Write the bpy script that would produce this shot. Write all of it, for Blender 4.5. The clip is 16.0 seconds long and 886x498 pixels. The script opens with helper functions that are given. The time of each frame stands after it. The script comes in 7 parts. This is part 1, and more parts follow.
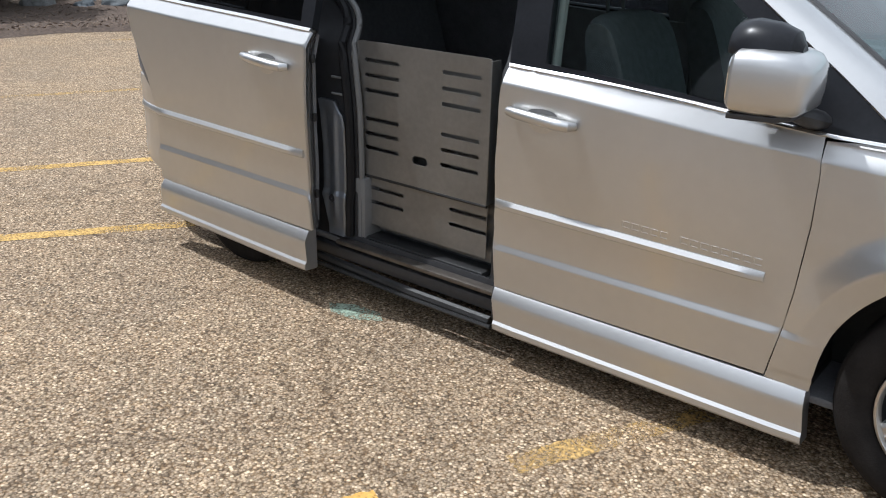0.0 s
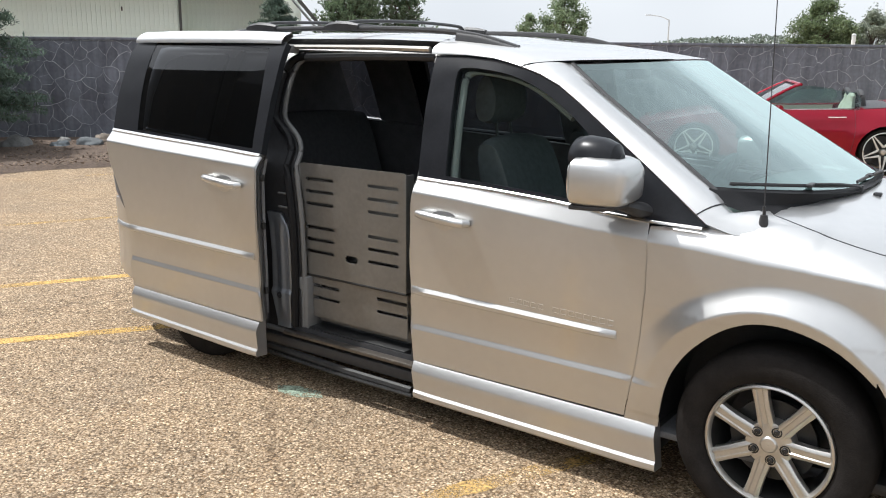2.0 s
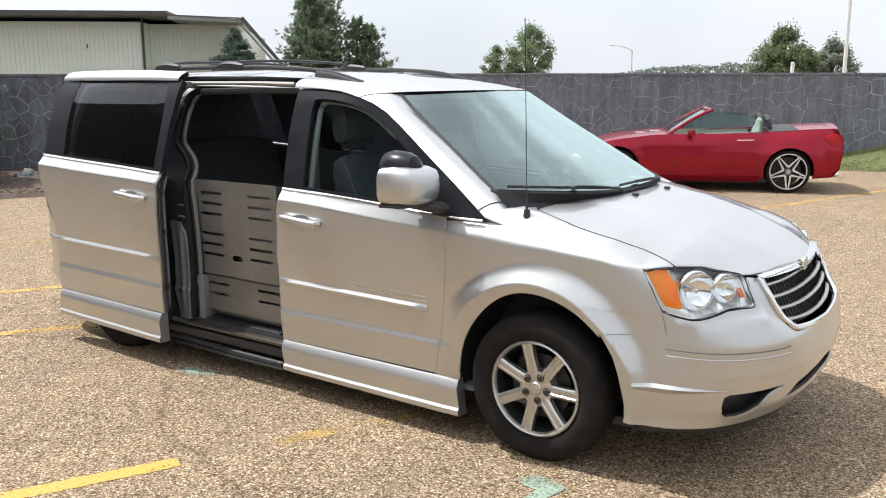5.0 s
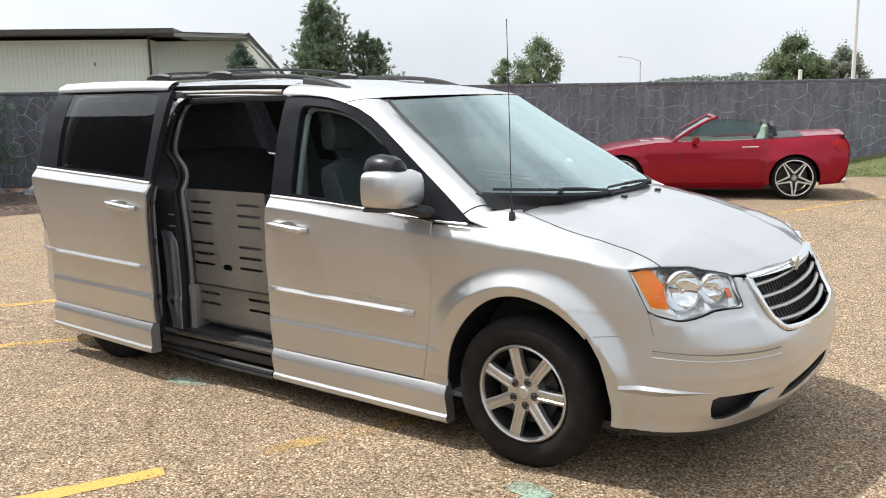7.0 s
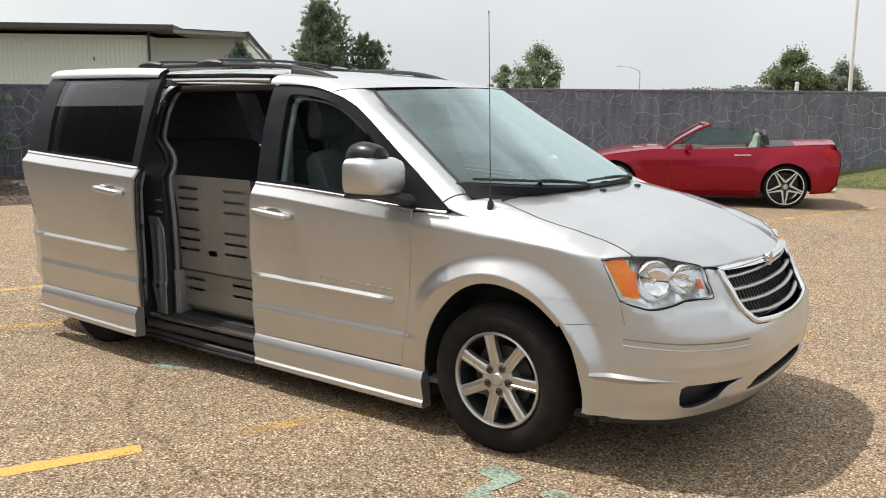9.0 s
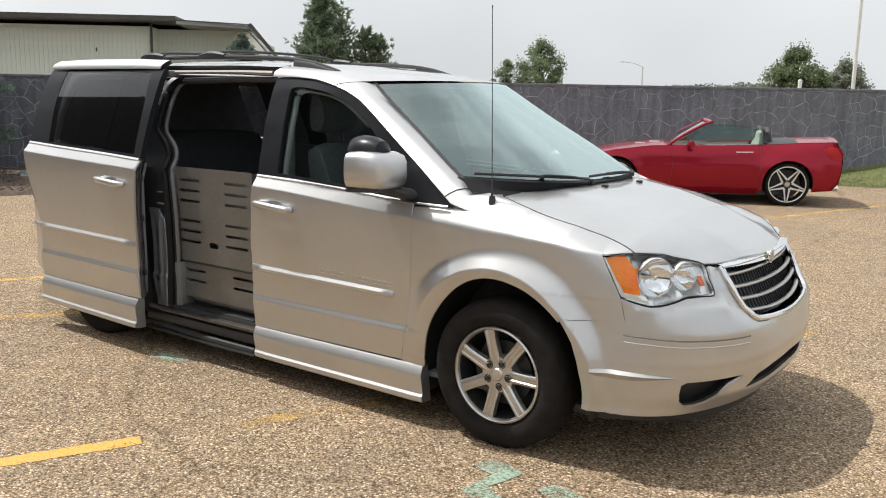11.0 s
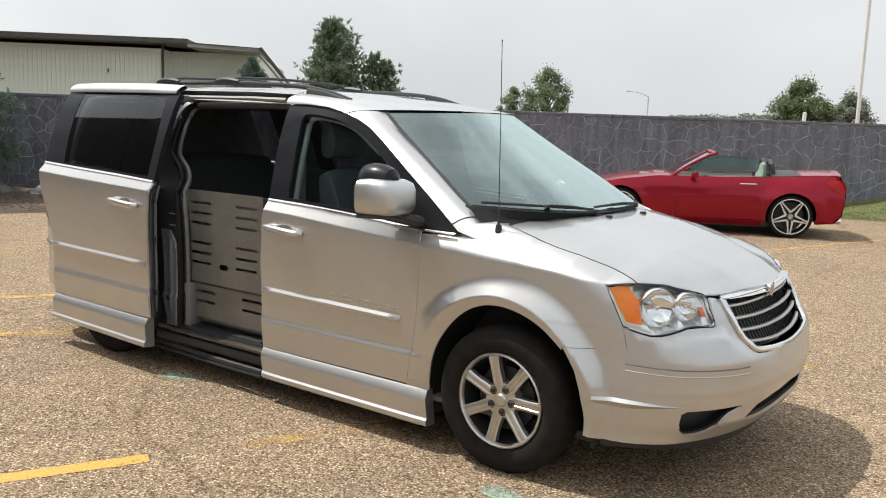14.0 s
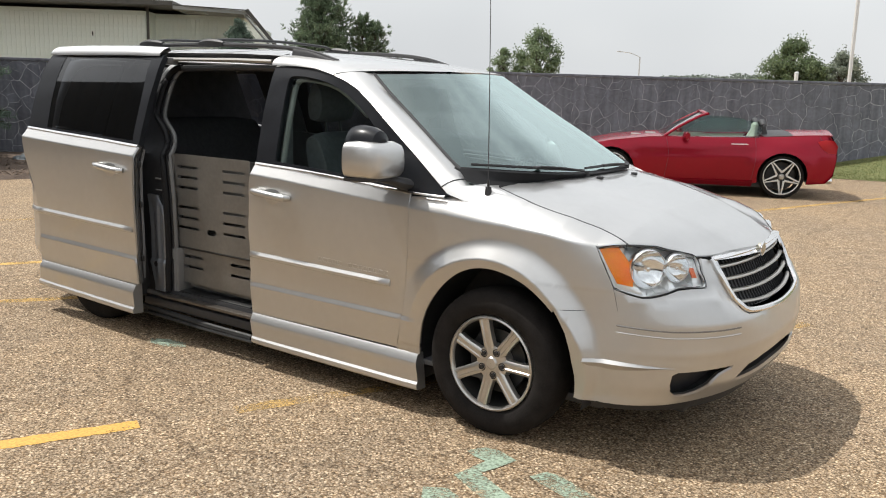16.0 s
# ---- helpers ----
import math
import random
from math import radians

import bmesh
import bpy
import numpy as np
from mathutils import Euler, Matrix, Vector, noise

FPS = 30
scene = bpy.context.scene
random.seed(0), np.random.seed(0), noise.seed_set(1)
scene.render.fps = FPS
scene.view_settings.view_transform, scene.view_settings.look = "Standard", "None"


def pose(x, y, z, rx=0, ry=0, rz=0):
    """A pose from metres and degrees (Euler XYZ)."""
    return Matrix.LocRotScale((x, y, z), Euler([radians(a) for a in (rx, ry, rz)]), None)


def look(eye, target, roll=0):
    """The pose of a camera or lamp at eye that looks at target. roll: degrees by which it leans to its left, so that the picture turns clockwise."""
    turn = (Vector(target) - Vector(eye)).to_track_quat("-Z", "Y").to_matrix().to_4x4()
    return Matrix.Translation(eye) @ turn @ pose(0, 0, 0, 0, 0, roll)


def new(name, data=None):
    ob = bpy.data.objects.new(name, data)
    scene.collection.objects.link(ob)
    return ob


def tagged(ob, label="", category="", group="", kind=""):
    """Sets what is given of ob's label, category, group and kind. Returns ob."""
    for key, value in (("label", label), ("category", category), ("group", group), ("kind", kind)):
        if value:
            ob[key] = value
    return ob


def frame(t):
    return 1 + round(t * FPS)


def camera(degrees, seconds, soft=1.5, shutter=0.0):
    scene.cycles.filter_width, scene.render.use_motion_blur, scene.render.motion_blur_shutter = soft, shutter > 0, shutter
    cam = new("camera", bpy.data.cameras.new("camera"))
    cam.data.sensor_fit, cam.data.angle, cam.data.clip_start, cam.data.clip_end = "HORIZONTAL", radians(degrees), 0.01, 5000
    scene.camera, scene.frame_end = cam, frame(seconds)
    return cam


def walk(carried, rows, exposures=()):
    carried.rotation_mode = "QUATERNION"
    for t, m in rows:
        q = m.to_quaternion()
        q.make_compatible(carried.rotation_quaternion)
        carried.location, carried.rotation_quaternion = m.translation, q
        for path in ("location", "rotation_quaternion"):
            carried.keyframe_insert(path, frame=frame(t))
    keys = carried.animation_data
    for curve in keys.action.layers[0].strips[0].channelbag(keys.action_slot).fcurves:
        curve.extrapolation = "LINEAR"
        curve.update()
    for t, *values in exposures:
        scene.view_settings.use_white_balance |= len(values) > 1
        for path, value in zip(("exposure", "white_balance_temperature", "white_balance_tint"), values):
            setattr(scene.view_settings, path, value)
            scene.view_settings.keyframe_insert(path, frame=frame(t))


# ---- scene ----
cam = camera(54.3, 16.0, soft=1.05)
PATH = [
    (0, (0.132, -3.419, 1.631), (-1.018, -1.955, 0.901), 1.5),
    (0.5, (0.284, -3.467, 1.621), (-0.909, -1.98, 1.014), 0.4),
    (1, (0.389, -3.57, 1.641), (-0.819, -2.059, 1.133), 0.0),
    (1.5, (0.549, -3.71, 1.645), (-0.628, -2.162, 1.18), 0.2),
    (2, (0.732, -3.854, 1.668), (-0.42, -2.281, 1.225), 0.5),
    (2.5, (0.995, -3.921, 1.658), (-0.164, -2.342, 1.25), 0.5),
    (3, (1.227, -4.009, 1.67), (0.068, -2.428, 1.274), -0.4),
    (3.5, (1.394, -4.155, 1.673), (0.29, -2.535, 1.277), -0.4),
    (4, (1.545, -4.196, 1.684), (0.455, -2.566, 1.294), 0.2),
    (6.5, (1.934, -4.108, 1.665), (0.747, -2.538, 1.31), -1.0),
    (7, (1.869, -4.085, 1.629), (0.715, -2.488, 1.286), -1.0),
    (7.5, (1.841, -4.107, 1.59), (0.709, -2.491, 1.266), -0.0),
    (8, (1.936, -4.101, 1.559), (0.784, -2.5, 1.226), 0.5),
    (8.5, (1.967, -4.092, 1.56), (0.813, -2.493, 1.231), 0.6),
    (9, (1.98, -4.097, 1.556), (0.83, -2.494, 1.226), 0.4),
    (11.5, (1.976, -4.094, 1.557), (0.829, -2.493, 1.212), 1.1),
    (12, (2.04, -4.125, 1.564), (0.896, -2.519, 1.225), 1.2),
    (12.5, (2.008, -4.137, 1.574), (0.872, -2.528, 1.231), 0.8),
    (13, (2.004, -4.159, 1.578), (0.865, -2.549, 1.247), 1.3),
    (13.5, (2.011, -4.167, 1.574), (0.856, -2.562, 1.274), 2.0),
    (14, (2.011, -4.17, 1.579), (0.848, -2.568, 1.292), 2.0),
    (14.5, (2.009, -4.167, 1.575), (0.862, -2.557, 1.27), 1.9),
    (15, (2.017, -4.159, 1.57), (0.884, -2.545, 1.234), 1.8),
    (15.5, (2.009, -4.146, 1.571), (0.874, -2.538, 1.216), 1.7),
    (16, (1.998, -4.134, 1.572), (0.861, -2.531, 1.202), 1.6),
]
walk(cam, [(t, look(eye, target, roll)) for t, eye, target, roll in PATH],
     exposures=[(0, -0.27, 5740, 10), (1, -0.04, 5910, 10), (2, 0.03, 6110, 10), (3, 0.05, 6130, 10), (4, 0.05, 6140, 10), (7, 0.00, 6140, 10), (8, -0.17, 6270, 10), (9, -0.20, 6370, 10), (12, -0.22, 6350, 10), (16, -0.23, 6400, 10)])

# ---- light ----
SUN_DIR = Vector((0.53, 0.15, -1.0)).normalized()
world = bpy.data.worlds.new("sky")
scene.world = world
world.use_nodes = True
wn, wl = world.node_tree.nodes, world.node_tree.links
wn.clear()
sky = wn.new("ShaderNodeTexSky")
sky.sky_type = 'NISHITA'
sky.sun_disc = False
sky.sun_elevation = math.asin(-SUN_DIR.z)
sky.sun_rotation = math.atan2(-SUN_DIR.x, -SUN_DIR.y)
sky.dust_density, sky.air_density, sky.ozone_density = 6.0, 1.0, 1.0
coord = wn.new("ShaderNodeTexCoord")
cloud = wn.new("ShaderNodeTexNoise")
cloud.inputs["Scale"].default_value = 1.7
cloud.inputs["Detail"].default_value = 3
cloud.inputs["Roughness"].default_value = 0.55
cmap = wn.new("ShaderNodeMapping")
cmap.inputs["Scale"].default_value = (1, 1, 1.5)
wl.new(coord.outputs["Generated"], cmap.inputs["Vector"])
wl.new(cmap.outputs["Vector"], cloud.inputs["Vector"])
cramp = wn.new("ShaderNodeValToRGB")
cramp.color_ramp.elements[0].position, cramp.color_ramp.elements[0].color = 0.35, (7.4, 7.6, 7.7, 1)
cramp.color_ramp.elements[1].position, cramp.color_ramp.elements[1].color = 0.65, (9.4, 9.5, 9.4, 1)
wl.new(cloud.outputs["Fac"], cramp.inputs["Fac"])
haze = wn.new("ShaderNodeMixRGB")
haze.inputs["Fac"].default_value = 0.8
wl.new(sky.outputs["Color"], haze.inputs["Color1"])
wl.new(cramp.outputs["Color"], haze.inputs["Color2"])
bg = wn.new("ShaderNodeBackground")
bg.inputs["Strength"].default_value = 0.13
sep = wn.new("ShaderNodeSeparateXYZ")
wl.new(coord.outputs["Generated"], sep.inputs["Vector"])
lift = wn.new("ShaderNodeVectorMath")
lift.operation = 'SCALE'
wl.new(haze.outputs["Color"], lift.inputs[0])
wl.new(lift.outputs["Vector"], bg.inputs["Color"])
# broken cloud high up, even haze low down
heap = wn.new("ShaderNodeMapRange")
heap.inputs["From Min"].default_value, heap.inputs["From Max"].default_value = 0.40, 0.60
heap.inputs["To Min"].default_value, heap.inputs["To Max"].default_value = 1.0, 1.36
wl.new(cloud.outputs["Fac"], heap.inputs["Value"])
high = wn.new("ShaderNodeMapRange")
high.inputs["From Min"].default_value, high.inputs["From Max"].default_value = 0.28, 0.55
wl.new(sep.outputs["Z"], high.inputs["Value"])
mixh = wn.new("ShaderNodeMix")
mixh.inputs["A"].default_value = 1.0
wl.new(high.outputs["Result"], mixh.inputs["Factor"])
wl.new(heap.outputs["Result"], mixh.inputs["B"])
wl.new(mixh.outputs["Result"], lift.inputs["Scale"])
wout = wn.new("ShaderNodeOutputWorld")
wl.new(bg.outputs["Background"], wout.inputs["Surface"])
sun = new("sun", bpy.data.lights.new("sun", 'SUN'))
sun.data.energy, sun.data.angle, sun.data.color = 4.6, radians(0.7), (1.0, 0.965, 0.90)
sun.matrix_world = look((0, 0, 20), Vector((0, 0, 20)) + SUN_DIR)
scene.view_settings.exposure = 0.0


# ---- materials ----
def mat(name, col, rough=0.5, metal=0.0, noise_amt=0.0, scale=8.0, bump=0.0, bscale=None, coat=0.0, spec=0.5, col2=None, detail=4.0):
    m = bpy.data.materials.new(name)
    m.use_nodes = True
    n, l = m.node_tree.nodes, m.node_tree.links
    p = n["Principled BSDF"]
    p.inputs["Base Color"].default_value = (*col, 1)
    p.inputs["Roughness"].default_value = rough
    p.inputs["Metallic"].default_value = metal
    p.inputs["Coat Weight"].default_value = coat
    p.inputs["Coat Roughness"].default_value = 0.06
    p.inputs["Specular IOR Level"].default_value = spec
    tc = n.new("ShaderNodeTexCoord")
    if noise_amt or col2:
        t = n.new("ShaderNodeTexNoise")
        t.inputs["Scale"].default_value, t.inputs["Detail"].default_value = scale, detail
        t2 = n.new("ShaderNodeTexNoise")
        t2.inputs["Scale"].default_value, t2.inputs["Detail"].default_value = scale * 7.3, 3
        l.new(tc.outputs["Object"], t.inputs["Vector"])
        l.new(tc.outputs["Object"], t2.inputs["Vector"])
        mixf = n.new("ShaderNodeMath")
        mixf.operation = 'MULTIPLY_ADD'
        mixf.inputs[1].default_value = 0.4
        l.new(t2.outputs["Fac"], mixf.inputs[0])
        sc = n.new("ShaderNodeMath")
        sc.operation = 'MULTIPLY'
        sc.inputs[1].default_value = 0.6
        l.new(t.outputs["Fac"], sc.inputs[0])
        l.new(sc.outputs[0], mixf.inputs[2])
        r = n.new("ShaderNodeValToRGB")
        r.color_ramp.elements[0].position, r.color_ramp.elements[1].position = 0.33, 0.67
        a = col if col2 else tuple(c * (1 - noise_amt) for c in col)
        b = col2 if col2 else tuple(min(1, c * (1 + noise_amt)) for c in col)
        r.color_ramp.elements[0].color, r.color_ramp.elements[1].color = (*a, 1), (*b, 1)
        l.new(mixf.outputs[0], r.inputs["Fac"])
        l.new(r.outputs["Color"], p.inputs["Base Color"])
    if bump:
        tb = n.new("ShaderNodeTexNoise")
        tb.inputs["Scale"].default_value, tb.inputs["Detail"].default_value = bscale or scale * 5, 4
        l.new(tc.outputs["Object"], tb.inputs["Vector"])
        b = n.new("ShaderNodeBump")
        b.inputs["Strength"].default_value, b.inputs["Distance"].default_value = bump, 0.01
        l.new(tb.outputs["Fac"], b.inputs["Height"])
        l.new(b.outputs["Normal"], p.inputs["Normal"])
    return m


def glass_mat(name, tint, gloss_rough=0.02, base=0.07, gloss=(1, 1, 1), power=4.0, gain=1.0):
    m = bpy.data.materials.new(name)
    m.use_nodes = True
    n, l = m.node_tree.nodes, m.node_tree.links
    n.clear()
    o = n.new("ShaderNodeOutputMaterial")
    tr = n.new("ShaderNodeBsdfTransparent")
    tr.inputs["Color"].default_value = (*tint, 1)
    g = n.new("ShaderNodeBsdfGlossy")
    g.inputs["Roughness"].default_value = gloss_rough
    g.inputs["Color"].default_value = (*gloss, 1)
    lw = n.new("ShaderNodeLayerWeight")
    lw.inputs["Blend"].default_value = 0.5
    pw = n.new("ShaderNodeMath")
    pw.operation = 'POWER'
    pw.inputs[1].default_value = power
    l.new(lw.outputs["Facing"], pw.inputs[0])
    fr = n.new("ShaderNodeMath")
    fr.operation = 'MULTIPLY_ADD'
    fr.inputs[1].default_value, fr.inputs[2].default_value = gain * (1 - base), base
    l.new(pw.outputs[0], fr.inputs[0])
    mx = n.new("ShaderNodeMixShader")
    l.new(fr.outputs[0], mx.inputs["Fac"])
    l.new(tr.outputs["BSDF"], mx.inputs[1])
    l.new(g.outputs["BSDF"], mx.inputs[2])
    l.new(mx.outputs["Shader"], o.inputs["Surface"])
    return m


SILVER = mat("silver_paint", (0.560, 0.558, 0.550), 0.42, 0.95, 0.03, 3.0, 0.02, 900, coat=1.0)
BLACKGLOSS = mat("gloss_black", (0.016, 0.017, 0.020), 0.30, 0, 0.2, 12, spec=0.2)
BLACKPLASTIC = mat("black_plastic", (0.030, 0.030, 0.032), 0.5, 0, 0.2, 30, 0.1, 300)
COWLBLACK = mat("cowl_black", (0.008, 0.008, 0.009), 0.55, 0, 0.3, 20, 0.1, 200, spec=0.25)
RUBBER = mat("tyre_rubber", (0.018, 0.016, 0.015), 0.85, 0, 0.3, 18, 0.2, 160, spec=0.15)
ALLOY = mat("alloy", (0.56, 0.54, 0.505), 0.30, 0.8, 0.06, 20)
CHROME = mat("chrome", (0.8, 0.8, 0.8), 0.12, 1.0)
DARKMETAL = mat("dark_metal", (0.05, 0.05, 0.05), 0.45, 0.6, 0.2, 20)
INTERIOR = mat("interior_dark", (0.16, 0.16, 0.165), 0.8, 0, 0.2, 14, 0.1, 200)
SEATCLOTH = mat("seat_cloth", (0.085, 0.086, 0.092), 0.85, 0, 0.2, 40, 0.2, 500)
HEADLINER = mat("headliner", (0.26, 0.26, 0.25), 0.9, 0, 0.06, 30)
RAMPMETAL = mat("ramp_metal", (0.20, 0.195, 0.185), 0.42, 0.6, 0.12, 6, 0.06, 250)
SEAL = mat("grey_seal", (0.16, 0.16, 0.157), 0.6, 0, 0.08, 20)
GLASS_CLEAR = glass_mat("window_glass", (0.72, 0.80, 0.78), base=0.016)
GLASS_TINT = glass_mat("tinted_glass", (0.10, 0.105, 0.115), base=0.03)
GLASS_SCREEN = glass_mat("screen_glass", (0.44, 0.56, 0.54), base=0.195, gloss=(0.80, 0.955, 0.935), power=2.6, gain=1.3)
LENS = glass_mat("lamp_lens", (0.96, 0.97, 0.97), base=0.03, power=5.0, gain=.8)
AMBER = mat("amber", (0.95, 0.16, 0.001), 0.3, 0, 0.12, 9, 0.5, 45, spec=0.4, col2=(1.0, 0.40, 0.012), detail=6)
REDLENS = mat("red_lens", (0.36, 0.006, 0.008), 0.30, spec=0.3)
REDPAINT = mat("red_paint", (0.31, 0.003, 0.020), 0.26, 0.60, 0.05, 3, coat=0.3)
REFLECTOR = mat("reflector", (0.86, 0.87, 0.88), 0.10, 1.0)


# ---- mesh helpers ----
def link(name, me, material, parent=None, label="", smooth=True):
    ob = new(name, me)
    if material:
        me.materials.append(material)
    if parent:
        ob.parent = parent
    if label:
        tagged(ob, label)
    return ob


def part(name, bm, material, parent=None, label="", smooth=True, sharp=35, recalc=True):
    me = bpy.data.meshes.new(name)
    if recalc:
        bmesh.ops.recalc_face_normals(bm, faces=bm.faces)
    bm.normal_update()
    for f in bm.faces:
        f.smooth = smooth
    if smooth:
        lim = radians(sharp)
        for e in bm.edges:
            if len(e.link_faces) == 2 and e.calc_face_angle(0) > lim:
                e.smooth = False
    bm.to_mesh(me)
    bm.free()
    return link(name, me, material, parent, label)


def empty(name, m=None):
    e = new(name)
    if m is not None:
        e.matrix_world = m
    return e


def catmull(pts, n=6, closed=False):
    P = [Vector(p) for p in pts]
    out = []
    k = len(P)
    for i in range(k if closed else k - 1):
        p0 = P[i - 1] if (closed or i > 0) else P[i] * 2 - P[i + 1]
        p1, p2 = P[i], P[(i + 1) % k]
        p3 = P[(i + 2) % k] if (closed or i + 2 < k) else p2 * 2 - p1
        for j in range(n):
            t = j / n
            out.append(0.5 * ((2 * p1) + (p2 - p0) * t + (2 * p0 - 5 * p1 + 4 * p2 - p3) * t * t + (3 * p1 - p0 - 3 * p2 + p3) * t ** 3))
    if not closed:
        out.append(P[-1])
    return out


def dense(pts, step):
    out = []
    for i, p in enumerate(pts):
        a, b = Vector(p), Vector(pts[(i + 1) % len(pts)])
        k = max(1, int(math.ceil((b - a).length / step)))
        out += [a.lerp(b, j / k) for j in range(k)]
    return out


def inside(p, poly):
    x, y, c = p[0], p[1], False
    for i in range(len(poly)):
        a, b = poly[i], poly[i - 1]
        if (a[1] > y) != (b[1] > y) and x < (b[0] - a[0]) * (y - a[1]) / (b[1] - a[1]) + a[0]:
            c = not c
    return c


def sheet(outline, holes=(), step=0.05, rows=(), lines=()):
    """A flat outline with holes, filled with an even net: 2D points, triangles, and boundary edges. lines: creases that the net follows."""
    from mathutils.geometry import delaunay_2d_cdt
    loops = [dense(outline, step)] + [dense(h, step) for h in holes]
    pts, edges = [], []
    for lp in loops:
        k = len(pts)
        pts += [Vector((p[0], p[1])) for p in lp]
        edges += [(k + i, k + (i + 1) % len(lp)) for i in range(len(lp))]
    rim = np.array([(p.x, p.y) for p in pts])
    lo, hi = rim.min(0), rim.max(0)
    guide = []
    for ln in lines:
        run = None
        L = [Vector((p[0], p[1])) for p in ln]
        for a, b in zip(L, L[1:]):
            m = max(1, int(math.ceil((b - a).length / (step * .6))))
            for i in range(m):
                p = a.lerp(b, i / m)
                ok = inside(p, loops[0]) and not any(inside(p, h) for h in loops[1:]) and np.min(np.hypot(rim[:, 0] - p.x, rim[:, 1] - p.y)) > step * .2
                if ok:
                    pts.append(p)
                    guide.append((p.x, p.y))
                    if run is not None:
                        edges.append((run, len(pts) - 1))
                    run = len(pts) - 1
                else:
                    run = None
    near = np.array(guide) if guide else np.full((1, 2), 1e6)
    j = 0
    y = lo[1]
    while y < hi[1]:
        x = lo[0] + (step / 2 if j % 2 else 0)
        while x < hi[0]:
            if inside((x, y), loops[0]) and not any(inside((x, y), h) for h in loops[1:]) and not any(abs(y - r) < step * .3 for r in rows):
                if np.min(np.hypot(rim[:, 0] - x, rim[:, 1] - y)) > step * 0.45 and np.min(np.hypot(near[:, 0] - x, near[:, 1] - y)) > step * .4:
                    pts.append(Vector((x, y)))
            x += step
        y += step * 0.87
        j += 1
    for y in rows:
        x = lo[0]
        while x < hi[0]:
            if inside((x, y), loops[0]) and not any(inside((x, y), h) for h in loops[1:]):
                if np.min(np.hypot(rim[:, 0] - x, rim[:, 1] - y)) > step * 0.2:
                    pts.append(Vector((x, y)))
            x += step * .8
    v, e, f, _, _, _ = delaunay_2d_cdt(pts, edges, [], 0, 1e-6)
    keep = []
    for t in f:
        c = sum((v[i] for i in t), Vector((0, 0))) / len(t)
        if inside(c, loops[0]) and not any(inside(c, h) for h in loops[1:]):
            keep.append(t)
    return v, keep


def skin(name, outline, f, material, parent, thick=0.02, holes=(), step=0.05, out=(0, 0, 0), label="", edge=0.004, rows=(), sharp=28, lines=(), exact=False):
    """A curved panel: the outline in (u, v) laid on the surface f(u, v), with thickness and softened rims. out: a point behind the panel."""
    v, tris = sheet(outline, holes, step, rows, lines)
    P = [Vector(f(p.x, p.y)) for p in v]
    nrm = [Vector() for _ in P]
    acc = 0.0
    for t in tris:
        n = (P[t[1]] - P[t[0]]).cross(P[t[2]] - P[t[0]])
        acc += n.dot(P[t[0]] - Vector(out))
    sgn = 1 if acc > 0 else -1
    cnt = {}
    T = [t if sgn > 0 else t[::-1] for t in tris]
    for t in T:
        n = (P[t[1]] - P[t[0]]).cross(P[t[2]] - P[t[0]])
        for i in t:
            nrm[i] = nrm[i] + n
        for i in range(len(t)):
            a, b = t[i], t[(i + 1) % len(t)]
            cnt[(a, b)] = 1
    bm = bmesh.new()
    used = sorted({i for t in T for i in t})
    rimv = {a for (a, b) in cnt if (b, a) not in cnt} | {b for (a, b) in cnt if (b, a) not in cnt}
    front, back = {}, {}
    shade = []
    for i in used:
        n = nrm[i].normalized() if nrm[i].length > 0 else Vector((0, 0, 1))
        if exact:
            h, p = .005, v[i]
            d = (Vector(f(p.x + h, p.y)) - Vector(f(p.x - h, p.y))).cross(Vector(f(p.x, p.y + h)) - Vector(f(p.x, p.y - h)))
            d = d.normalized() * (1 if d.dot(n) > 0 else -1)
            shade += [d] + ([-d] if thick else [])
        front[i] = bm.verts.new(P[i] - n * (edge if thick and i in rimv else 0))
        if thick:
            back[i] = bm.verts.new(P[i] - n * thick)
    for t in T:
        bm.faces.new([front[i] for i in t])
        if thick:
            bm.faces.new([back[i] for i in t[::-1]])
    for (a, b) in cnt:
        if thick and (b, a) not in cnt:
            fc = bm.faces.new([front[b], front[a], back[a], back[b]])
    ob = part(name, bm, material, parent, label, sharp=180 if exact else sharp, recalc=False)
    if exact:
        ob.data.normals_split_custom_set_from_vertices([tuple(d) for d in shade])
    return ob


def tube_bm(bm, pts, r, seg=8, cap=True, radii=None, up=None, flat=1.0):
    P = [Vector(p) for p in pts]
    rings = []
    ref = Vector(up) if up else None
    for i, p in enumerate(P):
        d = (P[min(i + 1, len(P) - 1)] - P[max(i - 1, 0)]).normalized()
        a = ref if ref else (Vector((0, 0, 1)) if abs(d.z) < 0.9 else Vector((1, 0, 0)))
        s = d.cross(a).normalized()
        t = s.cross(d).normalized()
        rr = radii[i] if radii else r
        rings.append([bm.verts.new(p + (s * math.cos(2 * math.pi * k / seg) + t * math.sin(2 * math.pi * k / seg) * flat) * rr) for k in range(seg)])
    for a, b in zip(rings, rings[1:]):
        for k in range(seg):
            bm.faces.new((a[k], a[(k + 1) % seg], b[(k + 1) % seg], b[k]))
    if cap:
        bm.faces.new(rings[0][::-1])
        bm.faces.new(rings[-1])
    return bm


def tube(name, pts, r, material, parent=None, seg=8, label="", **k):
    return part(name, tube_bm(bmesh.new(), pts, r, seg, **k), material, parent, label)


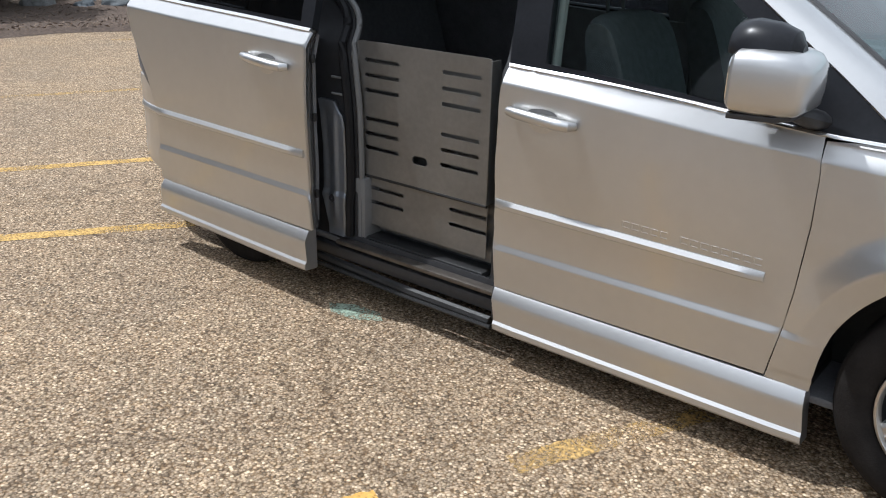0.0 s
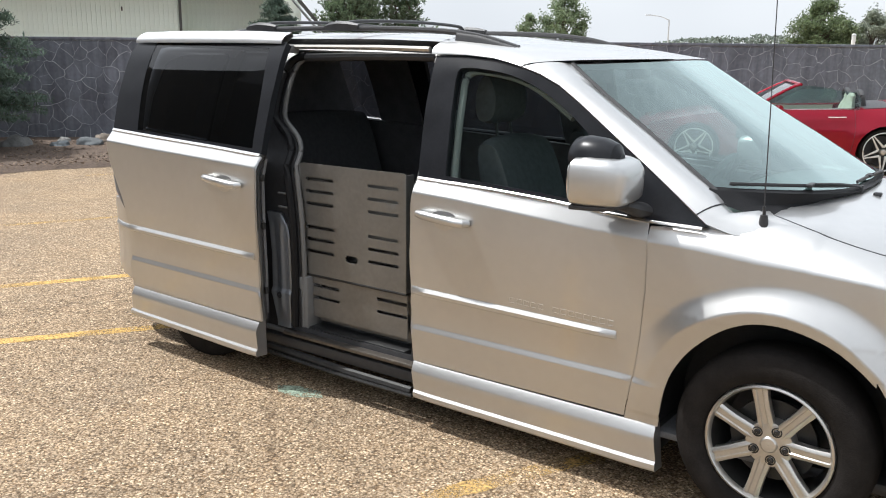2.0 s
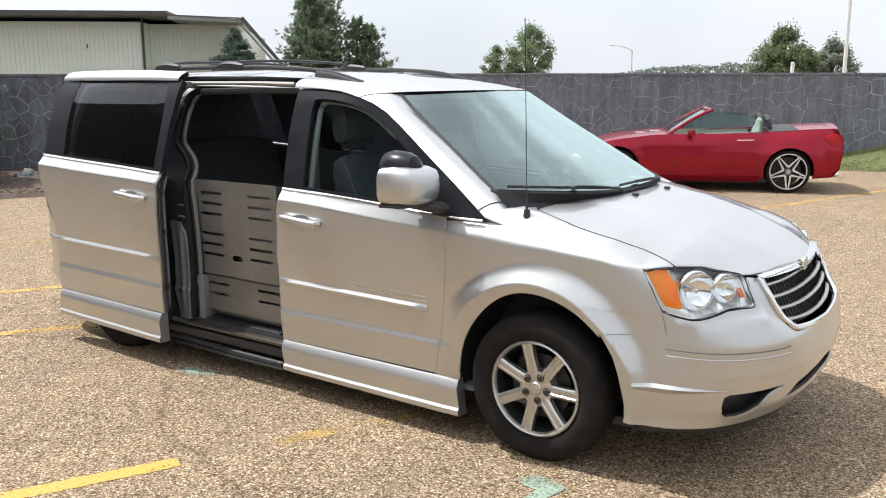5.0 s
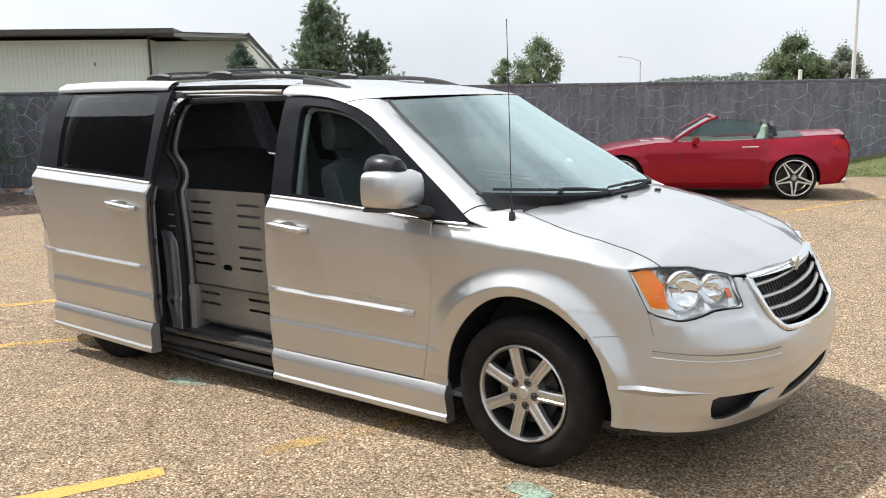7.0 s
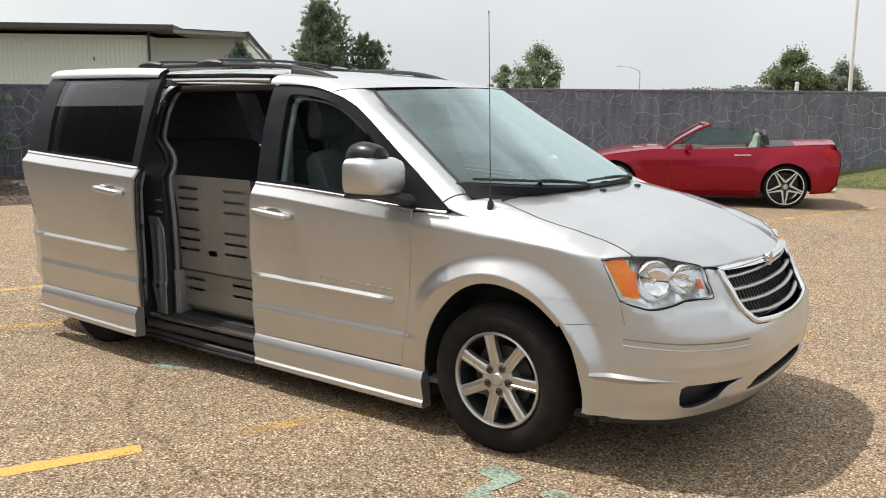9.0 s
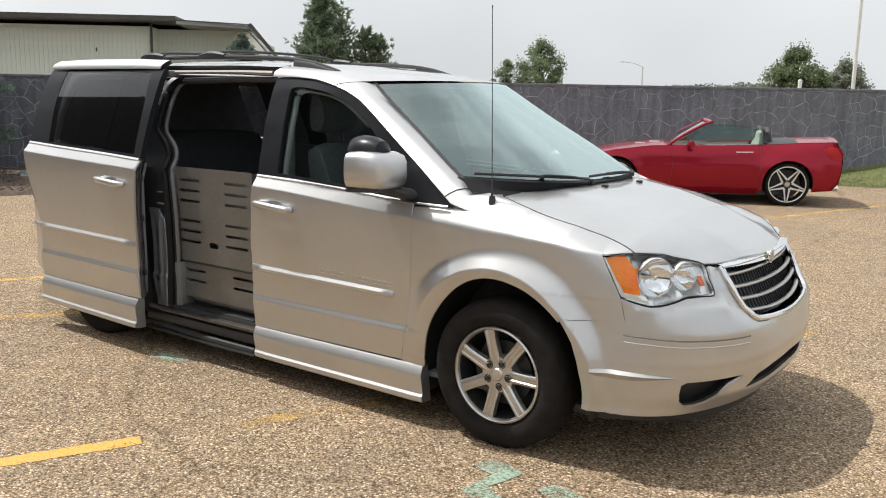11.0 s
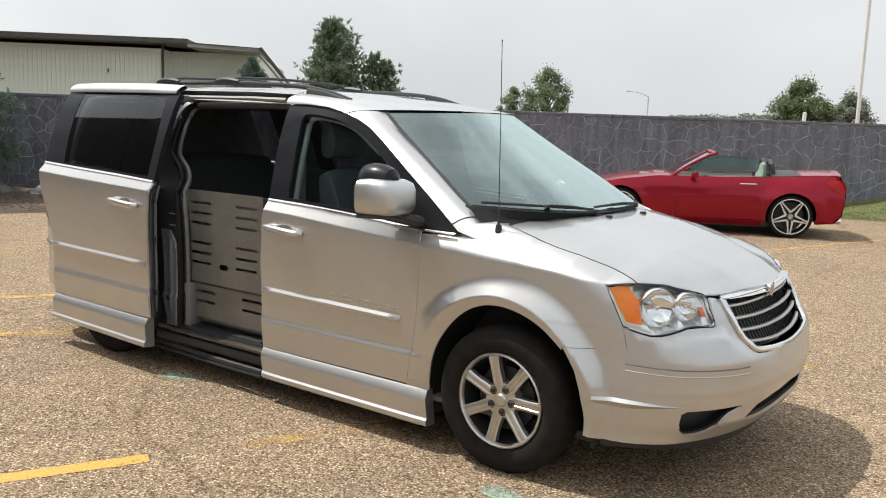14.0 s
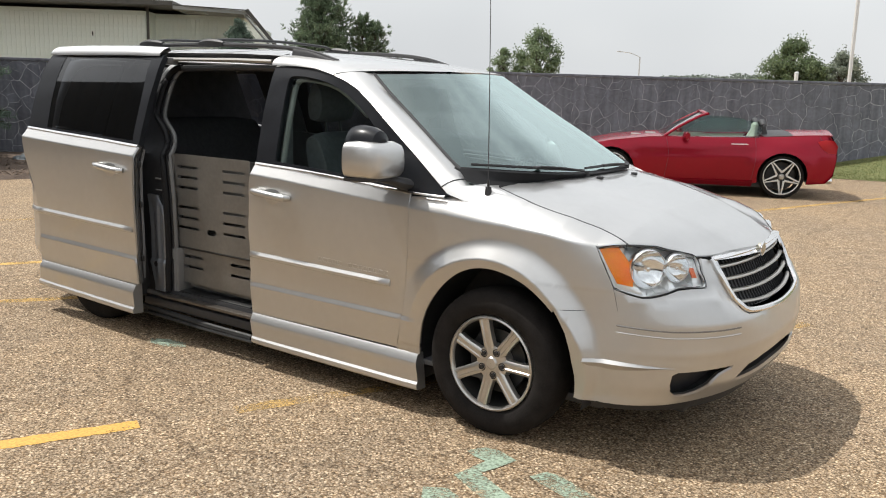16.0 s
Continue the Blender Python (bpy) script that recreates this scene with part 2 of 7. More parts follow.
def box_bm(bm, lo, hi, bevel=0.0, segs=2, m=None):
    b = bmesh.new()
    bmesh.ops.create_cube(b, size=1.0)
    sc = [hi[i] - lo[i] for i in range(3)]
    bmesh.ops.scale(b, vec=sc, verts=b.verts)
    bmesh.ops.translate(b, vec=[(hi[i] + lo[i]) / 2 for i in range(3)], verts=b.verts)
    if bevel:
        bmesh.ops.bevel(b, geom=b.edges[:], offset=min(bevel, min(sc) * 0.49), segments=segs, affect='EDGES', profile=0.5)
    if m is not None:
        bmesh.ops.transform(b, matrix=m, verts=b.verts)
    vs = [bm.verts.new(v.co) for v in b.verts]
    for f in b.faces:
        bm.faces.new([vs[v.index] for v in f.verts])
    b.free()
    return bm


def box(name, lo, hi, material, parent=None, bevel=0.005, label="", m=None, segs=2):
    return part(name, box_bm(bmesh.new(), lo, hi, bevel, segs, m), material, parent, label)


def prism_bm(bm, pts2, f0, f1):
    a = [bm.verts.new(f0(p)) for p in pts2]
    b = [bm.verts.new(f1(p)) for p in pts2]
    n = len(a)
    bm.faces.new(a)
    bm.faces.new(b[::-1])
    for i in range(n):
        bm.faces.new((a[i], a[(i + 1) % n], b[(i + 1) % n], b[i]))
    return bm


def lathe_bm(bm, prof2, seg=48, axis='Y'):
    """Turn (radius, along) pairs round the Y axis."""
    rings = []
    for r, y in prof2:
        rings.append([bm.verts.new((r * math.cos(2 * math.pi * k / seg), y, r * math.sin(2 * math.pi * k / seg))) for k in range(seg)])
    for a, b in zip(rings, rings[1:]):
        for k in range(seg):
            bm.faces.new((a[k], a[(k + 1) % seg], b[(k + 1) % seg], b[k]))
    return bm


def loft_bm(bm, rows):
    R = [[bm.verts.new(p) for p in row] for row in rows]
    for a, b in zip(R, R[1:]):
        for i in range(len(a) - 1):
            bm.faces.new((a[i], a[i + 1], b[i + 1], b[i]))
    return bm


def interp(x, xs, ys):
    return float(np.interp(x, xs, ys))


# ---- the van: shape of its body ----
# local frame: front axle at x = 0, nose towards +x, passenger side -y, ground z = 0
ZP = [0.0, .10, .14, .22, .30, .446, .453, .474, .60, .75, .90, 1.0, 1.04, 1.10, 1.2, 1.4, 1.6, 1.68, 1.74]
WP = [.93, .955, .965, .960, .944,  .9495, .9500, .9395, .9405, .943, .942, .936, .929, .900, .872, .800, .715, .665, .60]
XNZ = [.15, .22, .28, .35, .5, .62, .7, .8, .86, .92, 1.0]
XNX = [.88, .92, .970, 1.016, 1.037, 1.008, .958, .91, .872, .81, .71]
NX = 2.8
_th = np.linspace(0, math.pi / 2, 400)
_ax, _ay = .78 * np.sin(_th) ** (2 / NX), -.96 * np.cos(_th) ** (2 / NX)
_s = np.concatenate([[0], np.cumsum(np.hypot(np.diff(_ax), np.diff(_ay)))])
UMAX = .2 + float(_s[-1])


def prof(z):
    return interp(z, ZP, WP)


# the shoulder crease under the windows, falling towards the headlight
SHX = [-3.9, -3.0, -2.5, -2.0, -1.6, -1.333, -1.09, -.75, -.44, -.09, .19, .33, .49]
SHZ = [1.165, 1.122, 1.102, 1.086, 1.073, 1.060, 1.042, 1.018, 1.003, .977, .963, .956, .943]


def side(u, z):
    """Half width: a tall flank up to the crease, then a shoulder that leans in to the windows."""
    if z < .75:
        return prof(z)
    zb = interp(u, SHX, SHZ)
    flank = interp(z, [.75, .9, 1.15], [.944, .942, .932])
    if z <= zb:
        return flank
    top = interp(zb, [.75, .9, 1.15], [.944, .942, .932])
    f = (z - zb) / .064
    return top + (prof(zb + .064) - top) * f if f < 1 else prof(z)


FA = [-40, 0, 20, 38, 54, 72, 98, 117, 135, 150, 175]
FC = [.50, .505, .521, .556, .583, .584, .577, .581, .599, .605, .60]
FD_ = [.452, .452, .455, .452, .458, .474, .490, .498, .503, .503, .50]


def flare(u, z, cx):
    """The lip round a wheel arch: it rises from its outer line to its inner one and then stands upright."""
    r, a = math.hypot(u - cx, z - .335), math.degrees(math.atan2(z - .335, u - cx))
    if r > .62 or not -40 < a < 190:
        return 0
    c, d = interp(a, FA, FC), interp(a, FA, FD_)
    t = min(1, max(0, (c - r) / (c - d)))
    t = t * t * (2 - t) if t < .5 else .375 + (t - .5) * 1.25
    t -= 3.5 * max(0, d - r)
    return .044 * t * interp(a, [-40, -10, 25, 125, 165, 190], [.2, .35, 1, 1, .25, 0])


def ease(x):
    x = min(1, max(0, x))
    return x * x * (3 - 2 * x)


# the bumper swells out below the headlights: where the shelf begins and where it ends
SWU = [.59, .625, .68, .709, .749, .785, .823, .883, .95, 1.046, 1.12]
SWT = [.764, .753, .738, .733, .735, .741, .749, .765, .767, .764, .764]
SWB = [.752, .737, .718, .710, .703, .700, .699, .700, .702, .716, .732]


def swell(u, z):
    a, b = interp(u, SWU, SWT), interp(u, SWU, SWB)
    return .036 * ease((a - z) / (a - b)) * ease((z - .47) / .20) * ease((u - .56) / .14) * (1 - ease((u - 1.03) / (.10 + 2.4 * max(0, b - z))))


def body(u, z, off=0.0):
    """The passenger side and nose: u runs along the side (x up to 0.2), then round the nose."""
    if u > UMAX:
        x, y, zz = body(2 * UMAX - u, z, off)
        return (x, -y, zz)
    w = side(u, z)
    if u > -0.6:
        w += interp(u, [-.50, -.41], [0, 1]) * (interp(z, [.453, .474, .62], [0, .0085, 0]))
    w += flare(u, z, .02) if u > -1 else flare(u, z, -3.07) * interp(u, [-2.98, -2.86], [1, 0])
    w += off
    if u <= .2:
        if u < -3.3:
            w *= 1 - .23 * min(1.3, (-3.3 - u) / .8) ** 4
        return (u, -w, z)
    th = interp(u - .2, _s, _th)
    X = interp(z, XNZ, XNX) - .2 + off + swell(u, z)
    return (.2 + X * math.sin(th) ** (2 / NX), -w * max(0, math.cos(th)) ** (2 / NX), z)


def mirrored(f):
    return lambda u, v: (lambda p: (p[0], -p[1], p[2]))(f(u, v))


HX = [-.3, -.1, .06, .3, .55, .75, .85, .92]
HZ = [1.150, 1.150, 1.142, 1.105, 1.04, .960, .905, .855]
DX, DZ = [-.3, -.1, .09, .25, .47, .66, .73, .80], [.018, .045, .080, .090, .098, .082, .098, .15]
QX, QZ = [-.5, -.3, -.1, .1, .25, .42], [.095, .104, .086, .036, .010, 0]


def hood_z(x, y):
    k = abs(y) / .88
    ridge = .007 / (1 + math.exp((abs(y) - (.47 - .21 * x)) / .02))
    return interp(x, HX, HZ) - interp(x, DX, DZ) * k ** 2.6 - .012 * k ** 14 + ridge - interp(x, QX, QZ) * max(0, (abs(y) - .77) / .17) ** 2 - .015 * ease((x - .56) / .30) * ease((abs(y) - .30) / .22)


def hood(x, y):
    return (x, y, hood_z(x, y))


def shoulder(x):
    z = 1.05
    for _ in range(12):
        z = hood_z(x, prof(z))
    return z


VAN = pose(0, 0.02, 0)
van = empty("minivan", VAN)
tagged(van, "silver minivan with open sliding door and a stowed wheelchair ramp", "minivan")
C = (-1.5, 0, .75)
ARCHF = [(-.405, .30), (-.395, .40), (-.371, .50), (-.330, .58), (-.279, .645), (-.215, .705), (-.150, .748), (-.075, .775), (.01, .782),
         (.09, .770), (.160, .748), (.225, .715), (.275, .680), (.318, .640)]
ARCHF = [(p.x, p.y) for p in catmull([Vector((*q, 0)) for q in ARCHF], 3)]
MIR = Matrix.Diagonal((1, -1, 1, 1))


def both(name, outline, f, material, label="", left=True, **k):
    """A panel on the passenger side and its twin on the driver's side, each under its own owner."""
    owner = k.pop("owner", (van, van))
    a = skin(name, outline, f, material, owner[0], out=C, label=label, **k)
    b = skin(name, outline, mirrored(f), material, owner[1], out=C, label=label, **k) if left else None
    return a, b


# front doors
FD = [(-1.592, 1.128), (-1.3, 1.118), (-.9, 1.096), (-.502, 1.066), (-.492, .95), (-.490, .807), (-.503, .6), (-.520, .45), (-.545, .305),
      (-1.0, .303), (-1.578, .300), (-1.590, .457), (-1.597, .65), (-1.600, .897), (-1.598, 1.06)]
CREASE = (.448, .453, .457, .470, .474, .478)
SHOULDER = [(x, interp(x, SHX, SHZ)) for x in np.arange(-3.9, -.45, .03)]
SHOULDERS = [[(x, z + d) for x, z in SHOULDER] for d in (-.007, 0, .007)]
FDOORS = both("front_door", FD, body, SILVER, step=.045, rows=CREASE, lines=SHOULDERS, exact=True)
FRAME = [(-1.597, 1.136), (-1.640, 1.45), (-1.655, 1.655), (-1.5, 1.653), (-1.35, 1.640), (-1.189, 1.608), (-1.09, 1.58), (-1.012, 1.548), (-.90, 1.485),
         (-.792, 1.416), (-.607, 1.294), (-.44, 1.185), (-.285, 1.074), (-.50, 1.076), (-.9, 1.105), (-1.3, 1.127)]
PANE = [(-1.452, 1.150), (-1.497, 1.45), (-1.512, 1.570), (-1.48, 1.605), (-1.32, 1.594), (-1.189, 1.566), (-1.05, 1.512), (-.90, 1.425), (-.78, 1.335),
        (-.66, 1.235), (-.625, 1.17), (-.62, 1.095), (-1.0, 1.125)]
FRAME = [(p.x, p.y) for p in catmull([Vector((*q, 0)) for q in FRAME[2:13]], 3)] + FRAME[13:] + FRAME[:2]
PANE = [(p.x, p.y) for p in catmull([Vector((*q, 0)) for q in PANE[:11]], 4)] + PANE[11:]
both("door_frame", FRAME, lambda u, z: body(u, z, -.008), BLACKGLOSS, owner=FDOORS, holes=[PANE], step=.04, thick=.035, edge=.0004)
both("door_glass", [(a, b) for a, b in PANE], lambda u, z: body(u, z, -.022), GLASS_CLEAR, owner=FDOORS, step=.06, thick=0)


def side_strip(name, x0, x1, zf, h, proud, material, parent, f=None, label="", n=24):
    """A moulding that runs along the side, rounded at its edges."""
    f = f or body
    bm = bmesh.new()
    rows = []
    for i in range(n + 1):
        x = x0 + (x1 - x0) * i / n
        z = zf(x)
        e = .35 if i in (0, n) else 1
        rows.append([f(x, z - h / 2, -.004), f(x, z - h / 2, proud * .6 * e), f(x, z - h * .36, proud * e), f(x, z + h * .06, proud * e), f(x, z + h / 2, proud * .25 * e), f(x, z + h / 2, -.004)])
    loft_bm(bm, rows)
    for r in (rows[0], rows[-1]):
        bm.faces.new([bm.verts.new(p) for p in r])
    return part(name, bm, material, parent, label)


side_strip("belt_strip", -1.592, -.30, lambda x: interp(x, [-1.592, -1.3, -.9, -.5, -.28], [1.132, 1.122, 1.100, 1.071, 1.069]), .010, .005, CHROME, FDOORS[0])
side_strip("door_moulding", -1.590, -.592, lambda x: interp(x, [-1.59, -.59], [.632, .620]), .034, .014, SILVER, FDOORS[0])

# front fenders
def crest(u):
    """Height at which the side meets the bonnet's surface."""
    z = 1.05
    for _ in range(20):
        x, y, _z = body(u, z)
        z = .5 * z + .5 * hood_z(x, y)
    return z


SHUT = [(p.x, p.y) for p in catmull([Vector((*q, 0)) for q in [(-.10, -.755), (.03, -.785), (.18, -.800), (.33, -.798), (.46, -.789)] + [tuple(body(.735, crest(.735))[:2])]], 4)]
LT = [(u, crest(u)) for u in (.56, .60, .64, .68, .72, .75, .79, .83, .88, .92, .96, 1.01, 1.066)]
CRU = np.linspace(-.6, .8, 141)
CRP = [Vector(body(u, crest(u))) for u in CRU]
CRX, CRY, CRZ = ([p[i] for p in CRP] for i in range(3))


def over(u, v):
    """The side up to the crest, then the bonnet's surface inwards from it."""
    c = interp(u, CRU, CRZ)
    if v <= c:
        return Vector(body(u, v))
    x, y = interp(u, CRU, CRX), interp(u, CRU, CRY) + v - c
    return Vector((x, y, hood_z(x, y)))


def wing(u, v):
    """The fender's surface, with the crest rounded off."""
    c, r = interp(u, CRU, CRZ), interp(u, [-.6, .30, .54, .60], [.010, .012, .012, .004])
    if abs(v - c) >= r:
        return tuple(over(u, v))
    k = r - abs(v - c)
    return tuple(sum((over(u, v + k * d) for d in (-1, -.75, -.5, -.25, 0, .25, .5, .75, 1)), Vector()) / 9)


def wing_uv(x, y):
    u = interp(x, CRX, CRU)
    return (u, interp(u, CRU, CRZ) + y - interp(u, CRU, CRY))


FEN = ([wing_uv(-.4965, -.904), wing_uv(-.38, -.896), wing_uv(-.345, -.890), wing_uv(-.355, -.80), wing_uv(-.28, -.725), wing_uv(-.14, -.70)] + [wing_uv(x, y - .004) for x, y in SHUT] + [(u, z - .002) for u, z in LT if u < .73][::-1] +
       [(.564, .86), (.588, .772), (.588, .672), (.45, .662), (.318, .656)] + ARCHF[::-1] + [(-.405, .297), (-.540, .300), (-.515, .45), (-.498, .6), (-.485, .807), (-.4875, .95)])
def arch_line(R, k=0.0, a0=-5, a1=165):
    return [(.02 + (interp(a, FA, R) + k) * math.cos(radians(a)), .335 + (interp(a, FA, R) + k) * math.sin(radians(a))) for a in range(a0, a1 + 1, 4)]


CRESTLINES = [[(u, interp(u, CRU, CRZ) + d) for u in np.arange(-.48, .56, .02)] for d in (-.014, -.007, 0, .007, .014)]
both("fender", FEN, wing, SILVER, step=.015, thick=.02, edge=.001, rows=CREASE, lines=CRESTLINES + [arch_line(FC), arch_line(FC, -.015), arch_line(FC, -.03), arch_line(FC, -.045), arch_line(FC, -.06), arch_line(FD_, .007), arch_line(FD_), arch_line(FD_, -.007)], exact=True)

# bonnet
HOODPTS = [(-.105, -.745)] + [(x, y + .004) for x, y in SHUT[1:-1]] + [tuple(body(u, z, -.004)[:2]) for u, z in LT if u > .74] + [(.79, -.52), (.835, -.40), (.868, -.25), (.885, -.12), (.89, 0)]
HOODPTS = HOODPTS + [(x, -y) for x, y in HOODPTS[-2::-1]] + [(-.095, .62), (-.065, .5), (.015, .25), (.040, 0), (.015, -.25), (-.065, -.5), (-.095, -.62)]
skin("bonnet", HOODPTS, hood, SILVER, van, thick=.02, step=.026, out=(.2, 0, 0), exact=True)

# black strip laid under the bonnet's seam in place of the gap's own shade
for s in (1, -1):
    tube("bonnet_gap", [(x, s * y, hood_z(x, y) - .0065) for x, y in SHUT], .007, BLACKPLASTIC, van, 6)

# nose: bumper cover with openings
half = [(.435, .277), (.66, .270), (.82, .272), (1.0, .285), (1.28, .297), (1.5, .300), (UMAX, .302)]
toph = [(UMAX, .610), (1.47, .617), (1.35, .625), (1.25, .637), (1.205, .668), (1.175, .72), (1.148, .803), (1.146, .868), (1.09, .880), (1.058, .833), (1.046, .764), (.95, .767), (.883, .765), (.823, .749), (.785, .741), (.749, .735), (.709, .733), (.68, .738), (.625, .753), (.590, .764), (.5905, .671), (.45, .660), (.322, .654), (.375, .56), (.40, .47), (.42, .38)]
full = half + [(2 * UMAX - a, b) for a, b in half[-2::-1]] + [(2 * UMAX - a, b) for a, b in toph[:0:-1]] + toph
fogh = [(.806, .412), (.83, .424), (.96, .427), (1.06, .428), (1.125, .428), (1.12, .415), (1.05, .398), (1.02, .375), (.99, .345), (.95, .322), (.90, .310), (.85, .312), (.812, .335), (.802, .37)]
lowq = [(1.165, .365), (1.25, .408), (1.40, .425), (UMAX, .432), (UMAX, .350), (1.40, .346), (1.20, .345)]
lowh = lowq[:4] + [(2 * UMAX - a, b) for a, b in lowq[2::-1] + lowq[:3:-1][:-1]] + lowq[4:]
skin("front_bumper", full, body, SILVER, van, thick=.03, step=.028, exact=True, lines=[arch_line(FC, 0, -30, 40), arch_line(FC, -.03, -30, 40), arch_line(FD_, .007, -30, 40), arch_line(FD_, 0, -30, 40), arch_line(FD_, -.007, -30, 40)], out=(0, 0, .5), holes=[fogh, [(2 * UMAX - a, b) for a, b in fogh], lowh])
for ring in (fogh, [(2 * UMAX - a, b) for a, b in fogh], lowh):
    part("intake_duct", loft_bm(bmesh.new(), [[body(u, z, o) for u, z in ring + ring[:1]] for o in (-.012, -.074)]), BLACKPLASTIC, van)
skin("bumper_backing", [(.70, .30), (2 * UMAX - .70, .30), (2 * UMAX - .70, .46), (.70, .46)], lambda u, z: body(u, z, -.07), BLACKPLASTIC, van, thick=.01, step=.08, out=(0, 0, .4))
skin("air_dam", [(.50, .222), (2 * UMAX - .50, .222), (2 * UMAX - .50, .30), (.50, .30)], lambda u, z: body(u, .30, -.045 - (.30 - z) * .3)[:2] + (z,), BLACKPLASTIC, van, thick=.02, step=.04, out=(0, 0, .2))

# grille
GR = [(1.156, .872), (1.158, .805), (1.185, .725), (1.215, .679), (1.255, .652), (1.35, .640), (1.47, .632), (UMAX, .625)]
GRF = GR + [(2 * UMAX - a, b) for a, b in GR[-2::-1]] + [(2 * UMAX - 1.40, .878), (UMAX, .878), (1.40, .878)]
skin("grille_backing", GRF, lambda u, z: body(u, z, -.05), BLACKPLASTIC, van, thick=.01, step=.06, out=(0, 0, .7))


def on_nose(pts, off):
    return [body(u, z, off) for u, z in pts]


tube("grille_surround", on_nose(catmull(GR + [(2 * UMAX - a, b) for a, b in GR[-2::-1]], 5), .004), .013, CHROME, van, 8)
for k in range(4):
    zc = .832 - .050 * k
    u0 = interp(zc, [.64, .652, .679, .725, .805, .87], [1.36, 1.265, 1.226, 1.198, 1.171, 1.169])
    bm = bmesh.new()
    tube_bm(bm, on_nose([(u0 + (2 * UMAX - 2 * u0) * i / 24, zc - (.006 + .006 * k) * math.sin(math.pi * i / 24)) for i in range(25)], -.014), .0115, 8, flat=.75)
    part("grille_bar", bm, ALLOY, van)
bm = bmesh.new()
for u in np.arange(1.2, 2 * UMAX - 1.2, .035):
    tube_bm(bm, [body(u, z, -.040) for z in (.64, .69, .75, .81, .87)], .004, 4)
part("grille_mesh", bm, COWLBLACK, van)
rows = []
for i in range(41):
    t = i / 20 - 1
    u = UMAX + t * (UMAX - 1.150)
    h = interp(abs(t), [0, .12, .5, 1], [.040, .036, .026, .010])
    z = interp(abs(t), [0, .15, .6, 1], [.862, .868, .872, .874])
    rows.append([body(u, z + h * .5, .004), body(u, z + h * .42, .020), body(u, z + h * .05, .030), body(u, z, .022), body(u, z - h * .42, .026), body(u, z - h * .5, .004)])
part("grille_wing", loft_bm(bmesh.new(), rows), CHROME, van, "chrome winged bar over the grille", sharp=20)
e0 = Vector(body(UMAX, .860, .032))
bm = bmesh.new()
tube_bm(bm, [e0 + Vector((0, .030 * math.cos(a), .029 * math.sin(a))) for a in np.linspace(0, 2 * math.pi, 21)], .0055, 8, cap=False)
tagged(part("badge", bm, CHROME, van), "chrome oval badge")
bm = bmesh.new()
prism_bm(bm, [(.028 * math.cos(a), .027 * math.sin(a)) for a in np.linspace(0, 2 * math.pi, 17)[:-1]], lambda p: e0 + Vector((.005, p[0], p[1])), lambda p: e0 + Vector((-.02, p[0], p[1])))
part("badge_disc", bm, mat("badge_enamel", (.45, .43, .36), .3, .6, .2, 40), van, "pale enamel badge centre")

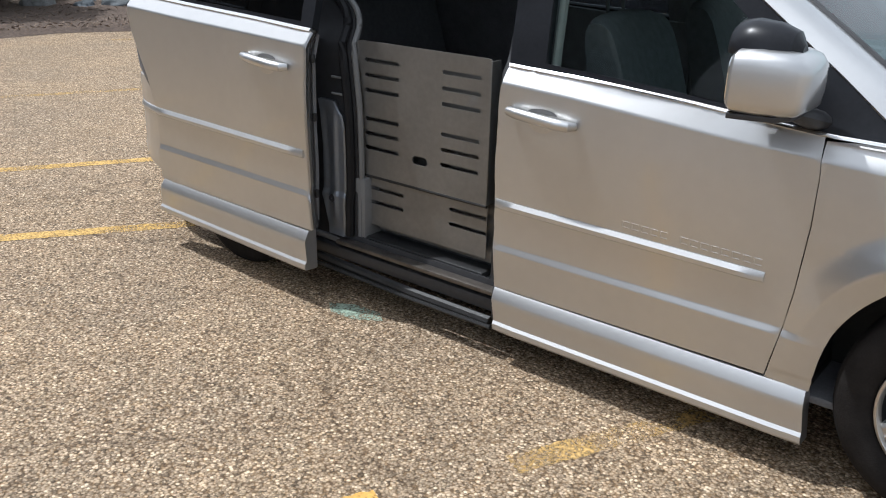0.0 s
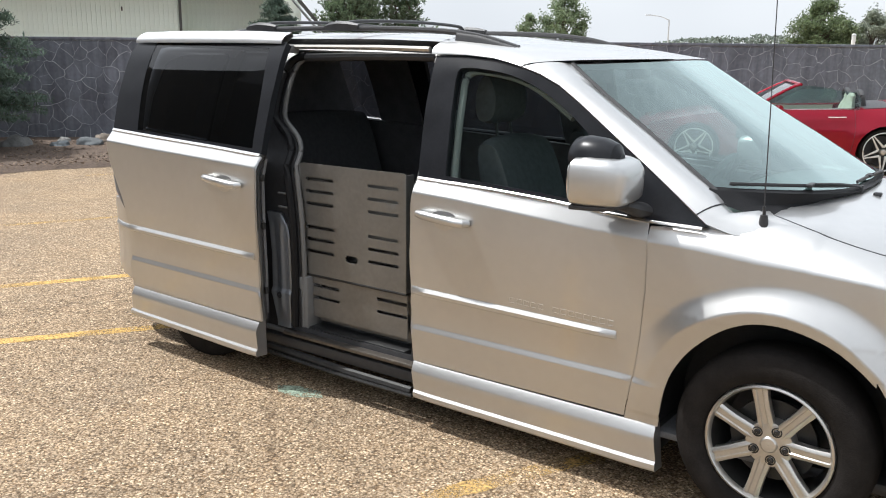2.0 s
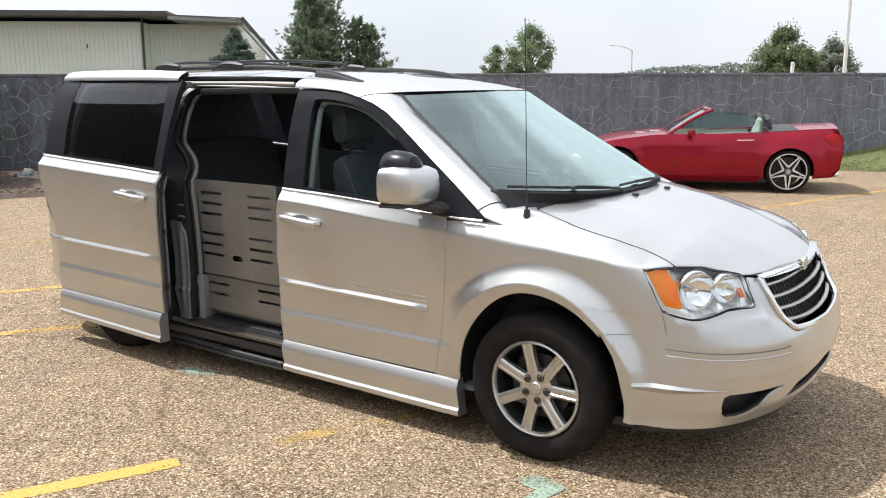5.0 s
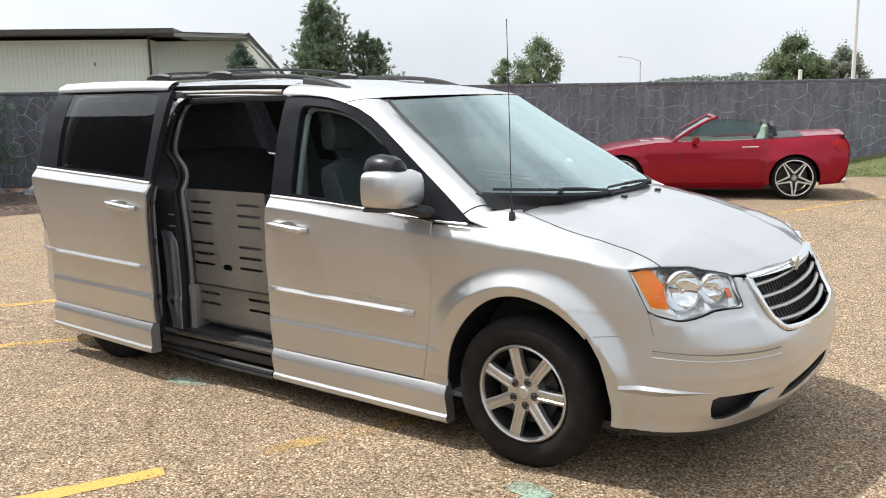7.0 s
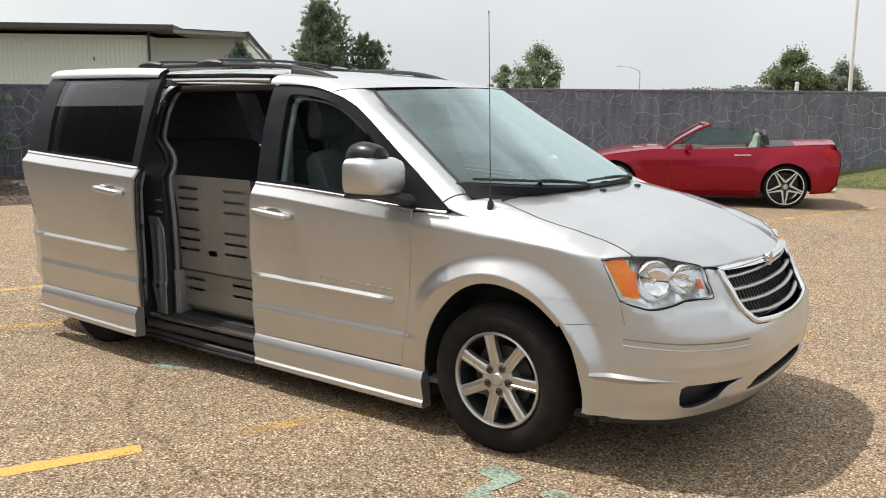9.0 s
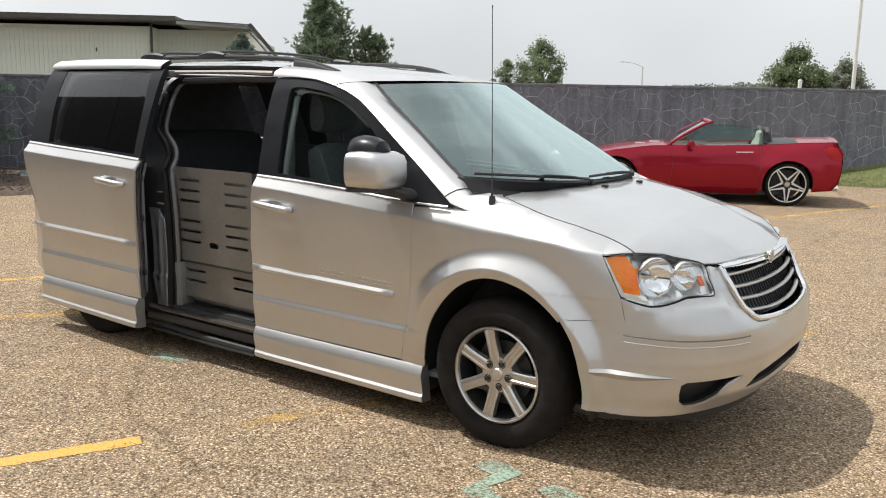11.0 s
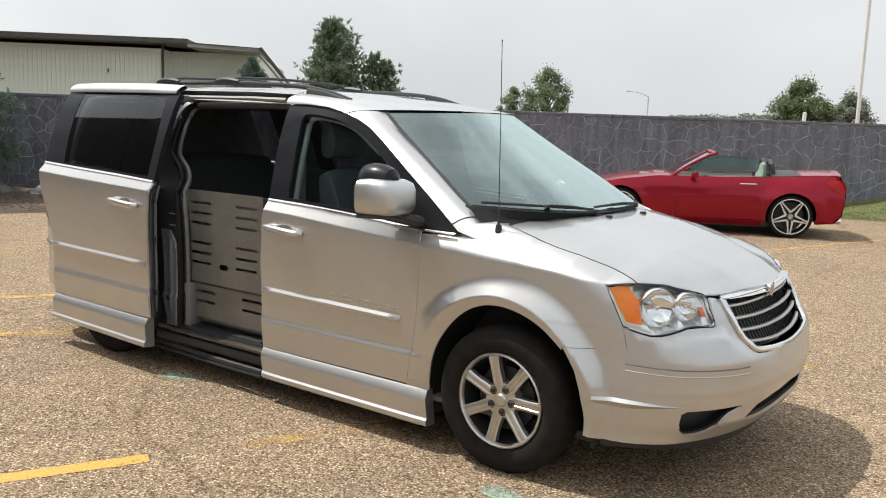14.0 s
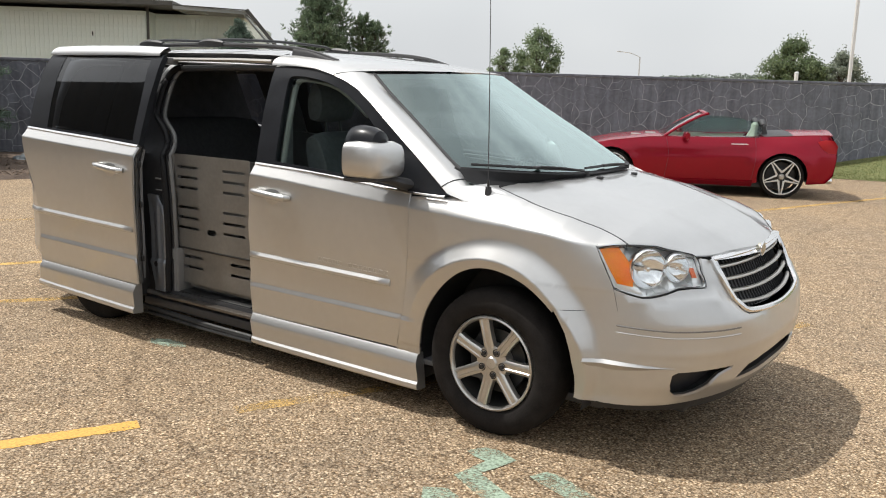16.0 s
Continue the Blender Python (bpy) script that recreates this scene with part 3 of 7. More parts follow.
# headlights
REDORANGE = mat("red_orange", (.75, .16, .05), .35, 0, .15, 30)
LAMPBODY = mat("lamp_body", (.90, .91, .91), .30, .8, .03, 6, .45, 18)
HL = [(u, z - .006) for u, z in LT] + [(1.046, .833), (1.040, .768), (.95, .771), (.883, .769), (.823, .753), (.785, .745), (.749, .739), (.709, .737), (.68, .742), (.625, .757), (.593, .768), (.568, .86)]
for sgn in (1, -1):
    f = body if sgn == 1 else mirrored(body)
    fo = (lambda o: (lambda u, z: body(u, z, o))) if sgn == 1 else (lambda o: mirrored(lambda u, z: body(u, z, o)))
    hl = skin("headlight", HL, fo(-.004), LENS, van, thick=0, step=.04, out=C, label="clear headlight lens with amber corner")
    bowl = lambda u, z: -.024 - .06 * max(0, z - .75) - .05 * max(ease((.108 - math.hypot(u - .775, z - .845)) / .02), ease((.085 - math.hypot(u - .925, z - .845)) / .02))
    skin("housing", HL, (lambda fo_: (lambda u, z: fo_(bowl(u, z))(u, z)))(fo), LAMPBODY, hl, thick=.01, step=.018, out=C)
    rw = catmull(HL, 3, closed=True)
    part("housing_wall", loft_bm(bmesh.new(), [[fo(o if o else bowl(u, z) - .004)(u, z) for u, z in rw + rw[:1]] for o in (-.008, 0)]), LAMPBODY, hl)
    tube("bezel", [fo(-.006)(u, z) for u, z in catmull(HL, 3, closed=True)], .0026, BLACKPLASTIC, hl, 6)
    skin("turn_signal", [(.572, .932), (.68, .936), (.70, .86), (.68, .775), (.61, .785), (.585, .85)], fo(-.018), AMBER, hl, thick=.01, step=.03, out=C, label="amber reflector")
    for (cu, cz, rad) in ((.775, .845, .084), (.925, .845, .062)):
        bm = bmesh.new()
        lathe_bm(bm, [(rad * .93, -.002), (rad * .80, .016), (rad * .55, .034), (rad * .25, .044), (.002, .046)], 28)
        c0 = Vector(fo(-.030)(cu, cz))
        dirn = (Vector(fo(0)(cu, cz)) - Vector(fo(-.1)(cu, cz))).normalized()
        q = Vector((0, -1, 0)).rotation_difference((dirn + Vector((.35, 0, 0))).normalized())
        bmesh.ops.transform(bm, matrix=Matrix.Translation(c0) @ q.to_matrix().to_4x4(), verts=bm.verts)
        refl = part("reflector", bm, REFLECTOR, hl)
        bm = bmesh.new()
        lathe_bm(bm, [(rad * .93, .004), (rad * .94, -.008), (rad * .965, -.011), (rad * .99, -.008), (rad * 1.0, .030)], 28)
        bmesh.ops.transform(bm, matrix=Matrix.Translation(c0) @ q.to_matrix().to_4x4(), verts=bm.verts)
        part("ring", bm, CHROME, refl, "chrome ring")
        bm = bmesh.new()
        lathe_bm(bm, [(.002, -.006), (rad * .12, -.004), (rad * .17, .004), (rad * .17, .03), (.002, .040)], 16)
        bmesh.ops.transform(bm, matrix=Matrix.Translation(c0) @ q.to_matrix().to_4x4(), verts=bm.verts)
        part("bulb_cap", bm, CHROME, refl, "bright metal bulb cap")
    bm = bmesh.new()
    c1 = Vector(fo(-.058)(.852, .862))
    bmesh.ops.create_icosphere(bm, subdivisions=2, radius=.013, matrix=Matrix.Translation(c1))
    part("small_bulb", bm, AMBER, hl, "small amber bulb")
    skin("side_marker", [(.990, .806), (1.018, .804), (1.022, .842), (.994, .846)], fo(-.020), REDORANGE, hl, thick=.008, step=.02, out=C, label="small red-orange reflector")

# A pillars, roof and windscreen
DCUR = [(-1.66, 1.662), (-1.5, 1.660), (-1.35, 1.647), (-1.189, 1.615), (-1.09, 1.587), (-.99, 1.545), (-.88, 1.480), (-.66, 1.337), (-.50, 1.232), (-.39, 1.155), (-.29, 1.085)]
ECUR = [(-1.03, -.572, 1.628), (-.93, -.610, 1.565), (-.83, -.640, 1.502), (-.73, -.668, 1.442), (-.53, -.735, 1.325), (-.40, -.775, 1.245), (-.31, -.795, 1.190), (-.225, -.815, 1.120)]
FOOT = [((-.205, -.893, .004), (-.140, -.806, .026)), ((-.11, -.885, -.006), (-.05, -.800, .004)), ((-.04, -.87, -.016), (.02, -.800, -.012))]     # runs out into the fender
rows = []
for a, b in [(Vector(body(*q)), Vector(e)) for q, e in zip(DCUR[3:], ECUR)] + [tuple(Vector((x, y, hood_z(x, y) + h)) for x, y, h in f) for f in FOOT]:
    k = min(1, (a - b).length / .12) if a.x < -.25 else .45 * ease((-a.x) / .25)
    mid = (a + b) / 2 + Vector((.006, -.012, .012)) * k
    rows.append([a, a.lerp(mid, .55) + Vector((0, -.003, .002)) * k, mid, b.lerp(mid, .5) + Vector((.002, -.002, .003)) * k, b, b + Vector((-.02, .02, -.02)), a + Vector((-.02, .03, -.02)), a])
def both_mesh(name, rows, material, label=""):
    for s in (1, -1):
        part(name, loft_bm(bmesh.new(), [[(p[0], p[1] * s, p[2]) for p in r] for r in rows]), material, van, label, sharp=60)
both_mesh("a_pillar", rows, SILVER)
for sg in (1, -1):
    tube("pillar_seam", [(p[0], p[1] * sg, p[2]) for p in [rows[-5][k].lerp(rows[-4][k], .6) for k in range(5)]], .003, BLACKPLASTIC, van, 6)
RX = [-3.95, -3.8, -3.6, -3.2, -2.6, -2.0, -1.6, -1.3, -1.1, -.9]
RZ = [1.65, 1.69, 1.725, 1.758, 1.775, 1.768, 1.748, 1.716, 1.688, 1.650]
GX = [-3.95, -3.8, -3.6, -3.2, -2.0, -1.66, -1.5, -1.35, -1.189]
RE = [.60, .645, .672, .680, .684, .680, .681, .690, .708]     # half width at the gutter
RG = [1.63, 1.655, 1.665, 1.668, 1.666, 1.662, 1.660, 1.648, 1.616]
ACUT = .62      # where the sliding door's cap ends on the roof's curve


def roof_pt(x, s, a):
    w, g, zt = interp(x, GX, RE), interp(x, GX, RG), interp(x, RX, RZ)
    return (x, s * w * math.cos(a) ** .55, g + (zt - g) * math.sin(a) ** .9)


rows = []
for x in list(np.arange(-3.95, -3.06, .07)) + [-3.041, -3.04] + list(np.arange(-2.99, -1.70, .07)) + [-1.681, -1.68, -1.6, -1.55]:
    a0 = ACUT if -3.0405 < x < -1.6805 else 0
    rows.append([roof_pt(x, -1, a) for a in np.linspace(a0, math.pi / 2, 10)] + [roof_pt(x, 1, a) for a in np.linspace(math.pi / 2, 0, 10)[1:]])
# the front edge bows forward in the middle
for f in np.linspace(.04, 1, 10):
    r = []
    for s, a in [(-1, a) for a in np.linspace(0, math.pi / 2, 10)] + [(1, a) for a in np.linspace(math.pi / 2, 0, 10)[1:]]:
        p = roof_pt(-1.5 + .311 * f, s, a)
        y = abs(p[1])
        xf = -.72 - .31 * (y / .572) ** 3 if y < .572 else interp(y, [.572, .708], [-1.03, -1.189])
        x = -1.5 + (xf + 1.5) * f
        g, zt = interp(-1.5 + .311 * f, GX, RG), interp(-1.5 + .6 * f, RX, RZ)
        r.append((x, p[1], g + (zt - g) * max(0, math.sin(a)) ** .9))
    rows.append(r)
part("roof", loft_bm(bmesh.new(), rows), SILVER, van, sharp=60)
part("headliner", loft_bm(bmesh.new(), [[(p[0], p[1] * .97, p[2] - .04) for p in r] for r in rows]), HEADLINER, van, "grey cloth headliner")


def screen(a, b, off=0.0):
    """Windscreen: a across from -1 to 1, b from the cowl up to the roof."""
    E = [Vector(e) for e in ECUR[:-1]][::-1]
    k = b * (len(E) - 1)
    i = min(int(k), len(E) - 2)
    e = E[i].lerp(E[i + 1], k - i)
    bow = .38 - .07 * b
    return (e.x + bow * (1 - abs(a) ** 3) + off, e.y * -a, e.z + (-.035 + .055 * b) * (1 - a * a) + off)


skin("windscreen", [(-.985, .01), (.985, .01), (.985, .99), (-.985, .99)], screen, GLASS_SCREEN, van, thick=0, step=.05, out=C, label="clear windscreen", exact=True)
for s in (-1, 1):
    tube("screen_seal", [screen(s * .992, b, -.002) for b in np.linspace(0, 1, 20)], .010, BLACKPLASTIC, van, 6)
skin("screen_frit", [(-.985, .005), (.985, .005), (.985, .030), (-.985, .030)], lambda a, b: screen(a, b, .004), COWLBLACK, van, thick=.003, step=.05, out=C)
# cowl between bonnet and glass
rows = []
for a in np.linspace(-1.05, 1.05, 23):
    g = Vector(screen(a, 0))
    hx = interp(abs(a), [0, .33, .66, 1], [.055, .04, -.03, -.12])
    h = Vector(hood(hx, a * .75))
    rows.append([g + Vector((-.03, 0, .014)), g + Vector((.012, 0, .002)), g.lerp(h, .5) + Vector((0, 0, -.016)), h + Vector((.03, 0, -.016))])
part("cowl", loft_bm(bmesh.new(), rows), COWLBLACK, van, "black plastic cowl")

# sills with their lower lip
SILLP = [(.298, .90), (.298, .944), (.293, .948), (.262, .966), (.252, .969), (.230, .968), (.174, .964), (.165, .965), (.154, .974), (.136, .976), (.127, .970), (.124, .93), (.124, .90)]


def sill(name, top, low, parent, s=-1, dz=0.0, k=14):
    """top, low: the ends (x0, x1) of the sill at its upper and lower edge."""
    rows = []
    for i in range(k + 1):
        r = []
        for z, w in SILLP:
            f = (z - .124) / .174
            x0, x1 = low[0] + (top[0] - low[0]) * f, low[1] + (top[1] - low[1]) * f
            t = i / k
            e = .004 if i in (0, k) and w > .94 else 0
            r.append((x0 + (x1 - x0) * t, s * (w - e), z + dz + .010 * (t if s < 0 else 0) * (1 - f) - .004 * (1 - f)))
        rows.append(r)
    bm = loft_bm(bmesh.new(), rows)
    for r in (rows[0], rows[-1]):
        bm.faces.new([bm.verts.new(p) for p in r])
    return part(name, bm, SILVER, parent, sharp=24)


sill("sill", (-.412, -1.576), (-.392, -1.556), van)
sill("sill", (-.412, -1.576), (-.392, -1.556), van, 1)

# wheels
def wheel(x, side):
    w = empty("wheel")
    w.parent = van
    s = 1 if side < 0 else -1
    def P(name, bm, m, label=""):
        if s < 0:
            bmesh.ops.transform(bm, matrix=MIR, verts=bm.verts)
        o = part(name, bm, m, w, label)
        return o
    bm = lathe_bm(bmesh.new(), [(.220, .10), (.222, -.075), (.232, -.092), (.262, -.106), (.300, -.104), (.326, -.092), (.340, -.070), (.3455, -.035), (.347, 0), (.3455, .05), (.338, .09), (.30, .11), (.22, .10)], 64)
    P("tyre", bm, RUBBER)
    bm = bmesh.new()
    lathe_bm(bm, [(.224, -.078), (.2215, -.093), (.214, -.097), (.208, -.090), (.204, -.074)], 64)
    P("rim", bm, ALLOY)
    P("barrel", lathe_bm(bmesh.new(), [(.204, -.074), (.197, -.02), (.190, .08)], 48), DARKMETAL)
    bm = bmesh.new()
    n = 7
    for k in range(n):
        a0 = 2 * math.pi * k / n + .01
        rows = []
        for r, hw, y in ((.045, .026, -.072), (.085, .027, -.078), (.13, .025, -.082), (.17, .0255, -.084), (.205, .028, -.084)):
            c, sn = math.cos(a0), math.sin(a0)
            def pt(t, yy):
                return (r * c - t * sn, yy, r * sn + t * c)
            rows.append([pt(-hw, y + .035), pt(-hw, y + .006), pt(-hw * .72, y), pt(-hw * .45, y - .001), pt(-hw * .3, y + .004), pt(hw * .3, y + .004), pt(hw * .45, y - .001), pt(hw * .72, y), pt(hw, y + .006), pt(hw, y + .035)])
        loft_bm(bm, rows)
    P("spokes", bm, ALLOY)
    bm = bmesh.new()
    lathe_bm(bm, [(.001, -.083), (.024, -.082), (.029, -.078), (.031, -.074), (.070, -.074), (.082, -.070), (.086, -.04), (.086, .0)], 32)
    P("hub", bm, ALLOY)
    for k in range(5):
        a = 2 * math.pi * k / 5 - .12
        bm = bmesh.new()
        lathe_bm(bm, [(.001, -.083), (.009, -.083), (.0115, -.079), (.0115, -.06)], 10)
        lathe_bm(bm, [(.0115, -.071), (.016, -.0765), (.019, -.0755)], 12)
        bmesh.ops.translate(bm, vec=(.057 * math.cos(a), 0, .057 * math.sin(a)), verts=bm.verts)
        P("lug_nut", bm, DARKMETAL)
    bm = lathe_bm(bmesh.new(), [(.05, -.02), (.15, -.02), (.15, .0), (.05, .0)], 40)
    P("brake_disc", bm, DARKMETAL)
    bm = lathe_bm(bmesh.new(), [(.19, .08), (.0, .08)], 40)
    P("brake_shield", bm, BLACKPLASTIC)
    w.matrix_basis = pose(x, -.855 if s > 0 else .855, .335)
    return w


for wx in (0.0, -3.078):
    for sd in (-1, 1):
        wheel(wx, sd)

# wheel wells and underside
for cx in (0.02, -3.07):
    for s in (-1, 1):
        bm = bmesh.new()
        rows = [[(cx + .455 * math.cos(a), s * y, .335 + .455 * math.sin(a)) for a in np.linspace(-.25, math.pi + .25, 24)] for y in (.94, .6)]
        rows.append([(cx, s * .6, .4)] * 24)
        loft_bm(bm, rows)
        part("wheel_well", bm, BLACKPLASTIC, van)
box("sill_box", (-1.60, -.925, .145), (-.43, .925, .29), BLACKPLASTIC, van, .01)
box("undertray", (.30, -.62, .20), (.80, .62, .24), BLACKPLASTIC, van, .01)
box("radiator_support", (.72, -.60, .22), (.76, .60, .84), BLACKPLASTIC, van, .01)
box("underbody", (-3.7, -.80, .19), (.5, .80, .24), BLACKPLASTIC, van, .02)

# ---- the van: sliding door, standing open ----
SD = [(-1.628, 1.128), (-1.632, 1.06), (-1.634, .90), (-1.630, .65), (-1.622, .457), (-1.612, .300), (-2.2, .297), (-2.735, .295), (-2.742, .40), (-2.735, .527), (-2.745, .68),
      (-2.79, .80), (-2.85, .91), (-2.90, 1.0), (-2.925, 1.08), (-2.935, 1.176), (-2.5, 1.160), (-2.0, 1.144)]
sd = skin("sliding_door", SD, body, SILVER, van, thick=.03, step=.045, out=C, rows=CREASE, lines=SHOULDERS, exact=True, label="silver sliding door, slid fully open")
SDF = [(-1.632, 1.136), (-1.650, 1.40), (-1.665, 1.668), (-2.2, 1.690), (-2.7, 1.700), (-2.945, 1.700), (-2.975, 1.55), (-2.968, 1.35), (-2.940, 1.184), (-2.5, 1.168), (-2.0, 1.152)]
SDW = [(-1.705, 1.158), (-1.730, 1.40), (-1.775, 1.640), (-2.3, 1.660), (-2.755, 1.668), (-2.765, 1.50), (-2.74, 1.35), (-2.702, 1.188), (-2.3, 1.176)]
skin("window_frame", SDF, lambda u, z: body(u, z, -.006), BLACKGLOSS, sd, thick=.035, step=.05, out=C, holes=[SDW], edge=.0004)
skin("window", SDW, lambda u, z: body(u, z, -.009), GLASS_TINT, sd, thick=0, step=.08, out=C, label="dark tinted glass")
rows = [[roof_pt(x, -1, a) for a in np.linspace(-.0, ACUT - .01, 6)] + [Vector(roof_pt(x, -1, ACUT - .01)) + Vector((0, .01, -.02)), Vector(roof_pt(x, -1, 0)) + Vector((0, .03, .0))] for x in np.linspace(-2.95, -1.69, 24)]
part("top_cap", loft_bm(bmesh.new(), rows), SILVER, sd)
side_strip("belt_strip", -2.936, -1.635, lambda x: interp(x, [-3.03, -2.5, -2.0, -1.63], [1.184, 1.164, 1.148, 1.132]), .012, .005, CHROME, sd)
side_strip("door_moulding", -2.735, -1.645, lambda x: interp(x, [-2.76, -1.63], [.640, .630]), .034, .014, SILVER, sd)
sill("sill", (-1.628, -2.722), (-1.624, -2.735), sd, -1, -.004)
# edge of the door: grey seal, hinge arm, latch plate
tube("edge_seal", [Vector(body(x - .022, z, -.03)) for x, z in SD[:6]], .016, SEAL, sd, 8)
tube("edge_rubber", [Vector(body(x - .03, z, -.055)) for x, z in SD[:6]], .014, BLACKPLASTIC, sd, 8)
for z in (1.02, .78, .45):
    box("latch", (-1.640, -.895, z - .018), (-1.622, -.878, z + .018), DARKMETAL, sd, .004)
skin("inner_panel", [(-1.66, 1.11), (-1.65, .32), (-2.71, .32), (-2.80, .60), (-2.98, .90), (-3.0, 1.15)], lambda u, z: body(u, z, -.07), INTERIOR, sd, thick=.02, step=.1, out=C)


def door_handle(parent, x, z, name="handle"):
    bm = bmesh.new()
    pts = [Vector(body(x + d, z + .004 - .02 * (d / .26), o)) for d, o in ((0, .004), (.012, .030), (.05, .040), (.13, .042), (.21, .040), (.248, .030), (.262, .004))]
    tube_bm(bm, pts, .018, 12, radii=[.012, .017, .0195, .020, .020, .019, .014], flat=1.0)
    h = part(name, bm, SILVER, parent, "silver pull handle")
    # flat alloy half-disc on the door, standing in for the hollow's lit lower part
    bm = bmesh.new()
    rows = []
    for i in range(9):
        a = math.pi * i / 8
        rows.append([body(x + .13 + r * math.cos(a + math.pi) * .062, z - .012 + sz * r * .050 * math.sin(a), .0015) for sz in (-1,) for r in (0.05, .6, 1.0)])
    loft_bm(bm, rows)
    part("cup", bm, ALLOY, h)
    # flat grey half-disc above it: the hollow's shade as colour, nothing is sunk
    bm = bmesh.new()
    rows = []
    for i in range(9):
        a = math.pi * i / 8
        rows.append([body(x + .13 + r * math.cos(a) * .060, z + .004 + r * .018 * math.sin(a), .0015) for r in (0.05, .6, 1.0)])
    loft_bm(bm, rows)
    part("grip_recess", bm, SEAL, h)
    return h


door_handle(sd, -1.99, .995)
door_handle(FDOORS[0], -1.545, .985)
# placed: forward edge 0.90 m back, swung out, its tail a little closer to the body
pv = Vector((-1.63, -.95, .6))
sd.matrix_basis = Matrix.Translation((-.837, -.127, .043)) @ Matrix.Translation(pv) @ Matrix.Rotation(radians(-1.94), 4, 'Z') @ Matrix.Translation(-pv)

# ---- the van: door aperture, track, rear quarter ----
inn = lambda d: (lambda u, z: body(u, z, -d))
SCUR = [(-2.52, 1.646), (-2.575, 1.632), (-2.610, 1.60), (-2.628, 1.54), (-2.630, 1.46), (-2.620, 1.375), (-2.600, 1.33), (-2.560, 1.298), (-2.495, 1.255), (-2.455, 1.215), (-2.440, 1.17), (-2.410, 1.03), (-2.380, .82), (-2.376, .55), (-2.38, .28)]
hole = [(-1.655, .28), (-1.652, .60), (-1.655, 1.0), (-1.665, 1.3), (-1.69, 1.60), (-1.72, 1.640), (-2.0, 1.648)] + SCUR
skin("door_aperture", [(-1.60, .20), (-1.61, 1.1), (-1.66, 1.665), (-2.2, 1.685), (-3.03, 1.695), (-3.045, 1.19), (-3.02, .90), (-2.90, .78), (-2.78, .52), (-2.74, .20)], inn(.085), BLACKPLASTIC, van, thick=.02, step=.05, holes=[hole], out=C)
sm = catmull([Vector((*p, 0)) for p in SCUR], 4)
tube("door_seal", [Vector(body(p.x - .028, p.y, -.072)) for p in sm], .020, COWLBLACK, van, 8, label="black rubber door seal")
tube("pillar_trim", [Vector(body(p.x + .014, p.y, -.097)) for p in sm], .013, mat("pillar_grey", (.15, .15, .148), .6, 0, .08, 20), van, 8, label="grey pillar trim")
tube("header_seal", [Vector(body(x, 1.642 + .006 * math.sin((x + 2.3) * 4), -.07)) for x in np.linspace(-2.53, -1.70, 8)], .02, BLACKPLASTIC, van, 8)
tube("header_trim", [Vector(body(x, z, -.06)) for x, z in ((-2.62, 1.678), (-2.0, 1.668), (-1.69, 1.655))], .008, SILVER, van, 6)
skin("aperture_corner", [(-2.56, 1.670), (-2.68, 1.672), (-2.72, 1.60), (-2.715, 1.55), (-2.67, 1.60), (-2.63, 1.645)], inn(.07), SILVER, van, thick=.02, step=.03, out=C)
skin("inner_pillar", [(-1.78, .30), (-1.78, 1.10), (-1.82, 1.655), (-1.42, 1.64), (-1.40, 1.10), (-1.40, .30)], mirrored(inn(.06)), INTERIOR, van, thick=.02, step=.08, out=C)
skin("inner_pillar", [(-2.86, 1.0), (-2.88, 1.66), (-3.24, 1.66), (-3.22, 1.0)], mirrored(inn(.06)), INTERIOR, van, thick=.02, step=.08, out=C)
# pressed steel pillar behind the seal
PIL = [(-2.435, .27), (-2.43, .55), (-2.43, .74), (-2.445, .81), (-2.49, .865), (-2.58, .868), (-2.565, .80), (-2.555, .66), (-2.56, .45), (-2.52, .27)]
# darker, bluer copy of the body silver: the jamb's shade is in the colour
SHADEDSILVER = mat("shaded_silver", (.34, .36, .39), .40, .75, .06, 6, .03, 300)


def pressing(u, z):
    """Body pillar with two stamped channels that bend with it."""
    a = u - interp(z, [.27, .45, .66, .84, 1.02, 1.1], [-2.472, -2.478, -2.480, -2.476, -2.490, -2.51])
    b = u - interp(z, [.27, .45, .66, .84, 1.02, 1.1], [-2.515, -2.524, -2.526, -2.532, -2.550, -2.56])
    k = .009 * math.exp(-(a / .016) ** 2) - .010 * math.exp(-(b / .016) ** 2)
    return body(u, z, -.055 + k * ease((z - .30) / .1) * ease((.86 - z) / .08))


skin("pillar_pressing", PIL, pressing, SHADEDSILVER, van, thick=.03, step=.012, out=C, label="pressed silver body pillar", edge=.003, exact=True)
for z in (.97, .90):
    box("pillar_step", (-2.50, -.882, z - .004), (-2.43, -.868, z + .004), SEAL, van, .002)
bm = lathe_bm(bmesh.new(), [(.002, -.004), (.016, -.004), (.018, 0)], 16)
bmesh.ops.translate(bm, vec=(-2.49, -.900, .44), verts=bm.verts)
part("grommet", bm, BLACKPLASTIC, van)
# upper track
rows = []
for x in np.linspace(-3.03, -1.69, 12):
    p = Vector(roof_pt(x, -1, ACUT))
    q = Vector(roof_pt(x, -1, 0))
    rows.append([p + Vector((0, .004, .0)), p + Vector((0, .035, -.03)), Vector((x, -.60, 1.685)), Vector((x, -.60, 1.665)), q + Vector((0, .075, -.008))])
part("track_recess", loft_bm(bmesh.new(), rows), BLACKPLASTIC, van)
tube("track_rail", [(-2.98, -.648, 1.692), (-2.0, -.646, 1.690), (-1.72, -.640, 1.684)], .013, ALLOY, van, 6, label="bright sliding door rail")
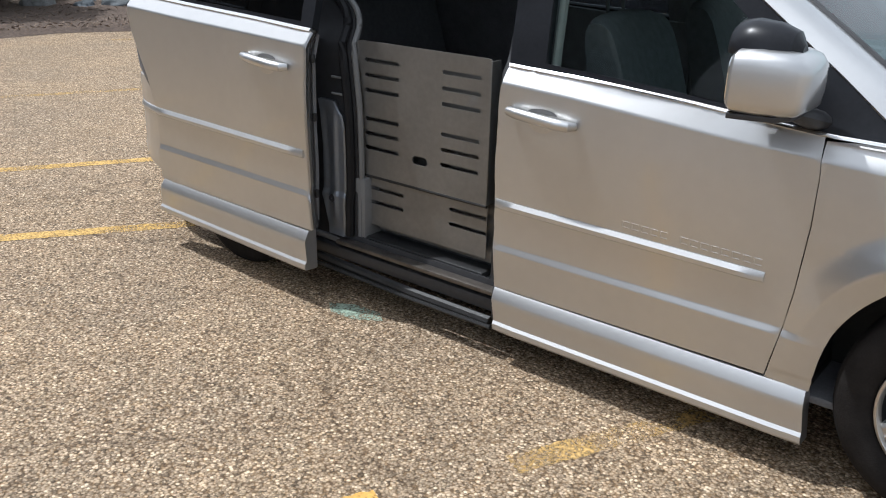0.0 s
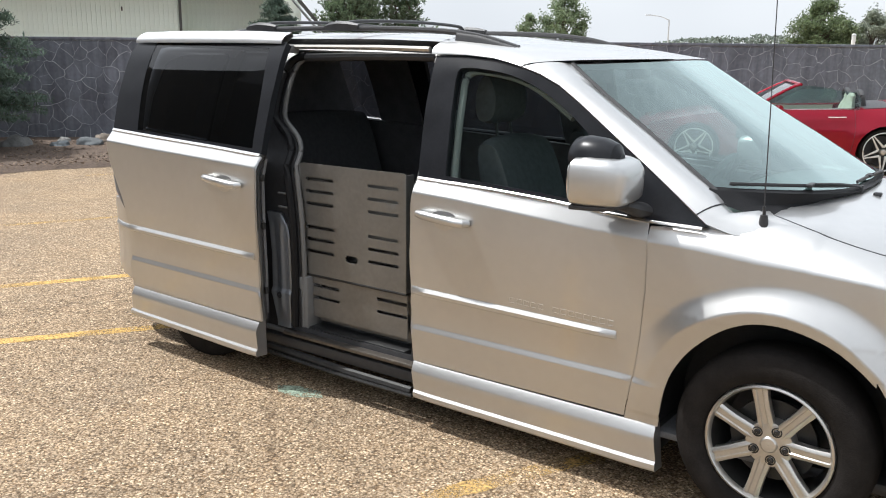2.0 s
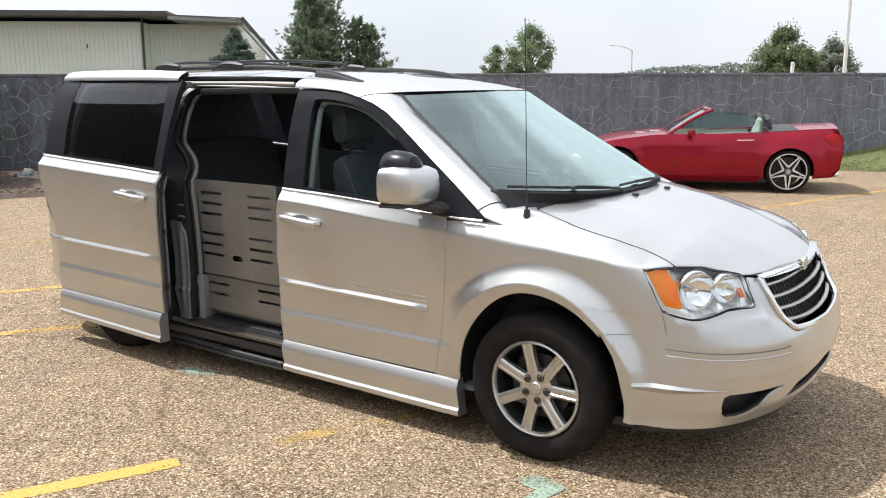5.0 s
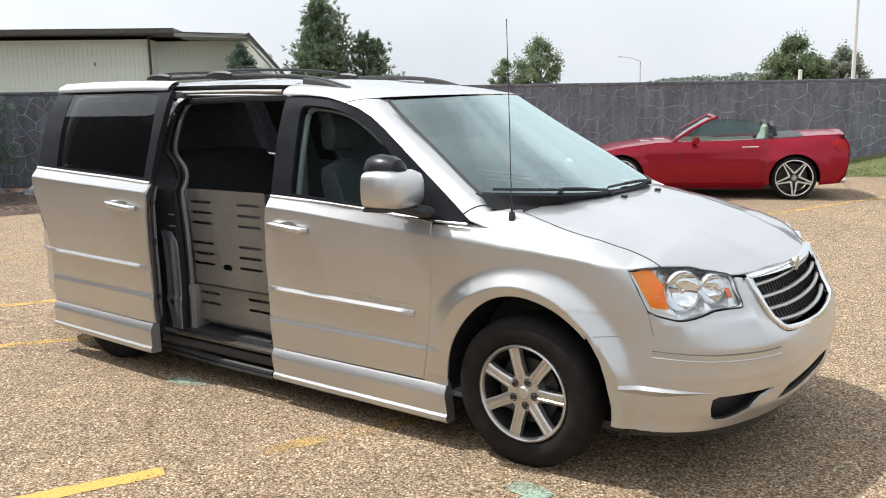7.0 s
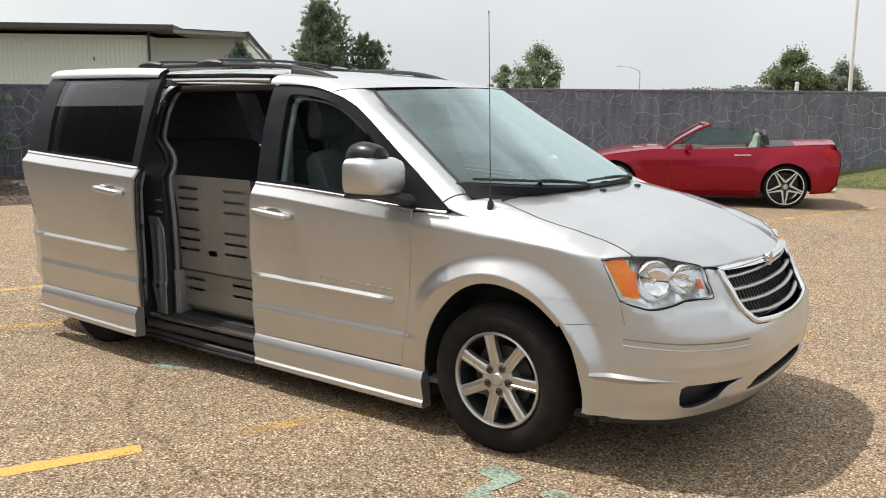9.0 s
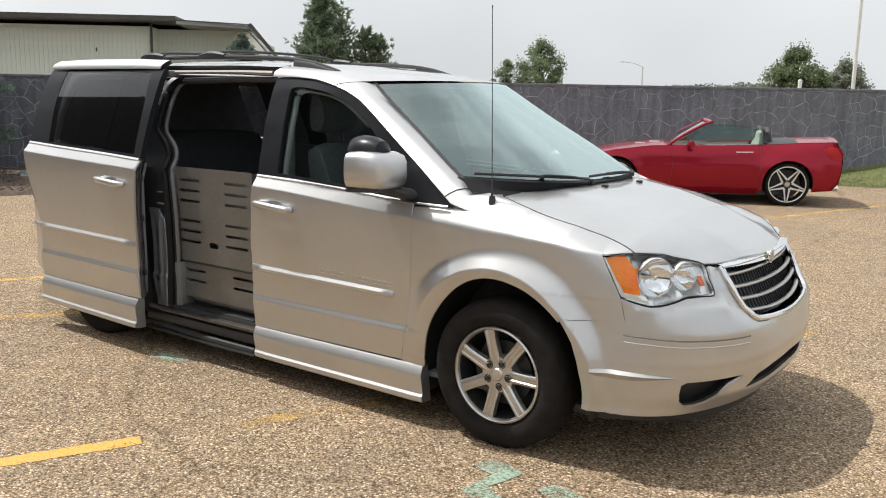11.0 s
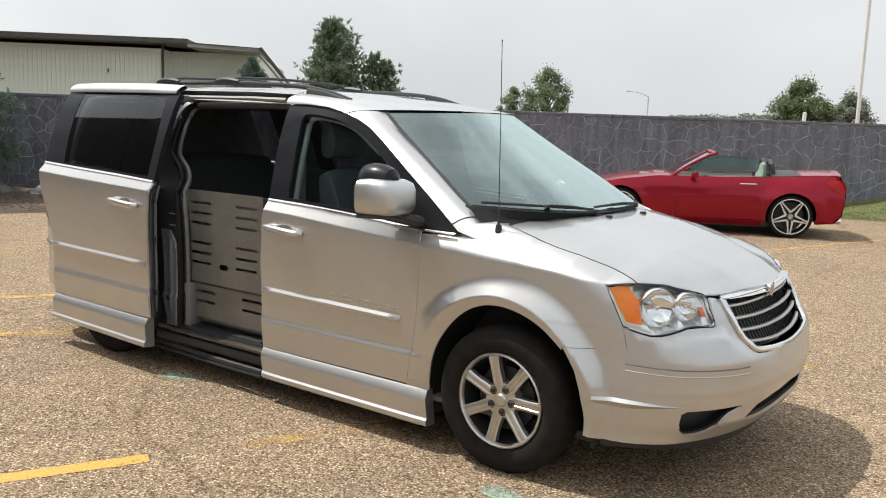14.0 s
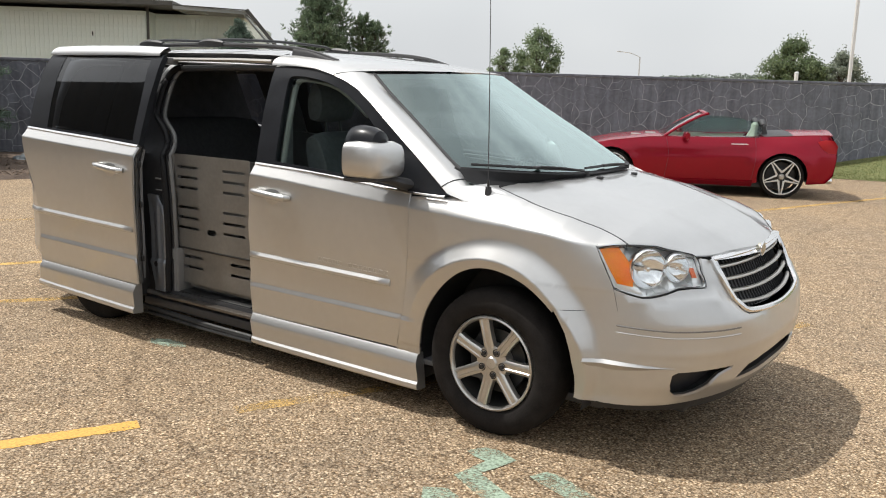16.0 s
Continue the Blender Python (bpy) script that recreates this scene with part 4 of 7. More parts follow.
box("roller_arm", (-2.66, -.70, 1.66), (-2.58, -.62, 1.70), SEAL, van, .008)
# rear quarter
RARC = [(-3.07 + .455 * math.cos(radians(a)), .335 + .455 * math.sin(radians(a))) for a in range(84, 146, 6)]
QU = [(-3.045, 1.185), (-3.038, .92), (-3.02, .80)] + RARC + [(-3.445, .735), (-3.58, .765), (-3.70, .795), (-3.805, .815), (-3.83, .95), (-3.845, 1.12), (-3.83, 1.185), (-3.76, 1.230), (-3.58, 1.226), (-3.2, 1.202)]
DP = [(-3.60, 1.232), (-3.77, 1.236), (-3.78, 1.40), (-3.76, 1.55), (-3.72, 1.67), (-3.4, 1.675), (-3.10, 1.672), (-3.10, 1.650), (-3.45, 1.648), (-3.56, 1.620), (-3.60, 1.55), (-3.62, 1.40)]
QW = [(-3.055, 1.200), (-3.2, 1.208), (-3.595, 1.230), (-3.615, 1.40), (-3.595, 1.55), (-3.555, 1.615), (-3.45, 1.643), (-3.07, 1.650)]
RB = [(-3.528, .30), (-3.522, .42), (-3.50, .52), (-3.455, .62), (-3.455, .728), (-3.58, .757), (-3.70, .787), (-3.77, .805), (-3.95, .805), (-4.05, .78), (-4.06, .60), (-4.05, .45), (-3.98, .38), (-3.75, .34)]
TL = [(-3.815, .818), (-3.84, .95), (-3.855, 1.12), (-3.835, 1.19), (-3.90, 1.19), (-3.93, 1.05), (-3.92, .82)]
both("quarter_panel", QU, body, SILVER, step=.05, lines=SHOULDERS, exact=True)
both("d_pillar", DP, body, SILVER, step=.05)
both("quarter_glass", QW, lambda u, z: body(u, z, -.008), GLASS_TINT, step=.08, thick=0, label="dark tinted glass")
both("quarter_frame", [(-3.055, 1.200), (-3.20, 1.208), (-3.20, 1.648), (-3.07, 1.650)], lambda u, z: body(u, z, -.004), BLACKGLOSS, step=.08, thick=.02)
both("rear_bumper", RB, lambda u, z: body(u, z, .012), SILVER, step=.05)
both("tail_lamp", TL, lambda u, z: body(u, z, .006), REDLENS, step=.05, label="red tail lamp")
side_strip("bumper_moulding", -3.92, -3.56, lambda x: interp(x, [-3.9, -3.5], [.655, .648]), .030, .012, SILVER, van, f=lambda u, z, o: body(u, z, o + .012))
side_strip("quarter_strip", -3.60, -3.05, lambda x: interp(x, [-3.6, -3.05], [1.230, 1.198]), .014, .006, CHROME, van)
rows = []
for z, x0 in ((.40, -4.06), (.78, -4.06), (.82, -3.95), (1.2, -3.92), (1.45, -3.84), (1.65, -3.76), (1.68, -3.72)):
    w = prof(z) * (.80 if z < .8 else .78)
    rows.append([(x0 - .10 * (1 - (y / .95) ** 2), y * w / .95, z) for y in np.linspace(-.95, .95, 11)])
part("tailgate", loft_bm(bmesh.new(), rows), SILVER, van)
# driver's side, behind the front door
LS = [(-1.615, 1.130), (-1.60, .30), (-2.70, .295), (-2.75, .527), (-2.84, .65), (-2.92, .78), (-3.02, .90), (-3.03, 1.185), (-2.3, 1.160)]
skin("sliding_door", LS, mirrored(body), SILVER, van, thick=.03, step=.1, out=C, label="closed silver sliding door")
skin("window_frame", SDF, mirrored(lambda u, z: body(u, z, -.006)), BLACKGLOSS, van, thick=.035, step=.06, out=C, holes=[SDW])
skin("side_window", SDW, mirrored(lambda u, z: body(u, z, -.01)), GLASS_TINT, van, thick=0, step=.1, out=C, label="dark tinted glass")
sill("sill", (-1.60, -2.722), (-1.580, -2.735), van, 1)
box("mud_flap", (-3.60, -.93, .16), (-3.585, -.72, .40), BLACKPLASTIC, van, .004)

# ---- the van: floor, sill structure, ramp ----
box("cabin_floor", (-3.6, -.88, .225), (.05, .88, .255), INTERIOR, van, .01, label="dark vinyl floor")
box("threshold", (-2.46, -.915, .238), (-1.60, -.86, .258), mat("worn_threshold", (.12, .105, .09), .35, .6, .35, 20), van, .006, label="worn metal door threshold")
box("sill_beam", (-2.62, -.905, .165), (-1.57, -.80, .222), BLACKPLASTIC, van, .012)
tube("lower_rail", [(-2.66, -.90, .150), (-2.0, -.925, .140), (-1.60, -.925, .138)], .020, DARKMETAL, van, 8)
tube("lower_rail_lip", [(-2.58, -.93, .128), (-2.0, -.945, .122), (-1.585, -.945, .124)], .010, DARKMETAL, van, 6)
ramp = empty("ramp", pose(0, 0, 0))
ramp.parent = van
tagged(ramp, "grey aluminium wheelchair ramp folded upright with slotted plates")
RYP = -.825
x0, x1 = -2.395, -1.715
def slot(cx, cz, w=.172, h=.017, slope=0.0):
    n = 6
    pts = []
    for k in range(n + 1):
        a = math.pi / 2 + math.pi * k / n
        pts.append((cx - w / 2 + h / 2 * math.cos(a), cz + h / 2 * math.sin(a)))
    for k in range(n + 1):
        a = -math.pi / 2 + math.pi * k / n
        pts.append((cx + w / 2 + h / 2 * math.cos(a), cz + h / 2 * math.sin(a)))
    return pts
SL = [slot(cx, z) for cx in (-2.263, -1.853) for z in (1.052, .990, .928, .808, .746, .684)]
SL.append(slot(-2.055, .676, .045, .036))
plate = lambda y: (lambda u, v: (u, y, v))
skin("upper_plate", [(x0, .562), (x1, .562), (x1, 1.124), (x1 - .02, 1.128), (x0 + .02, 1.128), (x0, 1.124)], plate(RYP), RAMPMETAL, ramp, thick=.006, step=.06, holes=SL, out=(-2, 0, .7), edge=.001)
SL2 = [slot(cx, z) for cx in (-2.245, -1.81) for z in (.503, .440)]
skin("lower_plate", [(x0, .335), (x1, .335), (x1, .552), (x0, .552)], plate(RYP + .012), RAMPMETAL, ramp, thick=.006, step=.06, holes=SL2, out=(-2, 0, .7), edge=.001)
for xx in (x0, x1):
    box("side_flange", (xx - .004, RYP - .002, .562), (xx + .004, RYP + .055, 1.12), RAMPMETAL, ramp, .002)
tube("hinge", [(x0, RYP + .006, .557), (x1, RYP + .006, .557)], .008, DARKMETAL, ramp, 8)
skin("rear_plate", [(x0, .30), (x1, .30), (x1, 1.10), (x0, 1.10)], plate(RYP + .06), RAMPMETAL, ramp, thick=.006, step=.2, out=(-2, 0, .7), edge=.001)
box("ramp_base", (x0 - .01, RYP - .02, .258), (x1 + .01, RYP + .08, .285), DARKMETAL, ramp, .006)
box("hinge_box", (-2.44, -.855, .27), (-2.335, -.74, .55), SEAL, van, .015, label="light grey plastic ramp hinge cover")

# ---- the van: cabin ----
def seat(x, y, name, bench=1.0):
    s = empty(name)
    s.parent = van
    w = .25 * bench
    def cushion(nm, pts, hw, r, m=SEATCLOTH):
        rows = []
        P = catmull([Vector(p) for p in pts], 3, closed=True)
        for t in np.linspace(-1, 1, 9):
            k = 1 - .10 * abs(t) ** 4
            c = sum(P, Vector()) / len(P)
            rows.append([Vector((c.x + (p.x - c.x) * k, t * hw, c.z + (p.z - c.z) * k)) + Vector((.02 * t * t if nm == "backrest" else 0, 0, 0)) for p in P + P[:1]])
        bm = loft_bm(bmesh.new(), rows)
        for rr in (rows[0], rows[-1]):
            bm.faces.new([bm.verts.new(p) for p in rr[:-1]])
        return part(nm, bm, m, s)
    cushion("cushion", [(-.25, 0, .0), (-.27, 0, .10), (.18, 0, .15), (.27, 0, .11), (.25, 0, .02)], w, .05)
    cushion("backrest", [(-.30, 0, .05), (-.42, 0, .45), (-.46, 0, .66), (-.40, 0, .70), (-.33, 0, .64), (-.24, 0, .40), (-.17, 0, .12)], w * .96, .05)
    if bench == 1.0:
        h = cushion("headrest", [(-.50, 0, .76), (-.52, 0, .86), (-.49, 0, .96), (-.44, 0, .97), (-.40, 0, .88), (-.42, 0, .77)], .135, .04)
        for yy in (-.06, .06):
            tube("post", [(-.435, yy, .66), (-.455, yy, .80)], .007, DARKMETAL, s, 8)
        box("base", (-.2, -.18, -.28), (.2, .18, .02), BLACKPLASTIC, s, .02)
    s.matrix_basis = pose(x, y, .60)
    return s


seat(-1.0, -.43, "front_seat")
seat(-1.0, .43, "front_seat")
seat(-2.85, 0, "rear_bench", 2.4)
bm = bmesh.new()
rows = []
for y in np.linspace(-.86, .86, 13):
    c = math.cos(y * .9)
    rows.append([(-.10, y, 1.06), (-.22, y, 1.09 + .01 * c), (-.40, y, 1.075 + .03 * c), (-.55, y, 1.04 + .02 * c), (-.60, y, .95), (-.52, y, .75), (-.45, y, .55)])
loft_bm(bm, rows)
part("dashboard", bm, mat("dash_plastic", (.17, .19, .19), .6, 0, .1, 20, .06, 300), van, "grey moulded dashboard")
sw = Matrix.Translation((-.72, .42, 1.02)) @ Matrix.Rotation(radians(-62), 4, 'Y')
bm = bmesh.new()
tube_bm(bm, [sw @ Vector((.185 * math.cos(a), .185 * math.sin(a), 0)) for a in np.linspace(0, 2 * math.pi, 25)], .015, 8, cap=False)
for a in (0, 2.4, -2.4):
    tube_bm(bm, [sw @ Vector((.02 * math.cos(a), .02 * math.sin(a), -.02)), sw @ Vector((.18 * math.cos(a), .18 * math.sin(a), 0))], .014, 6)
box_bm(bm, (-.06, -.06, -.04), (.06, .06, .01), .02, m=sw)
part("steering_wheel", bm, INTERIOR, van, "dark steering wheel")
bm = bmesh.new()
box_bm(bm, (-1.0, -.10, 1.555), (-.965, .12, 1.625), .015)
tube_bm(bm, [(-.98, 0, 1.60), (-.93, 0, 1.66)], .012, 6)
part("inner_mirror", bm, BLACKPLASTIC, van)
for s in (-1, 1):
    tube("seat_belt", [(-1.52, s * .70, 1.42), (-1.50, s * .72, 1.1), (-1.45, s * .74, .6)], .024, INTERIOR, van, 6, flat=.15)
tube("pillar_cover", [Vector(body(p.x, p.y, -.06)) for p in catmull([Vector((*q, 0)) for q in [(-1.435, 1.12), (-1.480, 1.45), (-1.490, 1.55), (-1.45, 1.588), (-1.31, 1.578), (-1.18, 1.548), (-1.06, 1.495), (-.92, 1.415)]], 4)], .016, HEADLINER, van, 8, label="light grey pillar cover")
skin("rear_partition", [(-.80, .26), (.80, .26), (.86, 1.1), (.62, 1.66), (-.62, 1.66), (-.86, 1.1)], lambda u, v: (-3.50, u, v), INTERIOR, van, thick=.02, step=.2, out=(0, 0, 1))
for s in (-1, 1):
    skin("door_card", [(-1.58, .32), (-.56, .32), (-.56, 1.05), (-1.58, 1.11)], (lambda sg: (lambda u, z: (lambda p: (p[0], sg * -p[1], p[2]))(body(u, z, -.07))))(s), INTERIOR, van, thick=.02, step=.15, out=C)
skin("side_trim", [(-1.66, .26), (-3.7, .26), (-3.7, 1.225), (-3.05, 1.20), (-1.66, 1.135)], mirrored(lambda u, z: body(min(u, 0), z, -.09)), INTERIOR, van, thick=.02, step=.2, out=C)
box("fire_extinguisher_box", (-2.60, .55, .35), (-2.45, .70, .62), BLACKPLASTIC, van, .01)

# ---- the van: mirrors, wipers, antenna, rack, lettering ----
def mirror(s):
    m = empty("door_mirror")
    m.parent = van
    def loftshell(nm, secs, mt, label=""):
        bm = bmesh.new()
        rows = [[(x, s * -y, z) for x, y, z in sec] for sec in secs]
        loft_bm(bm, rows)
        for r in (rows[0], rows[-1]):
            bm.faces.new([bm.verts.new(p) for p in r[:-1]])
        return part(nm, bm, mt, m, label)
    def ring(x, yc, zc, hw, hh, n=28, p=4.6):
        out = []
        for k in range(n + 1):
            a = 2 * math.pi * k / n
            c, sn = math.cos(a), math.sin(a)
            out.append((x, yc + hw * math.copysign(abs(c) ** (2 / p), c), zc + hh * math.copysign(abs(sn) ** (2 / p), sn)))
        return out
    secs = [ring(-.705, -1.055, 1.226, .118, .080), ring(-.695, -1.055, 1.226, .126, .087), ring(-.64, -1.050, 1.227, .128, .090), ring(-.57, -1.045, 1.227, .124, .087), ring(-.535, -1.040, 1.224, .114, .079), ring(-.517, -1.038, 1.222, .096, .062), ring(-.510, -1.037, 1.221, .06, .036), ring(-.508, -1.037, 1.220, .01, .008)]
    loftshell("shell", secs, SILVER)
    loftshell("mirror_face", [ring(-.712, -1.055, 1.226, .110, .074), ring(-.708, -1.055, 1.226, .112, .076)], CHROME, "mirror glass")
    loftshell("lower_trim", [ring(-.70, -1.05, 1.136, .116, .012), ring(-.58, -1.04, 1.138, .108, .012), ring(-.545, -1.035, 1.142, .08, .010)], BLACKPLASTIC)
    secs = []
    for x, k in ((-.740, .72), (-.725, .9), (-.68, 1), (-.62, .93), (-.575, .72), (-.555, .3)):
        secs.append([(x, -1.05 + .085 * k * math.cos(a), 1.300 + .085 * k * max(0, math.sin(a)) - .008 * (math.sin(a) < 0)) for a in np.linspace(0, 2 * math.pi, 17)])
    loftshell("blind_spot_mirror", secs, BLACKGLOSS, "black blind spot mirror hood")
    bm = bmesh.new()
    tube_bm(bm, [(-.54, s * .85, 1.095), (-.555, s * .92, 1.112), (-.575, s * .98, 1.130), (-.60, s * 1.03, 1.138)], .035, 12, radii=[.058, .046, .036, .028], flat=.6)
    part("arm", bm, BLACKPLASTIC, m)
    return m


mirror(-1)
mirror(1).matrix_basis = Matrix.Translation((-.06, -.05, -.07))
for (a0, a1) in ((-.28, -.95), (.40, -.24)):
    w = empty("wiper")
    w.parent = van
    tagged(w, "black windscreen wiper at rest")
    pts = [Vector(screen(a0 + (a1 - a0) * t, .020 + .030 * math.sin(t * 2.2), .012)) for t in np.linspace(0, 1, 14)]
    tube("blade", pts, .0045, BLACKPLASTIC, w, 6, flat=1.6)
    ap = [Vector(screen(a0 + .03, .004, .004)), Vector(screen(a0 - .02, .010, .014)), Vector(screen(a0 + (a1 - a0) * .28, .036, .020)), Vector(screen(a0 + (a1 - a0) * .52, .046, .020))]
    tube("arm", catmull(ap, 4), .0055, BLACKPLASTIC, w, 6, flat=.8)
    bm = bmesh.new()
    tube_bm(bm, [ap[0] + Vector((0, 0, -.012)), ap[0] + Vector((0, 0, .012))], .014, 10, radii=[.016, .012])
    part("pivot", bm, BLACKPLASTIC, w)
    box("bridge", (pts[7].x - .012, pts[7].y - .035, pts[7].z - .004), (pts[7].x + .012, pts[7].y + .035, pts[7].z + .009), BLACKPLASTIC, w, .005)
bm = bmesh.new()
ab = Vector((-.115, -.83, hood_z(-.115, -.83)))
tube_bm(bm, [ab + Vector((0, 0, -.01)), ab + Vector((0, 0, .03))], .02, 12, radii=[.019, .013])
tube_bm(bm, [ab + Vector((0, 0, .03)), ab + Vector((-.002, 0, .06))], .006, 8)
tube_bm(bm, [ab + Vector((-.002, 0, .06)), ab + Vector((-.012, 0, .44)), ab + Vector((-.024, 0, .850)), ab + Vector((-.024, 0, .865))], .0022, 6, radii=[.0024, .002, .0017, .003])
part("antenna", bm, BLACKPLASTIC, van, "thin whip antenna")
for x, y in ((.125, -.17), (.14, .22)):
    z = hood_z(x, y)
    box("washer_nozzle", (x - .014, y - .014, z - .004), (x + .016, y + .014, z + .012), BLACKPLASTIC, van, .005)
for s in (-1, 1):
    r = empty("roof_rail")
    r.parent = van
    pts = [(-3.35, s * .565, 1.740), (-3.2, s * .565, 1.762), (-2.8, s * .565, 1.782), (-2.2, s * .565, 1.782), (-1.75, s * .56, 1.768), (-1.5, s * .555, 1.740), (-1.30, s * .55, 1.690)]
    tube("rail", catmull([Vector(p) for p in pts], 5), .012, BLACKPLASTIC, r, 8, flat=1.1)
    for xx in ((-3.33, -3.12), (-1.62, -1.305)):
        bm = bmesh.new()
        rows = []
        for x in np.linspace(xx[0], xx[1], 10):
            zt = interp(x, [p[0] for p in pts], [p[2] for p in pts]) + .004
            zb = interp(x, RX, RZ) - .085
            rows.append([(x, s * .540, zb), (x, s * .544, zt - .012), (x, s * .550, zt), (x, s * .572, zt), (x, s * .580, zt - .012), (x, s * .588, zb)])
        loft_bm(bm, rows)
        part("rail_foot", bm, BLACKPLASTIC, r)
for x in (-2.93, -2.345):
    cb = empty("cross_bar")
    cb.parent = van
    tube("bar", catmull([Vector((x - .02, -.53, 1.806)), Vector((x + .01, -.42, 1.822)), Vector((x + .02, 0, 1.832)), Vector((x + .01, .42, 1.822)), Vector((x - .02, .53, 1.806))], 5), .013, BLACKPLASTIC, cb, 8, flat=.7)
    for sg in (-1, 1):
        bm = bmesh.new()
        rows = []
        for d, h, w in ((-.10, .012, .014), (-.06, .026, .020), (0, .034, .024), (.06, .030, .022), (.13, .016, .016)):
            zc = 1.786
            rows.append([(x + d, sg * .565 - w, zc - .012), (x + d, sg * .565 - w, zc + h * .6), (x + d, sg * .565 - w * .5, zc + h), (x + d, sg * .565 + w * .5, zc + h), (x + d, sg * .565 + w, zc + h * .6), (x + d, sg * .565 + w, zc - .012)])
        loft_bm(bm, rows)
        for r in (rows[0], rows[-1]):
            bm.faces.new([bm.verts.new(p) for p in r])
        part("clamp", bm, BLACKPLASTIC, cb)
# ledge in the bumper's corner
bm = bmesh.new()
rows = []
for i in range(17):
    u = .455 + .36 * i / 16
    h = .032 * math.sin(math.pi * min(1, i / 16 * .96 + .04)) ** .5 * (1 - i / 18)
    z = .462 - .018 * i / 16
    rows.append([body(u, z + h * .5, -.003), body(u, z + h * .35, .001), body(u, z - h * .2, .024 * (1 - i / 17)), body(u, z - h * .5, .018 * (1 - i / 17)), body(u, z - h * 1.6, -.003)])
part("bumper_ledge", loft_bm(bm, rows), SILVER, van)
# raised lettering on the door: plain bars
bm = bmesh.new()
xs = -1.075
for k in range(14):
    if k == 5:
        xs += .035
        continue
    w = .026
    z = .675 - .012 * k / 14
    for dz in (-.010, .010):
        box_bm(bm, (xs, -.9440, z + dz - .002), (xs + w, -.938, z + dz + .002), .0008)
    box_bm(bm, (xs, -.9440, z - .010), (xs + .003, -.938, z + .010), .0008)
    xs += .034
tagged(part("raised_badge", bm, SILVER, FDOORS[0]), "raised silver badge bars", kind="stuff")
# no groove is cut: a grey tube for its shadow, a silver one for its highlight
for z, mt in ((.616, SEAL), (.588, SILVER)):
    tube("bumper_groove", [body(u, z - interp(u, [.55, .78, 1.137], [0, .014, .019]), -.0005) for u in np.linspace(.572, 1.135, 30)], .0035, mt, van, 6)


# ---- the lot ----
WA = radians(41)
WD, WN, WO = Vector((math.cos(WA), math.sin(WA), 0)), Vector((-math.sin(WA), math.cos(WA), 0)), Vector((-14.4, 4.9, 0))


def wp(s, off=0.0, z=0.0):
    """A place by the boundary wall: s along it, off behind it."""
    p = WO + WD * s + WN * off
    return Vector((p.x, p.y, z))


WALLTOP = 1.89
WM = Matrix.Translation(WO) @ Matrix.Rotation(WA, 4, 'Z')


